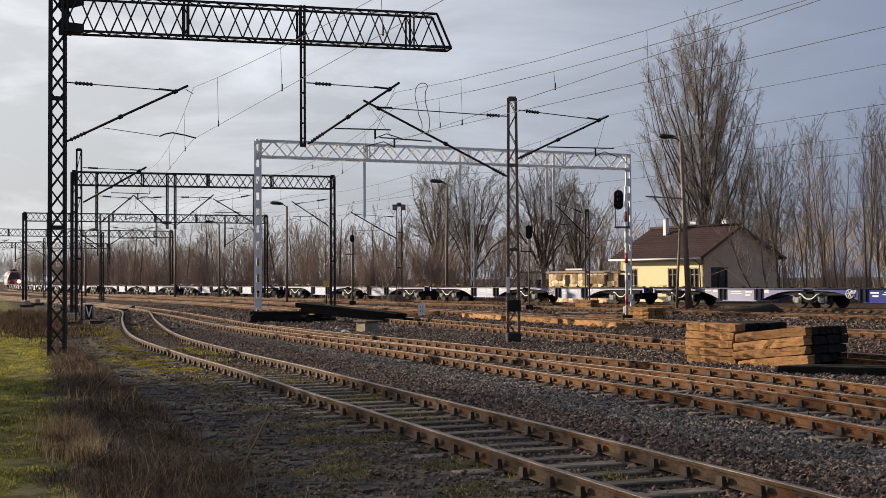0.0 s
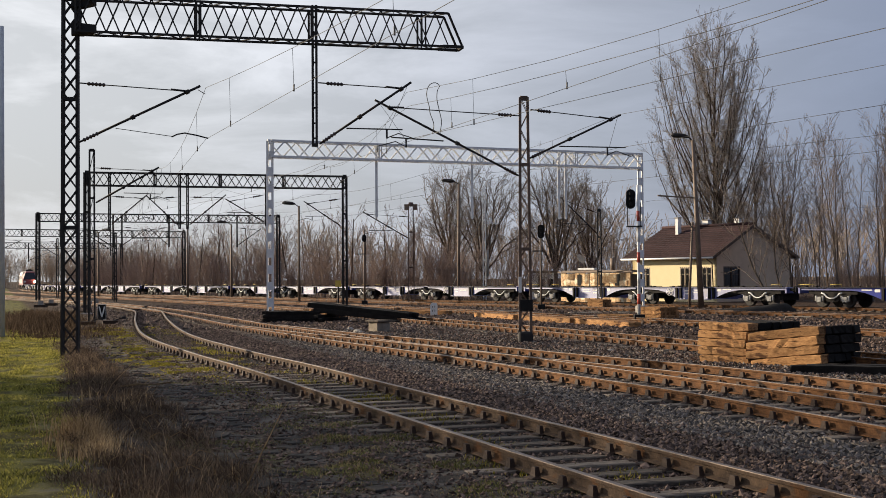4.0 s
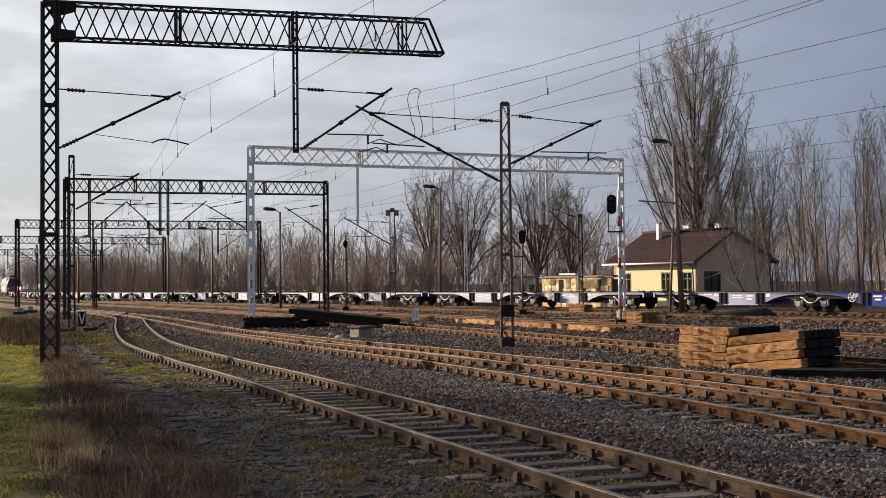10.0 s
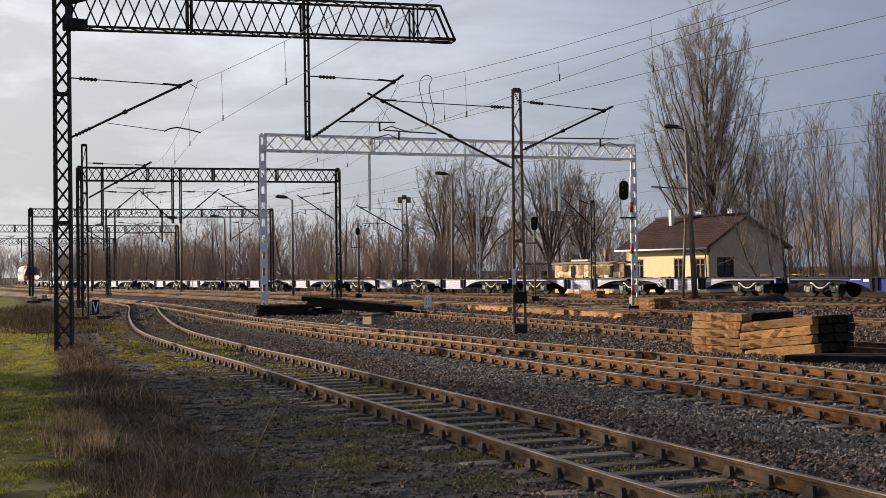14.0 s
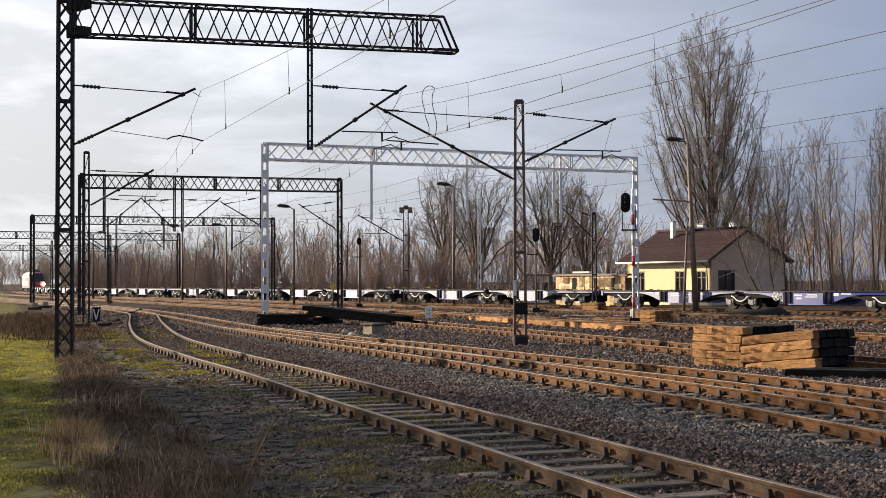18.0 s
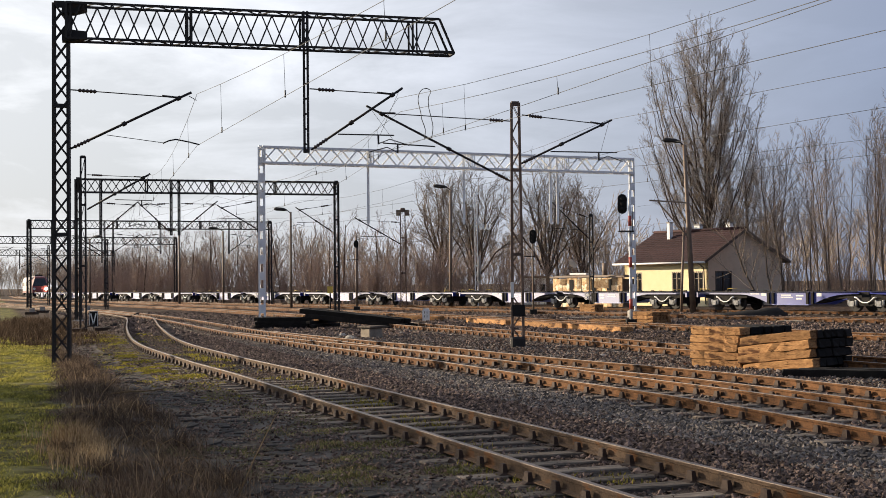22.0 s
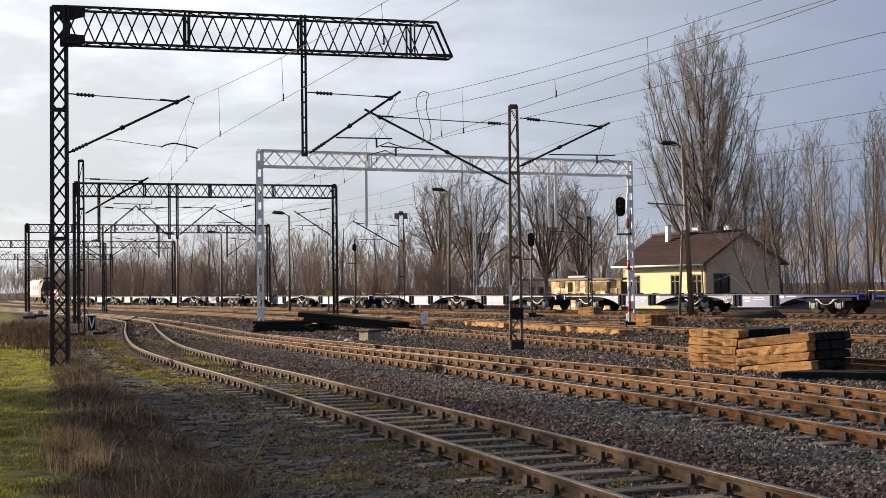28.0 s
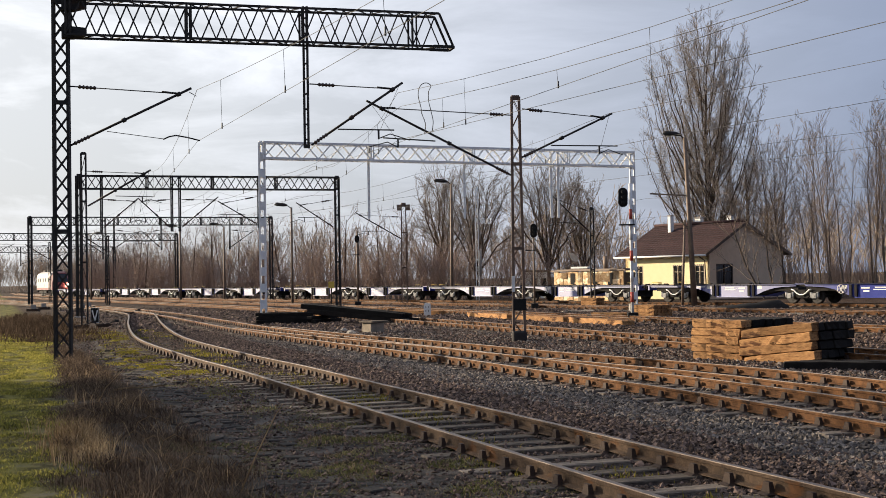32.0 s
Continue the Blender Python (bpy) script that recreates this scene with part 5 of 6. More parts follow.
for x, y, h, w in ((7.0, 3.2, 1.2, 0.30), (5.0, TOP_AT + 0.3, 0.55, 0.62), (1.5, TOP_AT + 0.2, 0.5, 0.45)):
    z = RIDGE - abs(y - TOP_AT) * 0.5
    bm = BM()
    box(bm, (x, y, z + h / 2), (w, 0.42, h + 0.6))
    ch = part("chimney", bm, M_WHITE, house, "white rendered chimney")
    bm = BM()
    box(bm, (x, y, z + h + 0.34), (w + 0.12, 0.54, 0.08))
    part("chimney_cap", bm, M_CONC, ch)
bm = BM()
tube(bm, [(0.5, -OVER, EAVE - 0.35), (0.35, -0.15, EAVE - 0.75), (0.25, -0.1, 0.2)], 0.05, 8)
part("downpipe", bm, M_WOODDARK, house, "brown downpipe")
bm = BM()
tube(bm, [(-0.1, HW + OVER - 0.1, EAVE - 0.4), (-0.12, HW + 0.1, EAVE - 1.0), (-0.12, HW + 0.08, 0.2)], 0.05, 8)
part("downpipe", bm, M_WOODDARK, house, "brown downpipe")

shed = thing("shed", "low patched shed of rusty boards with a flat roof", "shed", at=Matrix.Translation((8.5, 106.5, -0.2)) @ Matrix.Rotation(radians(-52), 4, "Z") @ Matrix.Diagonal((1.33, 1, 1.04, 1)))
for i in range(14):
    bm = BM()
    w = 6.2 / 14
    box(bm, (w * (i + 0.5), 0, 1.15 + rng.uniform(-0.05, 0.05)), (w - 0.03, 0.06 + 0.04 * (i % 2), 2.3))
    part("board", bm, M_SHED, shed)
for x, z, w, h in ((1.0, 2.0, 0.5, 0.45), (4.4, 1.85, 1.3, 0.7), (2.3, 1.2, 0.7, 0.5), (5.6, 1.3, 0.6, 0.8), (3.3, 0.9, 0.6, 0.9)):
    bm = BM()
    box(bm, (x, -0.075, z), (w, 0.03, h), 0)
    part("patch", bm, M_SHED, shed, "pale patch of sheet metal")
for x, w in ((1.75, 0.35), (3.75, 0.3), (5.1, 0.4)):
    bm = BM()
    box(bm, (x, -0.075, 1.75), (w, 0.02, 0.9), 0)
    part("opening", bm, M_BLACK, shed, "dark gap in the boards")
bm = BM()
box(bm, (3.1, 0.85, 1.1), (6.0, 1.5, 2.2))
part("shed_core", bm, M_WOODDARK, shed)
bm = BM()
box(bm, (3.1, 0.8, 2.40), (6.6, 1.9, 0.10))
box(bm, (3.1, 0.8, 2.48), (6.0, 1.5, 0.07))
part("shed_roof", bm, M_STEEL_BROWN, shed)
bm = BM()
tube(bm, [(3.9, 1.0, 2.4), (3.9, 1.0, 3.5)], 0.16, 8)
part("stove_pipe", bm, M_STEEL_BROWN, shed)
bm = BM()
box(bm, (2.0, 0.6, 2.65), (1.4, 0.5, 0.14), 0.1)
part("roof_sheet", bm, M_WHITE, shed)


# ---- timber ----
def plank_mesh(name, l, w, h, material, seed):
    r = random.Random(seed)
    bm = BM()
    box(bm, (0, 0, 0), (l, w, h))
    bmesh.ops.subdivide_edges(bm, edges=[e for e in bm.edges if abs((e.verts[0].co - e.verts[1].co).x) > l * 0.5], cuts=9)
    bow = r.uniform(-0.010, 0.010)
    for v in bm.verts:
        v.co.y += r.uniform(-0.013, 0.013)
        v.co.z += r.uniform(-0.008, 0.008) + bow * (1 - (2 * v.co.x / l) ** 2)
        if abs(v.co.x) > l * 0.49:
            v.co.x += r.uniform(-0.05, 0.02) * (1 if v.co.x > 0 else -1)
            v.co.z *= r.uniform(0.8, 1.0)
    bmesh.ops.bevel(bm, geom=[e for e in bm.edges if len(e.link_faces) == 2 and e.calc_face_angle(0) > 1.0], offset=0.014, segments=1, affect="EDGES")
    me = bpy.data.meshes.new(name)
    bm.to_mesh(me)
    bm.free()
    me.materials.append(material)
    return me


OLD = [plank_mesh("old_sleeper", 2.6, 0.26, 0.165, M_TIMBER, k) for k in range(5)]
TARRED = [plank_mesh("tarred_sleeper", 2.6, 0.26, 0.165, M_TAR_SHADE, 20 + k) for k in range(4)]


def laid(t, mesh, x, y, z, turn, tilt=0.0, name="stacked_sleeper"):
    ob = new(name, mesh)
    ob.parent = t
    ob.matrix_basis = Matrix.Translation((x, y, z)) @ Matrix.Rotation(radians(turn), 4, "Z") @ Matrix.Rotation(radians(tilt), 4, "Y")
    return ob


SHORT = [plank_mesh("short_old_sleeper", 1.44, 0.255, 0.19, M_TIMBER, 80 + k) for k in range(5)]
# black copies paint the shade on the stacks' tops and ends
SHORT_SHADE = [plank_mesh("short_shaded_sleeper", 1.44, 0.255, 0.19, M_TAR_SHADE, 90 + k) for k in range(3)]
BIG_R = [plank_mesh("bridge_timber_long", 1.95, 0.27, 0.205, M_TIMBER, 50 + k) for k in range(5)]
BIG_SHADE = [plank_mesh("shaded_bridge_timber", 1.95, 0.27, 0.205, M_TAR_SHADE, 55 + k) for k in range(4)]
LONG_DARK = [plank_mesh("long_dark_beam", 5.4, 0.28, 0.24, M_TAR_SHADE, 60 + k) for k in range(3)]
LONG_OLD = [plank_mesh("long_old_beam", 5.4, 0.28, 0.26, M_TIMBER, 70 + k) for k in range(3)]

# the stack of old sleepers beside the track; one half lies across the other
st = thing("sleeper_stack", "tall stack of sunlit old wooden sleepers on the gravel", "timber stack", "stacks of old sleepers", at=Matrix(((-0.66, 0.753, 0, 7.86), (0.753, 0.66, 0, 27.5), (0, 0, 1, -0.22), (0, 0, 0, 1))))
# top layer behind the front is black in place of shade
for k in range(5):
    for i in range(8):
        laid(st, rng.choice(SHORT_SHADE if k == 4 and 1 < i else SHORT), 2.64 + rng.uniform(-0.04, 0.04), 0.14 + 0.262 * i, 0.098 + 0.193 * k, rng.uniform(-1.5, 1.5), rng.uniform(-0.6, 0.6))
sr = thing("sleeper_stack", "lower tilted stack of old wooden sleepers leaning on dark beams", "timber stack", "stacks of old sleepers", at=Matrix(((-0.66, 0.753, 0, 7.84), (0.753, 0.66, 0, 27.5), (0, 0, 1, -0.27), (0, 0, 0, 1))))
# only the front row is lit timber; rows behind carry painted shade
for k in range(4):
    for i in range(6):
        laid(sr, rng.choice(BIG_R if i == 0 else BIG_SHADE), 0.93 + rng.uniform(-0.05, 0.05), 0.14 + 0.272 * i, 0.17 + 0.207 * k, 180 + rng.uniform(-1, 1), -6.5)
laid(sr, TARRED[0], 0.35, 0.8, 0.03, 90, 0, "bearer")
laid(sr, TARRED[1], 1.5, 0.8, -0.05, 90, 0, "bearer")
for x, y, a in ((8.15, 25.95, -18), (10.55, 25.2, -16), (8.6, 26.3, -14)):
    d = thing("tarred_sleeper", "black tarred sleeper lying on the gravel beside the stack", "sleeper", "loose dark sleepers", at=Matrix.Translation((x, y, -0.125)))
    laid(d, TARRED[2], 0, 0, 0, a, 0, "timber")

# dark beams and timber between the tracks
dk = thing("beam_pile", "low pile of black tarred beams by the grey gantry foot", "timber stack", "piles of dark beams", at=Matrix.Translation((-8.2, 59.6, -0.2)) @ Matrix.Rotation(radians(3), 4, "Z"))
for k in range(3):
    for i in range(4):
        laid(dk, rng.choice(TARRED), rng.uniform(-0.1, 0.1), 0.28 * i, 0.085 + 0.17 * k, rng.uniform(-1.5, 1.5))
dk = thing("beam_pile", "long pile of black tarred beams with a drooping end", "timber stack", "piles of dark beams", at=Matrix.Translation((-4.6, 58.9, -0.2)) @ Matrix.Rotation(radians(-23), 4, "Z"))
for k in range(2):
    for i in range(4):
        laid(dk, rng.choice(LONG_DARK), rng.uniform(-0.2, 0.2) - 0.25 * k, 0.3 * i, 0.32 + 0.24 * k, rng.uniform(-1, 1), 5.2)
laid(dk, TARRED[0], -2.2, 0.5, 0.26, 90, 0, "bearer")
laid(dk, TARRED[2], -2.0, 0.5, 0.09, 90, 0, "bearer")
laid(dk, TARRED[1], 1.9, 0.5, 0.02, 90, 0, "bearer")
for x, y, a, n, m in ((1.95, 62.8, 111, 1, LONG_OLD), (4.15, 57.2, 111, 1, LONG_OLD), (6.15, 52.6, 109, 1, LONG_OLD), (-6.7, 67.2, 120, 2, OLD), (-3.0, 70.5, 150, 1, LONG_OLD), (8.0, 63.0, 120, 1, OLD)):
    b = thing("loose_beam", "sunlit old wooden beams lying along the track", "timber", "loose old beams", at=Matrix.Translation((x, y, -0.2)) @ Matrix.Rotation(radians(a), 4, "Z"))
    for k in range(n):
        for i in range(2):
            laid(b, rng.choice(m), rng.uniform(-0.1, 0.1), 0.3 * i, 0.12 + 0.24 * k if m is LONG_OLD else 0.09 + 0.17 * k, rng.uniform(-1.5, 1.5), 0, "timber")
for x, y, a, n, w in ((9.6, 60.2, 130, 3, 5), (9.3, 82.0, 130, 3, 3), (-8.6, 69.0, 35, 2, 3)):
    b = thing("sleeper_stack", "small block of stacked old sleepers between the tracks", "timber stack", "stacks of old sleepers", at=Matrix.Translation((x, y, -0.2)) @ Matrix.Rotation(radians(a), 4, "Z"))
    for k in range(n):
        for i in range(w):
            laid(b, rng.choice(SHORT), 0.6 + rng.uniform(-0.05, 0.05), -0.27 * i, 0.098 + 0.193 * k, rng.uniform(-1, 1))

BOARD = [plank_mesh("thin_board", 1.9, 0.20, 0.05, M_BOARD, 110 + k) for k in range(3)]
for k, (x, y, a) in enumerate(((-4.75, 72.9, 8), (3.1, 75.5, 172), (7.0, 71.0, 5), (16.6, 60.5, -20), (9.8, 70.6, 165))):
    bd = thing("loose_board", "thin pale weathered board lying on the gravel", "board", "loose boards", at=Matrix.Translation((x, y, -0.155)))
    laid(bd, BOARD[k % 3], 0, 0, 0, a, 0, "plank")

heap = thing("tarp_heap", "long low dark heap under a black sheet beside the train", "heap", at=Matrix.Translation((14.2, 71.5, -0.22)) @ Matrix.Rotation(radians(8), 4, "Z"))
bm = BM()
rows = []
for i in range(15):
    f = i / 14
    x = 4.9 * f
    h = 0.12 + 0.44 * f ** 1.2 if f < 0.93 else 0.22
    ring = []
    for k in range(9):
        g = k / 8
        y = (g - 0.5) * 1.8
        z = h * (1 - abs(2 * g - 1) ** 2.2) * (1 + 0.16 * noise.noise((x * 1.7, y * 2.3, 4)))
        ring.append(bm.verts.new((x, y, max(0.0, z))))
    rows.append(ring)
for r0, r1 in zip(rows, rows[1:]):
    for k in range(8):
        bm.faces.new((r0[k], r1[k], r1[k + 1], r0[k + 1])).smooth = True
part("sheet", bm, M_TAR_SHADE, heap)

blk = thing("concrete_block", "weathered concrete cable box with a wooden lid", "concrete block", at=Matrix.Translation((-3.2, 48.2, -0.22)) @ Matrix.Rotation(radians(38), 4, "Z"))
bm = BM()
box(bm, (0, 0, 0.19), (0.62, 0.62, 0.38))
bmesh.ops.bevel(bm, geom=bm.edges[:], offset=0.02, segments=1, affect="EDGES")
part("block", bm, M_BLOCK, blk)
bm = BM()
box(bm, (0.03, 0, 0.42), (0.86, 0.80, 0.08), 0.1)
bmesh.ops.bevel(bm, geom=bm.edges[:], offset=0.02, segments=1, affect="EDGES")
part("lid", bm, M_SLEEPER, blk, "weathered wooden lid")
for x, y, s in ((-4.0, 47.6, 0.34), (-3.8, 47.2, 0.22), (-4.5, 50.0, 0.3), (4.1, 34.5, 0.16), (-2.2, 52.0, 0.2)):
    c = thing("concrete_lump", "broken lump of pale concrete on the gravel", "rubble", "lumps of concrete", at=Matrix.Translation((x, y, -0.2)) @ Matrix.Rotation(rng.uniform(0, 3), 4, "Z"))
    bm = BM()
    bmesh.ops.create_icosphere(bm, subdivisions=2, radius=s / 2)
    for v in bm.verts:
        v.co = Vector((v.co.x * 1.4, v.co.y, max(-0.02, v.co.z * 0.7))) * rng.uniform(0.85, 1.12)
    part("lump", bm, M_CONC, c)

# broken slabs of the old path
for x, y, w, l, a in ((-5.6, 23.3, 0.9, 1.5, 20), (-5.0, 21.0, 1.0, 1.4, 24), (-6.4, 25.6, 0.8, 1.3, 15), (-4.3, 18.6, 0.9, 1.2, 28), (-3.6, 16.6, 0.9, 1.1, 22), (-7.4, 28.4, 0.9, 1.6, 18), (-2.9, 14.3, 0.8, 1.0, 30), (-2.3, 12.6, 0.8, 0.9, 25)):
    sl = thing("path_slab", "cracked dark paving slab sunk in the earth", "paving slab", "slabs of the old path", at=Matrix.Translation((x, y, ground_z(x, y) - 0.02)) @ Matrix.Rotation(radians(a), 4, "Z") @ Matrix.Rotation(radians(rng.uniform(-1.5, 1.5)), 4, "X"))
    bm = BM()
    k = 11
    out = [(w / 2 * math.cos(t) * rng.uniform(0.8, 1.15), l / 2 * math.sin(t) * rng.uniform(0.8, 1.15)) for t in (j * 2 * math.pi / k for j in range(k))]
    up = [bm.verts.new((a_, b_, 0.03 + rng.uniform(-0.006, 0.006))) for a_, b_ in out]
    dn = [bm.verts.new((a_ * 1.03, b_ * 1.03, -0.05)) for a_, b_ in out]
    bm.faces.new(up)
    for j in range(k):
        bm.faces.new((dn[j], dn[(j + 1) % k], up[(j + 1) % k], up[j]))
    part("slab", bm, M_PATH, sl)

# kilometre post, its figures left as plain bars
kp = thing("kilometre_post", "small white concrete kilometre post with dark figures", "post", at=Matrix.Translation((-1.55, 68.8, -0.25)) @ Matrix.Rotation(radians(-8), 4, "Z"))
bm = BM()
prism(bm, [(-0.19, 0), (-0.19, 0.62), (-0.13, 0.74), (0.13, 0.74), (0.19, 0.62), (0.19, 0)], 0.18, Matrix())
part("slab", bm, M_WHITE, kp)
bm = BM()
for z in (0.52, 0.30):
    for x in (-0.07, 0.07):
        box(bm, (x, -0.093, z), (0.03, 0.008, 0.12))
part("figure_bars", bm, M_BLACK, kp)

# marker board with a white V
vb = thing("marker_board", "black marker board with a white letter V", "sign", at=Matrix.Translation((-17.5, 60.3, -0.3)))
bm = BM()
tube(bm, [(0, 0, 0), (0, 0, 0.9)], 0.04, 6)
part("post", bm, M_STEEL, vb)
bm = BM()
box(bm, (0, -0.05, 0.62), (0.42, 0.03, 0.74))
bo = part("board", bm, M_BLACK, vb)
bm = BM()
for s in (-1, 1):
    bar(bm, (0, -0.072, 0.36), (s * 0.13, -0.072, 0.88), 0.055, 0.02)
    box(bm, (s * 0.195, -0.068, 0.62), (0.014, 0.012, 0.72))
    box(bm, (0, -0.068, 0.62 + s * 0.355), (0.376, 0.012, 0.014))
part("letter_v", bm, M_WHITE, bo, "white letter V and border")
for x, y, a in ((-16.6, 58.6, 20), (-17.4, 57.6, 15), (-21.5, 82.0, 20)):
    pm = thing("point_lever", "dark iron point lever box beside the rails", "point lever", "point levers", at=Matrix.Translation((x, y, -0.22)) @ Matrix.Rotation(radians(a), 4, "Z"))
    bm = BM()
    box(bm, (0, 0, 0.09), (0.75, 0.32, 0.16))
    part("case", bm, M_CHAIR, pm)
    bm = BM()
    bar(bm, (0.1, 0, 0.15), (0.55, 0, 0.30), 0.05)
    box(bm, (0.58, 0, 0.30), (0.2, 0.12, 0.12))
    part("lever", bm, M_STEEL, pm)
lb = thing("point_lantern", "yellow point lantern on a short dark post", "lantern", at=Matrix.Translation((-9.75, 98.0, -0.2)))
bm = BM()
tube(bm, [(0, 0, 0), (0, 0, 1.4)], 0.06, 6)
part("post", bm, M_STEEL, lb)
bm = BM()
box(bm, (0, 0, 1.68), (0.42, 0.35, 0.5))
part("lantern_box", bm, M_YELLOWP, lb)
for x, y in ((-31.0, 105.0), (-34.5, 104.0), (-29.0, 96.5), (-33.0, 97.0)):
    lb = thing("point_lantern", "small white point indicator beside far rails", "lantern", "point indicators", at=Matrix.Translation((x, y, -0.2)))
    bm = BM()
    box(bm, (0, 0, 0.32), (0.32, 0.3, 0.34))
    part("lantern_box", bm, M_CONC, lb)
    bm = BM()
    box(bm, (0, 0, 0.08), (0.9, 0.6, 0.2))
    part("base", bm, M_CHAIR, lb)
dish = thing("satellite_dish", "small tilted satellite dish on a thin pole behind the shed", "dish", at=Matrix.Translation((10.45, 110.2, 2.2)))
bm = BM()
tube(bm, [(0, 0, -2.45), (0, 0, 1.2)], 0.035, 6)
part("mount", bm, M_STEEL, dish)
bm = BM()
tube(bm, [(0, -0.1, 1.2), (0.04, -0.16, 1.25), (0.1, -0.22, 1.3)], [0.08, 0.35, 0.48], 14)
part("reflector", bm, M_CONC, dish)
hut = thing("hut", "small white shack half hidden behind the trees", "shack", at=Matrix.Translation((7.6, 119.0, -0.2)))
bm = BM()
box(bm, (0, 0, 1.25), (2.3, 2.4, 2.5))
part("wall", bm, M_WHITE, hut)
bm = BM()
box(bm, (0, 0, 2.6), (2.7, 2.8, 0.16))
part("flat_roof", bm, M_STEEL_BROWN, hut)
for s in (-0.1, 0.8):
    bm = BM()
    box(bm, (s, -1.22, 1.5), (0.5, 0.05, 0.8))
    part("window", bm, M_GLASSDARK, hut)


# ---- trees ----
class Wood:
    """Collects branches as plain vertices and faces."""

    def __init__(self, seed):
        self.r = random.Random(seed)
        self.v, self.f = {0: [], 1: []}, {0: [], 1: []}

    def limb(self, pts, r0, r1, layer, n):
        v, f = self.v[layer], self.f[layer]
        base = len(v)
        last = len(pts) - 1
        for i, p in enumerate(pts):
            d = (pts[min(i + 1, last)] - pts[max(i - 1, 0)]).normalized()
            u = d.cross(Vector((0.31, 0.17, 0.93)) if abs(d.z) < 0.9 else Vector((0, 1, 0))).normalized()
            w = u.cross(d)
            rad = r0 + (r1 - r0) * i / last
            for k in range(n):
                a = 2 * math.pi * k / n
                q = p + (u * math.cos(a) + w * math.sin(a)) * rad
                v.append((q.x, q.y, q.z))
        for i in range(last):
            for k in range(n):
                f.append((base + i * n + k, base + i * n + (k + 1) % n, base + (i + 1) * n + (k + 1) % n, base + (i + 1) * n + k))

    def grow(self, p, d, ln, rad, depth, spread, up, kids, layer=0, min_r=0.011):
        r = self.r
        n = 4 if depth > 1 else 3
        seg = (1, 3)[depth] if depth < 2 else 5
        pts = [p.copy()]
        dirn = d.copy()
        for i in range(seg):
            dirn = (dirn + Vector((r.uniform(-1, 1), r.uniform(-1, 1), r.uniform(-1, 1))) * 0.13 + Vector((0, 0, up))).normalized()
            pts.append(pts[-1] + dirn * (ln / seg))
        self.limb(pts, rad, max(min_r * 0.6, rad * 0.3), layer, 6 if layer == 0 and depth > 2 else n)
        if depth == 0:
            return
        for i in range(kids[depth]):
            f = (i + r.uniform(0.3, 1.0)) / kids[depth]
            f = 0.18 + 0.82 * f if depth < 3 else 0.10 + 0.90 * f
            k = min(seg - 1, int(f * seg))
            q = pts[k].lerp(pts[k + 1], f * seg - k if f * seg - k <= 1 else 1)
            axis = (pts[k + 1] - pts[k]).normalized()
            side = axis.cross(Vector((r.uniform(-1, 1), r.uniform(-1, 1), r.uniform(-1, 1)))).normalized()
            ang = spread * r.uniform(0.65, 1.25)
            nd = (axis * math.cos(ang) + side * math.sin(ang)).normalized()
            nl = ln * r.uniform(0.34, 0.60) * (1.15 - 0.6 * f)
            self.grow(q, nd, nl, max(min_r, rad * 0.42 * (1.1 - 0.5 * f)), depth - 1, spread, up, kids, 1, min_r)

    def meshes(self, bark, twig):
        out = []
        for k, m, nm in ((0, bark, "trunk"), (1, twig, "crown")):
            me = bpy.data.meshes.new(nm)
            me.from_pydata(self.v[k], [], self.f[k])
            me.materials.append(m)
            out.append(me)
        return out


def broad_tree(seed, h, spread=0.75, up=0.05, kids=(0, 4, 6, 11), min_r=0.014, lean=0.0, girth=0.012):
    w = Wood(seed)
    w.grow(Vector((0, 0, -0.3)), Vector((lean, 0, 1)).normalized(), h * 0.82, h * girth, len(kids) - 1, spread, up, kids, 0, min_r)
    return w


def thicket(seed, h, stems=9, min_r=0.013, wide=0.9, kids=(0, 4, 9)):
    w = Wood(seed)
    for i in range(stems):
        a = w.r.uniform(0, 6.28)
        d = Vector((math.cos(a) * 0.22, math.sin(a) * 0.22, 1)).normalized()
        w.grow(Vector((math.cos(a) * wide * w.r.random(), math.sin(a) * wide * w.r.random(), -0.3)), d, h * w.r.uniform(0.6, 1.0), h * 0.007, 2, 0.5, 0.06, kids, 0, min_r)
    return w


def young_stems(seed, h, stems):
    """A slender young tree of one to three straight stems with thin branches that rise steeply."""
    w = Wood(seed)
    r = w.r
    for i in range(stems):
        a = r.uniform(0, 6.28)
        top = h * (1.0 if i == 0 else r.uniform(0.72, 0.95))
        lean = r.uniform(0.02, 0.10) + 0.06 * i
        drift = Vector((math.cos(a) * lean, math.sin(a) * lean, 0))
        pts = [drift * (top * f) * (0.5 + 0.5 * f) + Vector((r.uniform(-0.10, 0.10) * (f > 0), r.uniform(-0.10, 0.10) * (f > 0), top * f - 0.3)) for f in (k / 9 for k in range(10))]
        w.limb(pts, h * r.uniform(0.0042, 0.0068), 0.010, 0, 6)
        n = 20
        for k in range(n):
            f = 0.22 + 0.77 * (k + r.random()) / n
            m = min(8, int(f * 9))
            q = pts[m].lerp(pts[m + 1], f * 9 - m)
            b = r.uniform(0, 6.28)
            ang = r.uniform(0.40, 0.78)
            d = Vector((math.cos(b) * math.sin(ang), math.sin(b) * math.sin(ang), math.cos(ang)))
            w.grow(q, d, h * r.uniform(0.16, 0.30) * (1.25 - 0.75 * f), 0.030 * (1.3 - f), 2, 0.50, 0.07, (0, 5, 5), 1, 0.0095)
    return w


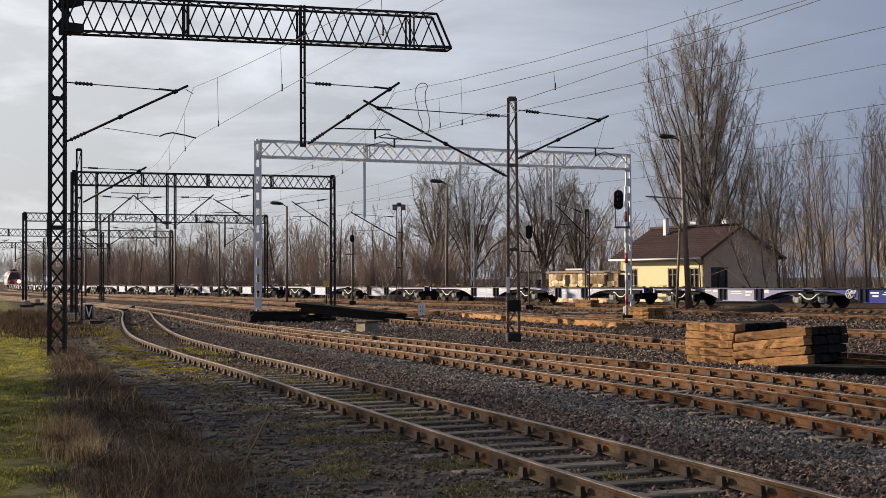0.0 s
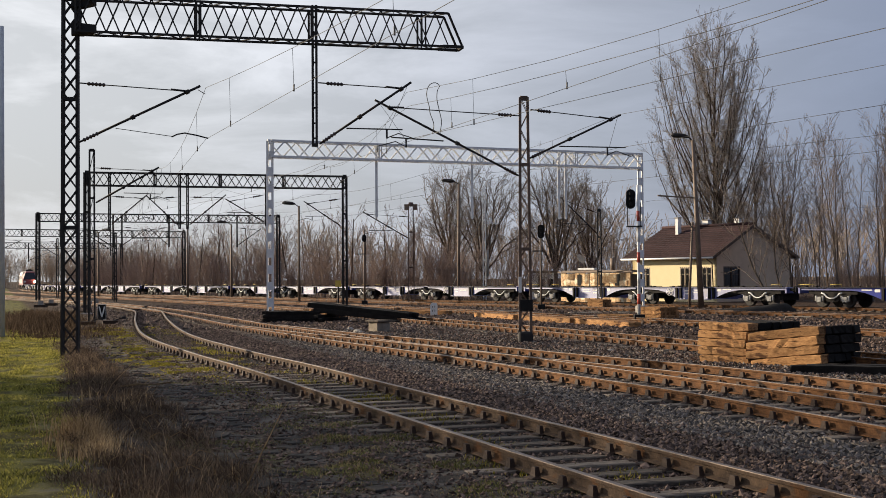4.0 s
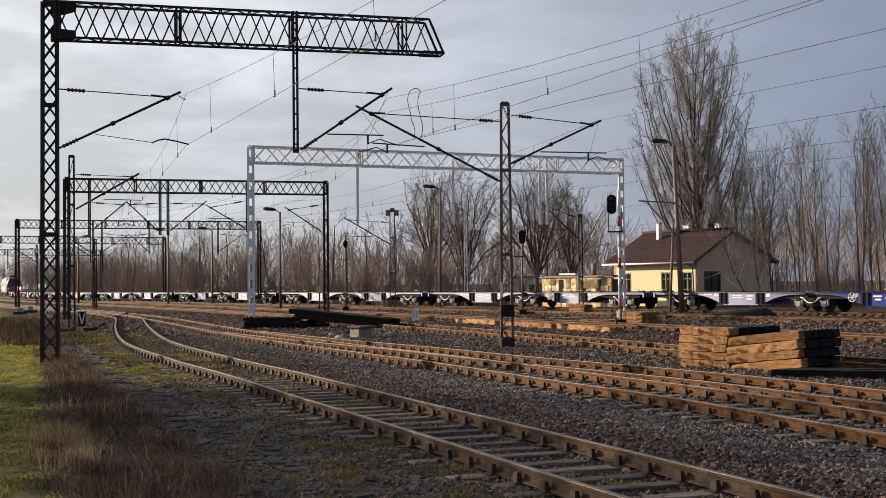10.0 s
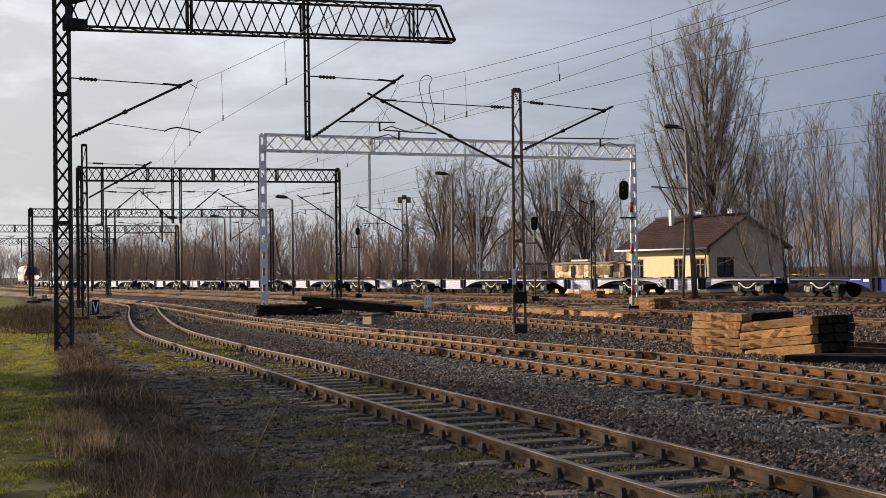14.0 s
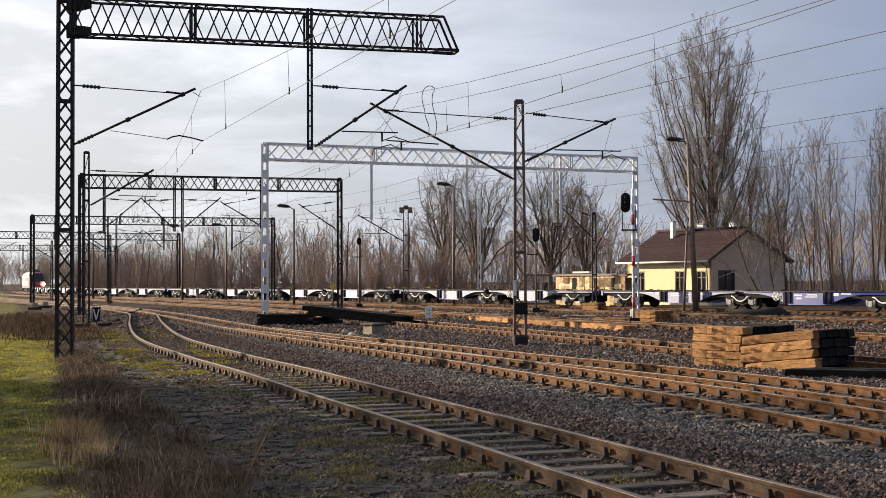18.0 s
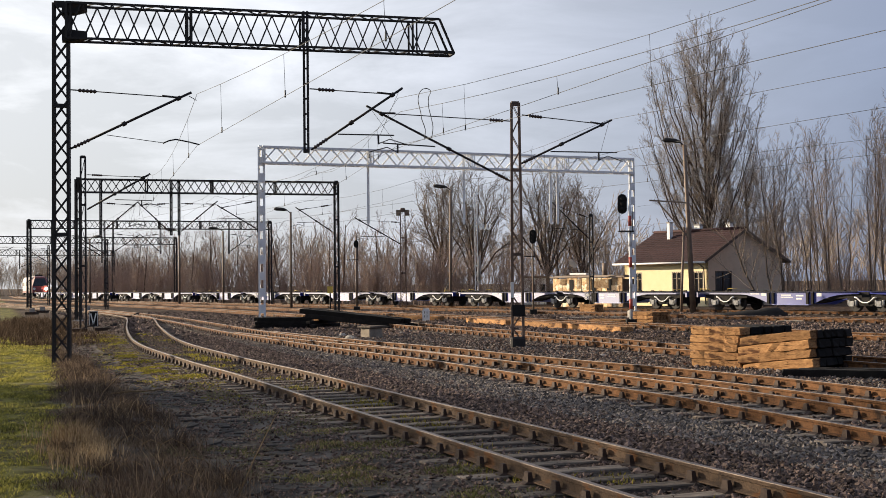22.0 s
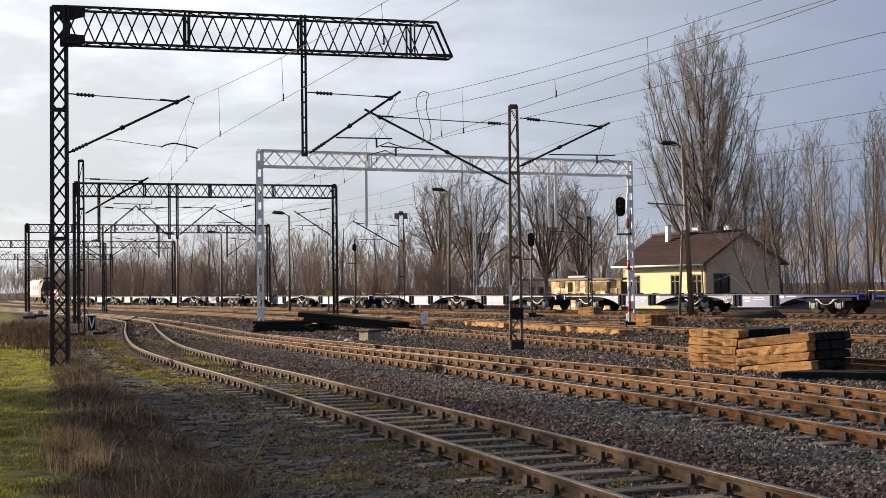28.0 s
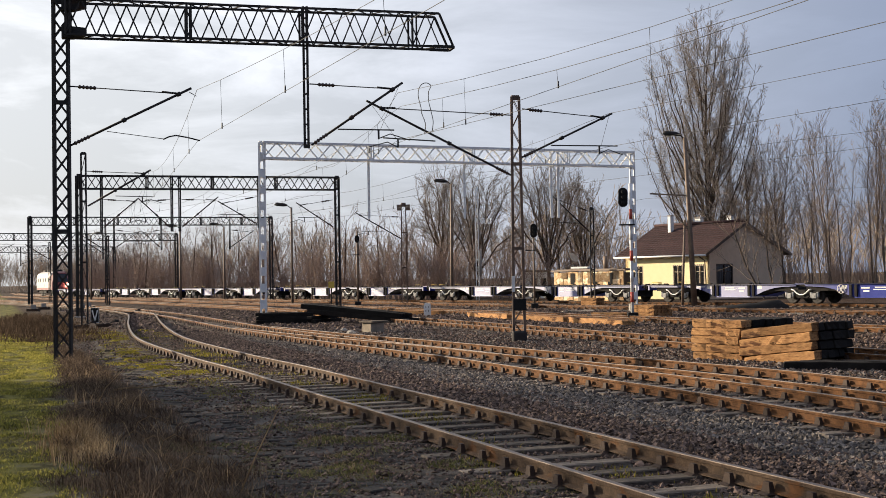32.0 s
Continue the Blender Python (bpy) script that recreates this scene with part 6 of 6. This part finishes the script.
def poplar(seed, h, wide, limbs, sides=17):
    """A tall poplar: long limbs fan out from low on the trunk and rise steeply; each carries rising branches with fine twigs."""
    w = Wood(seed)
    r = w.r
    w.limb([Vector((0, 0, -0.3)), Vector((0.1, 0, h * 0.25)), Vector((-0.15, 0.1, h * 0.55)), Vector((0.15, 0, h * 0.78))], 0.36, 0.05, 0, 8)
    for i in range(limbs):
        f = (i + 0.5) / limbs
        k = 0.30 + 0.62 * f ** 0.66
        edge = wide * (1.0 - 0.24 * k) * (max(0.0, 1 - ((k - 0.66) / 0.43) ** 2) ** 0.5 if k > 0.66 else 1.0)
        out = edge * r.uniform(0.02, 1.0) ** 0.5 * 0.86
        a = i * 2.4 + r.uniform(-0.4, 0.4)
        ze = h * k * r.uniform(0.96, 1.005)
        end = Vector((math.cos(a) * out, math.sin(a) * out, ze))
        zb = max(1.8, ze - 2.0 - out * r.uniform(1.7, 2.7))
        start = Vector((0, 0, zb))
        mid = Vector((end.x * 0.70, end.y * 0.70, zb + (ze - zb) * 0.40))
        pts = []
        for n in range(10):
            t = n / 9
            q = start * (1 - t) ** 2 + mid * (2 * t * (1 - t)) + end * t * t
            pts.append(q + Vector((r.uniform(-1, 1), r.uniform(-1, 1), r.uniform(-1, 1))) * 0.13 * (n > 0))
        ln = (end - start).length
        w.limb(pts, 0.022 + 0.0055 * ln, 0.014, 0, 5)
        for n in range(sides):
            t = 0.12 + 0.88 * (n + r.random()) / sides
            m = min(8, int(t * 9))
            q = pts[m].lerp(pts[m + 1], min(1.0, t * 9 - m))
            b = a + r.uniform(-1.9, 1.9)
            tilt = r.uniform(0.30, 1.05)
            d = Vector((math.cos(b) * math.sin(tilt), math.sin(b) * math.sin(tilt), math.cos(tilt)))
            w.grow(q, d, r.uniform(1.1, 2.7) * (1.25 - 0.4 * t), 0.019, 2, 0.60, 0.07, (0, 5, 8), 1, 0.0088)
    return w


def spreading_tree(seed, h, wide, limbs=11, fine=(0, 4, 6), min_r=0.011):
    """A round-crowned tree: a short trunk that forks low into long limbs bending outwards and up."""
    w = Wood(seed)
    r = w.r
    fork = h * 0.20
    w.limb([Vector((0, 0, -0.3)), Vector((0.05, 0, fork * 0.5)), Vector((0, 0.05, fork * 1.15))], h * 0.022, h * 0.017, 0, 8)
    for i in range(limbs):
        a = i * 2.4 + r.uniform(-0.3, 0.3)
        f = (i + 0.5) / limbs
        out = wide * f ** 0.6 * r.uniform(0.85, 1.05)
        end = Vector((math.cos(a) * out, math.sin(a) * out, h * (1.0 - 0.45 * f ** 2) * r.uniform(0.93, 1.03)))
        start = Vector((0, 0, fork * r.uniform(0.85, 1.15)))
        mid = Vector((end.x * 0.55, end.y * 0.55, start.z + (end.z - start.z) * 0.72))
        pts = []
        for n in range(9):
            t = n / 8
            q = start * (1 - t) ** 2 + mid * (2 * t * (1 - t)) + end * t * t
            pts.append(q + Vector((r.uniform(-1, 1), r.uniform(-1, 1), r.uniform(-1, 1))) * 0.14 * (n > 0))
        w.limb(pts, h * 0.0095, 0.014, 0, 5)
        for n in range(12):
            t = 0.15 + 0.85 * (n + r.random()) / 12
            m = min(7, int(t * 8))
            q = pts[m].lerp(pts[m + 1], min(1.0, t * 8 - m))
            ax = (pts[m + 1] - pts[m]).normalized()
            d = (ax + Vector((r.uniform(-1, 1), r.uniform(-1, 1), r.uniform(-0.6, 0.5))) * 0.9).normalized()
            w.grow(q, d, h * r.uniform(0.20, 0.36) * (1.15 - 0.55 * t), h * 0.0030, 2, 0.55, 0.03, fine, 1, min_r)
    return w


def plant(name, label, category, meshes, x, y, size, turn, group, z=-0.25):
    t = thing(name, label, category, group, at=Matrix.Translation((x, y, z)) @ Matrix.Rotation(turn, 4, "Z") @ Matrix.Scale(size, 4))
    for nm, me in zip(("trunk", "crown"), meshes):
        ob = new(nm, me)
        ob.parent = t
    return t


tr = random.Random(11)


def belt(x):
    """How far off the scrub begins behind the goods track."""
    if x < -48:
        return 188 + (-48 - x) * 2.3
    return max(114.0, 88 + (20.9 - x) * 1.36)


plant("poplar_tree", "tall bare winter poplar with upswept branches behind the house", "tree", poplar(1, 29.6, 9.2, 92, 13).meshes(M_BARK_D, M_BARK_P), 25.6, 125.0, 1.0, 0.4, "")
plant("poplar_tree", "smaller bare winter poplar beside the tall one", "tree", poplar(4, 16.0, 4.4, 24, 10).meshes(M_BARK_D, M_BARK_P), 30.2, 128.0, 1.0, 2.1, "")
for x, y, h, wd, seed in ((9.2, 122.0, 12.8, 4.9, 2), (2.2, 124.0, 12.2, 4.9, 3), (-1.2, 128.0, 12.4, 4.2, 5), (13.0, 126.0, 11.2, 3.8, 6)):
    plant("bare_tree", "broad bare winter tree with dark forking limbs", "tree", spreading_tree(seed, h, wd).meshes(M_BARK_D, M_TWIG_D), x, y, 1.0, 0.3 * seed, "bare winter trees")
for x, y, h, lean, seed, turn in ((24.3, 97.0, 10.5, -0.42, 8, 0.0), (25.4, 97.6, 9.5, -0.36, 9, 0.15), (26.1, 98.2, 11.0, -0.10, 12, 0.6)):
    plant("leaning_tree", "bare dark tree leaning across the beige gable wall", "tree", broad_tree(seed, h, 0.62, 0.02, (0, 5, 6, 12), 0.0105, lean, 0.0088).meshes(M_BARK_D, M_TWIG_D), x, y, 1.0, turn, "bare winter trees")
YOUNG = [young_stems(20 + k, 15.5, 1 + k % 2).meshes(M_BARK_Y, M_TWIG_Y) for k in range(6)]
MID = [broad_tree(30 + k, 9.5, 0.62, 0.05, (0, 4, 6, 10), 0.014).meshes(M_BARK_D, M_TWIG) for k in range(4)]
for i in range(46):
    x = 30.8 + i * 0.69 + tr.uniform(-0.5, 0.5)
    y = tr.uniform(106, 128) if x > 34 else tr.uniform(112, 128)
    plant("young_tree", "slender bare young tree in a dense row", "tree", YOUNG[i % 6], x, y, tr.uniform(0.90, 1.14), tr.uniform(0, 6.28), "row of bare young trees")
for i in range(46):
    x = -82 + i * 2.1 + tr.uniform(-0.9, 0.9)
    y = belt(x) + tr.uniform(1, 12) + (9 if -6 < x < 16 else 0)
    if -6 < x < 16 and i % 2:
        continue
    plant("bare_tree", "bare winter tree in the scrub beyond the tracks", "tree", MID[i % 4], x, y, tr.uniform(0.8, 1.12) * (1.0 if x > -10 else 1.1), tr.uniform(0, 6.28), "bare winter trees")


def merged(name, label, kinds, places, material, category):
    """Many shrubs as one object."""
    vs, fs, base = [], [], 0
    for k, x, y, s, a in places:
        w = kinds[k]
        for layer in (0, 1):
            v = np.array(w.v[layer]) * s
            c, sn = math.cos(a), math.sin(a)
            vs.append(np.stack([v[:, 0] * c - v[:, 1] * sn + x, v[:, 0] * sn + v[:, 1] * c + y, v[:, 2] - 0.2], 1))
            f = np.array(w.f[layer])
            fs.append(f + base)
            base += len(v)
    ob = raw(name, np.concatenate(vs).tolist(), np.concatenate(fs).tolist(), material)
    return tagged(ob, label, category, kind="stuff")


SHRUB = [thicket(50 + k, 5.2, 10, 0.013) for k in range(4)]
FAR_SHRUB = [thicket(60 + k, 5.2, 7, 0.020, 1.1, (0, 3, 7)) for k in range(4)]
places = []
for i in range(250):
    x = -85 + i * 0.6 + tr.uniform(-0.6, 0.6)
    y = belt(x) + tr.uniform(-2, 8)
    if (x > 2 and i % 2) or (x < -14 and i % 3 == 0):
        continue
    if x > 2:
        y = 117 + tr.uniform(-2, 10)
    if 14 < x < 31 and y < 114:
        y = 114 + tr.uniform(0, 8)
    places.append((i % 4, x, y, tr.uniform(0.65, 1.15) * (1.0 if x < 12 else 0.8), tr.uniform(0, 6.28)))
merged("scrub", "dense reddish-brown leafless scrub beyond the tracks", SHRUB, places, M_TWIG, "scrub")
places = []
for i in range(120):
    x = -150 + i * 2.3 + tr.uniform(-1, 1)
    y = belt(x) + 45 + tr.uniform(0, 40)
    places.append((i % 4, x, y, tr.uniform(1.6, 2.4), tr.uniform(0, 6.28)))
for i in range(46):
    places.append((i % 4, -152 + i * 1.25 + tr.uniform(-1, 1), tr.uniform(335, 400), tr.uniform(1.7, 2.5), tr.uniform(0, 6.28)))
merged("far_woods", "distant grey-brown belt of leafless woods", FAR_SHRUB, places, M_BARK, "woods")

# unseen tall bare bushes, added past the view's edge to dapple the near ground
places = []
for i in range(50):
    q = Matrix.Translation((-31.5, 35.8, 0)) @ Matrix.Rotation(radians(-29), 4, "Z") @ Vector((tr.uniform(-4, 4), -0.48 * i + tr.uniform(-0.3, 0.3) + 0.8, 0))
    if (2 < i < 11 and i % 2) or (i > 13 and i % 8 == 0):
        places.append((i % 4, q.x, q.y, tr.uniform(2.1, 2.6), tr.uniform(0, 6.28)))
merged("bushes", "unseen tall leafless bushes added to shade the near ground", SHRUB, places, M_BARK, "bushes")

# ---- stones and plants on the ground ----
nr = np.random.default_rng(7)


def strewn(name, label, count, box_uv, size, material, zlift=0.0):
    """Loose stones between two lines across the yard: u across, y away; denser near the camera."""
    u0, u1, y0, y1 = box_uv
    y = y0 + (y1 - y0) * nr.random(count) ** 1.35
    u = u0 + (u1 - u0) * nr.random(count)
    x = u - 0.375 * y
    octa = np.array([(1, 0, 0), (0, 1, 0), (-1, 0, 0), (0, -1, 0), (0, 0, 1), (0, 0, -0.8)], float)
    tri = np.array([(0, 1, 4), (1, 2, 4), (2, 3, 4), (3, 0, 4), (1, 0, 5), (2, 1, 5), (3, 2, 5), (0, 3, 5)])
    s = size * (0.55 + 0.9 * nr.random(count) ** 2)
    a = nr.random(count) * 6.28
    p = octa[None] * (0.75 + 0.5 * nr.random((count, 6, 1))) + nr.normal(0, 0.18, (count, 6, 3))
    p *= s[:, None, None] * np.array([1.0, 1.0, 0.75])
    tilt = nr.normal(0, 0.5, count)
    c, sn, ct, st_ = np.cos(a), np.sin(a), np.cos(tilt), np.sin(tilt)
    px, py, pz = p[..., 0], p[..., 1] * ct[:, None] - p[..., 2] * st_[:, None], p[..., 1] * st_[:, None] + p[..., 2] * ct[:, None]
    gz = np.array([ground_z(xx, yy) for xx, yy in zip(x, y)])
    q = np.stack([px * c[:, None] - py * sn[:, None] + x[:, None], px * sn[:, None] + py * c[:, None] + y[:, None], pz + (gz + s * 0.3 + zlift)[:, None]], 2)
    v = q.reshape(-1, 3)
    f = (tri[None] + 6 * np.arange(count)[:, None, None]).reshape(-1, 3)
    return tagged(raw(name, v.tolist(), f.tolist(), material), label, "gravel", kind="stuff")


strewn("gravel", "coarse grey crushed stone ballast between the tracks", 34000, (8.9, 10.4, 7, 46), 0.037, M_BALLAST)
strewn("gravel", "coarse rusty crushed stone ballast between the tracks", 40000, (6.9, 9.6, 7, 50), 0.034, M_BALLAST_R)
strewn("gravel", "rusty crushed stone ballast between the rails", 22000, (10.4, 19.0, 10, 52), 0.042, M_BALLAST_R)
strewn("gravel", "grey crushed stone ballast around the rails", 14000, (10.4, 19.0, 10, 52), 0.040, M_BALLAST)
strewn("gravel", "rusty stones beyond the sleeper stack", 16000, (19.0, 36.0, 22, 62), 0.055, M_BALLAST_R)
strewn("gravel", "rusty stones and rubble across the far yard", 26000, (5.5, 46.0, 50, 100), 0.085, M_BALLAST_R, -0.03)
strewn("gravel", "small grit and stones beside the curved track", 24000, (2.6, 7.0, 7, 50), 0.026, M_BALLAST_R)


def blades(name, label, category, count, spots, height, material, lean=0.35, width=0.008):
    """Grass blades: spots is a function giving x, y and a height factor for each blade."""
    x, y, hf = spots(count)
    h = height * hf * (0.5 + 0.8 * nr.random(count))
    a = nr.random(count) * 6.28
    l = lean * nr.random(count) * h
    b = nr.random(count) * 6.28
    gz = np.array([ground_z(xx, yy) for xx, yy in zip(x, y)]) - 0.02
    w = width * (0.7 + 0.6 * nr.random(count)) * (1 + y / 45)
    c, s = np.cos(a) * w, np.sin(a) * w
    lx, ly = np.cos(b) * l, np.sin(b) * l
    z = np.zeros(count)
    v = np.stack([np.stack([x - c, y - s, gz], 1), np.stack([x + c, y + s, gz], 1), np.stack([x + c * 0.7 + lx * 0.35, y + s * 0.7 + ly * 0.35, gz + h * 0.6], 1),
                  np.stack([x - c * 0.7 + lx * 0.35, y - s * 0.7 + ly * 0.35, gz + h * 0.6], 1), np.stack([x + lx, y + ly, gz + h], 1)], 1).reshape(-1, 3)
    i = 5 * np.arange(count)
    quad = np.stack([i, i + 1, i + 2, i + 3], 1).tolist()
    tri = np.stack([i + 3, i + 2, i + 4], 1).tolist()
    return tagged(raw(name, v.tolist(), quad + tri, material), label, category, kind="stuff")


def on_bank(count):
    y = 8 + 60 * nr.random(count) ** 1.5
    u = turf_edge(np.minimum(y, 50.0)) + 0.2 - 2.4 * nr.random(count) + nr.normal(0, 0.2, count)
    x = u - 0.375 * y
    lump = np.array([noise.noise((a * 1.6, b * 0.9, 2.0)) for a, b in zip(x, y)])
    return x, y, np.clip(0.8 + 1.1 * lump, 0.3, 1.6)


def clumped(u0, u1, y0, y1, clumps, tight):
    def spots(count):
        cy = y0 + (y1 - y0) * nr.random(clumps) ** 1.4
        cu = u0 + (u1 - u0) * nr.random(clumps)
        ch = 0.5 + nr.random(clumps)
        k = nr.integers(0, clumps, count)
        y = cy[k] + nr.normal(0, tight, count)
        u = cu[k] + nr.normal(0, tight * 0.8, count)
        return u - 0.375 * y, y, ch[k]
    return spots


def patch(x0, y0, su, sy):
    """An uneven patch about one place."""
    def spots(count):
        y = y0 + nr.normal(0, sy * 0.5, count)
        u = x0 + 0.375 * y0 + nr.normal(0, su * 0.5, count)
        x = u - 0.375 * y
        k = np.array([noise.noise((a * 1.3, b * 1.3, 8.0)) for a, b in zip(x, y)])
        return x, y, np.clip(0.75 + 1.6 * k, 0.05, 1.6)
    return spots


def weed_strip(shift, y0, y1, clumps, tight):
    """Clumps between the turf and the trodden path."""
    def spots(count):
        cy = y0 + (y1 - y0) * nr.random(clumps) ** 1.5
        lo = turf_edge(cy) + shift
        cu = lo + (2.65 - lo) * nr.random(clumps)
        ch = 0.45 + nr.random(clumps)
        k = nr.integers(0, clumps, count)
        y = cy[k] + nr.normal(0, tight, count)
        u = cu[k] + nr.normal(0, tight * 0.8, count)
        return u - 0.375 * y, y, ch[k]
    return spots


blades("grass", "short green and yellowish winter turf on the bank", "grass", 120000, on_bank, 0.06, M_GRASS, 1.2, 0.0055)
blades("dark_weeds", "matted dead brown weeds along the path", "weeds", 34000, weed_strip(0.15, 9, 42, 330, 0.20), 0.11, M_WEED, 2.4, 0.0034)
blades("dark_weeds", "taller tangle of dead brown stems along the path", "weeds", 6500, weed_strip(0.4, 9, 34, 120, 0.18), 0.22, M_WEED, 1.7, 0.0030)
blades("dark_weeds", "dark dead weeds on the rough far bank", "weeds", 3500, clumped(1.5, 5.0, 46, 84, 70, 0.5), 0.20, M_BRUSH, 0.9, 0.006)
blades("dark_weeds", "mound of dark dead weeds behind the grass", "weeds", 14000, patch(-21.0, 61.0, 1.6, 12.0), 0.40, M_BRUSH, 1.1, 0.006)
blades("moss_tufts", "bright yellow-green moss patch beside the point lever", "moss", 14000, patch(-13.3, 48.0, 0.9, 4.2), 0.05, M_MOSS, 1.2, 0.009)
blades("moss_tufts", "yellow-green moss beside the curving rail", "moss", 26000, patch(-8.0, 32.4, 0.9, 6.0), 0.045, M_MOSS, 1.2, 0.008)
blades("moss_tufts", "yellow-green moss and low tufts beside the rails", "moss", 3000, clumped(4.0, 4.9, 22, 54, 24, 0.35), 0.035, M_MOSS, 1.2, 0.008)
blades("moss_tufts", "dull green low turf by the sleeper ends", "moss", 22000, patch(-1.15, 13.6, 1.5, 4.2), 0.035, M_TURF, 1.5, 0.006)
blades("moss_tufts", "dull green and brown tufts by the sleeper ends", "moss", 9000, patch(-1.3, 16.5, 1.1, 5.0), 0.045, M_TURF, 1.2, 0.005)
blades("dry_weeds", "pale dry grass among the turf by the sleeper ends", "weeds", 3500, patch(-1.2, 14.6, 1.3, 4.4), 0.06, M_STRAW, 1.8, 0.003)
blades("dry_weeds", "pale dead grass stalks along the path edge", "weeds", 600, weed_strip(0.3, 9, 28, 90, 0.16), 0.28, M_STRAW, 1.7, 0.0024)
blades("dry_weeds", "sunlit clump of golden dry grass at the bank edge", "weeds", 1700, patch(-4.75, 15.6, 0.5, 1.8), 0.23, M_STRAW, 0.9, 0.003)
blades("litter", "scattered dry straw and twigs on the trodden earth", "litter", 16000, clumped(2.2, 7.0, 8, 40, 900, 0.5), 0.03, M_WEED, 3.5, 0.004)
blades("track_tufts", "green tufts growing between the rails", "grass", 4500, clumped(5.3, 6.9, 8, 55, 60, 0.22), 0.06, M_MOSS, 0.8, 0.007)
for x, y, pts in ((-2.12, 12.0, [(0, 0, 0), (0.10, 0.5, 0.35), (0.24, 0.9, 0.70), (0.30, 1.0, 0.80)]), (-6.1, 21.0, [(0, 0, 0), (0.08, 0.3, 0.30), (0.28, 0.9, 0.62), (0.34, 1.2, 0.66)])):
    stem = thing("dry_stalk", "long bent dry stalk standing by the path", "stalk", "dry stalks", at=Matrix.Translation((x, y, -0.25)))
    bm = BM()
    tube(bm, pts, [0.009, 0.008, 0.007, 0.005], 4)
    part("stem", bm, M_STRAW, stem)
for i, (x, y) in enumerate(((-4.0, 13.6), (-3.7, 12.9), (-2.9, 12.9), (-2.6, 12.5), (-4.0, 14.8), (-3.9, 15.4), (-3.3, 13.3), (-4.6, 14.0), (-4.3, 16.5), (-5.2, 18.0), (-3.5, 14.6), (-4.9, 19.5))):
    stem = thing("dry_stalk", "thin pale dead stalk arching over the weeds", "stalk", "dry stalks", at=Matrix.Translation((x, y, ground_z(x, y) - 0.02)) @ Matrix.Rotation(rng.uniform(-0.8, 0.8) + (math.pi if i % 3 == 0 else 0), 4, "Z"))
    bm = BM()
    s = rng.uniform(0.55, 1.1)
    tube(bm, [(0, 0, 0), (0.06 * s, 0, 0.22 * s), (0.22 * s, 0.02, 0.30 * s), (0.40 * s, 0.03, 0.24 * s), (0.5 * s, 0.05, 0.12 * s)], [0.0045, 0.004, 0.004, 0.003, 0.002], 4)
    part("stem", bm, M_STRAW, stem)
fallen = thing("fallen_branch", "pale bare forked branch lying across the path", "branch", at=Matrix.Translation((-6.1, 23.8, -0.2)))
bm = BM()
tube(bm, [(-0.42, -0.2, 0.02), (-0.1, -0.05, 0.05), (0.2, -0.1, 0.05), (0.5, 0.3, 0.06)], [0.02, 0.018, 0.014, 0.007], 5)
tube(bm, [(0.0, -0.06, 0.05), (0.05, 0.2, 0.10), (-0.15, 0.5, 0.11)], [0.012, 0.009, 0.005], 5)
part("limb", bm, M_STRAW, fallen)
# bricks and setts that show in the trodden path
SETT = []
for k in range(5):
    bm = BM()
    box(bm, (0, 0, 0), (0.22 + 0.03 * k, 0.20, 0.08))
    for v in bm.verts:
        v.co += Vector((rng.uniform(-0.03, 0.03), rng.uniform(-0.02, 0.02), rng.uniform(-0.008, 0.008)))
    bmesh.ops.bevel(bm, geom=bm.edges[:], offset=0.012, segments=1, affect="EDGES")
    me = bpy.data.meshes.new("paving_brick")
    bm.to_mesh(me)
    bm.free()
    me.materials.append(M_PATH)
    SETT.append(me)
paving = thing("path", "trodden path of dark sunken bricks between weeds and track", "path", kind="structure")
for i in range(150):
    y = 11 + 27 * rng.random()
    u = 2.75 + 1.15 * rng.random()
    ob = new("paving_brick", rng.choice(SETT))
    ob.parent = paving
    x = u - 0.375 * y
    ob.matrix_basis = Matrix.Translation((x, y, ground_z(x, y) - 0.022 + rng.uniform(-0.012, 0.008))) @ Matrix.Rotation(radians(20 + rng.gauss(0, 22)), 4, "Z") @ Matrix.Rotation(radians(rng.gauss(0, 3)), 4, "X")


# ---- what moves ----
def rolled(t):
    """How far the train has come at t seconds, from its place at 9 s."""
    return (2.80 * t - 0.0117 * t * t) - (2.80 * 9 - 0.0117 * 81)


def rail_pose(s):
    x, y, h = train_line(s)
    return pose(x, y, 0, 0, 0, h - 90)


def motions():
    steps = [0.5 * k for k in range(65)]
    for k, w in enumerate(WAGONS):
        first = UNIT * (k - 1) + 0.15
        walk(w, [(t, rail_pose(first - rolled(t))) for t in steps])
        for b in w.children:
            for ws in b.children:
                if ws.name.startswith("wheelset"):
                    c = ws.matrix_basis.translation.copy()
                    rows = []
                    for i in range(129):
                        t = i * 0.25
                        rows.append((t, Matrix.Translation(c) @ Matrix.Rotation(rolled(t) / 0.46, 4, "Y")))
                    walk(ws, rows)
    front = UNIT * (len(WAGONS) - 2) + 16.6
    walk(LOCO, [(t, rail_pose(front + 8.6 - rolled(t))) for t in steps])


motions()
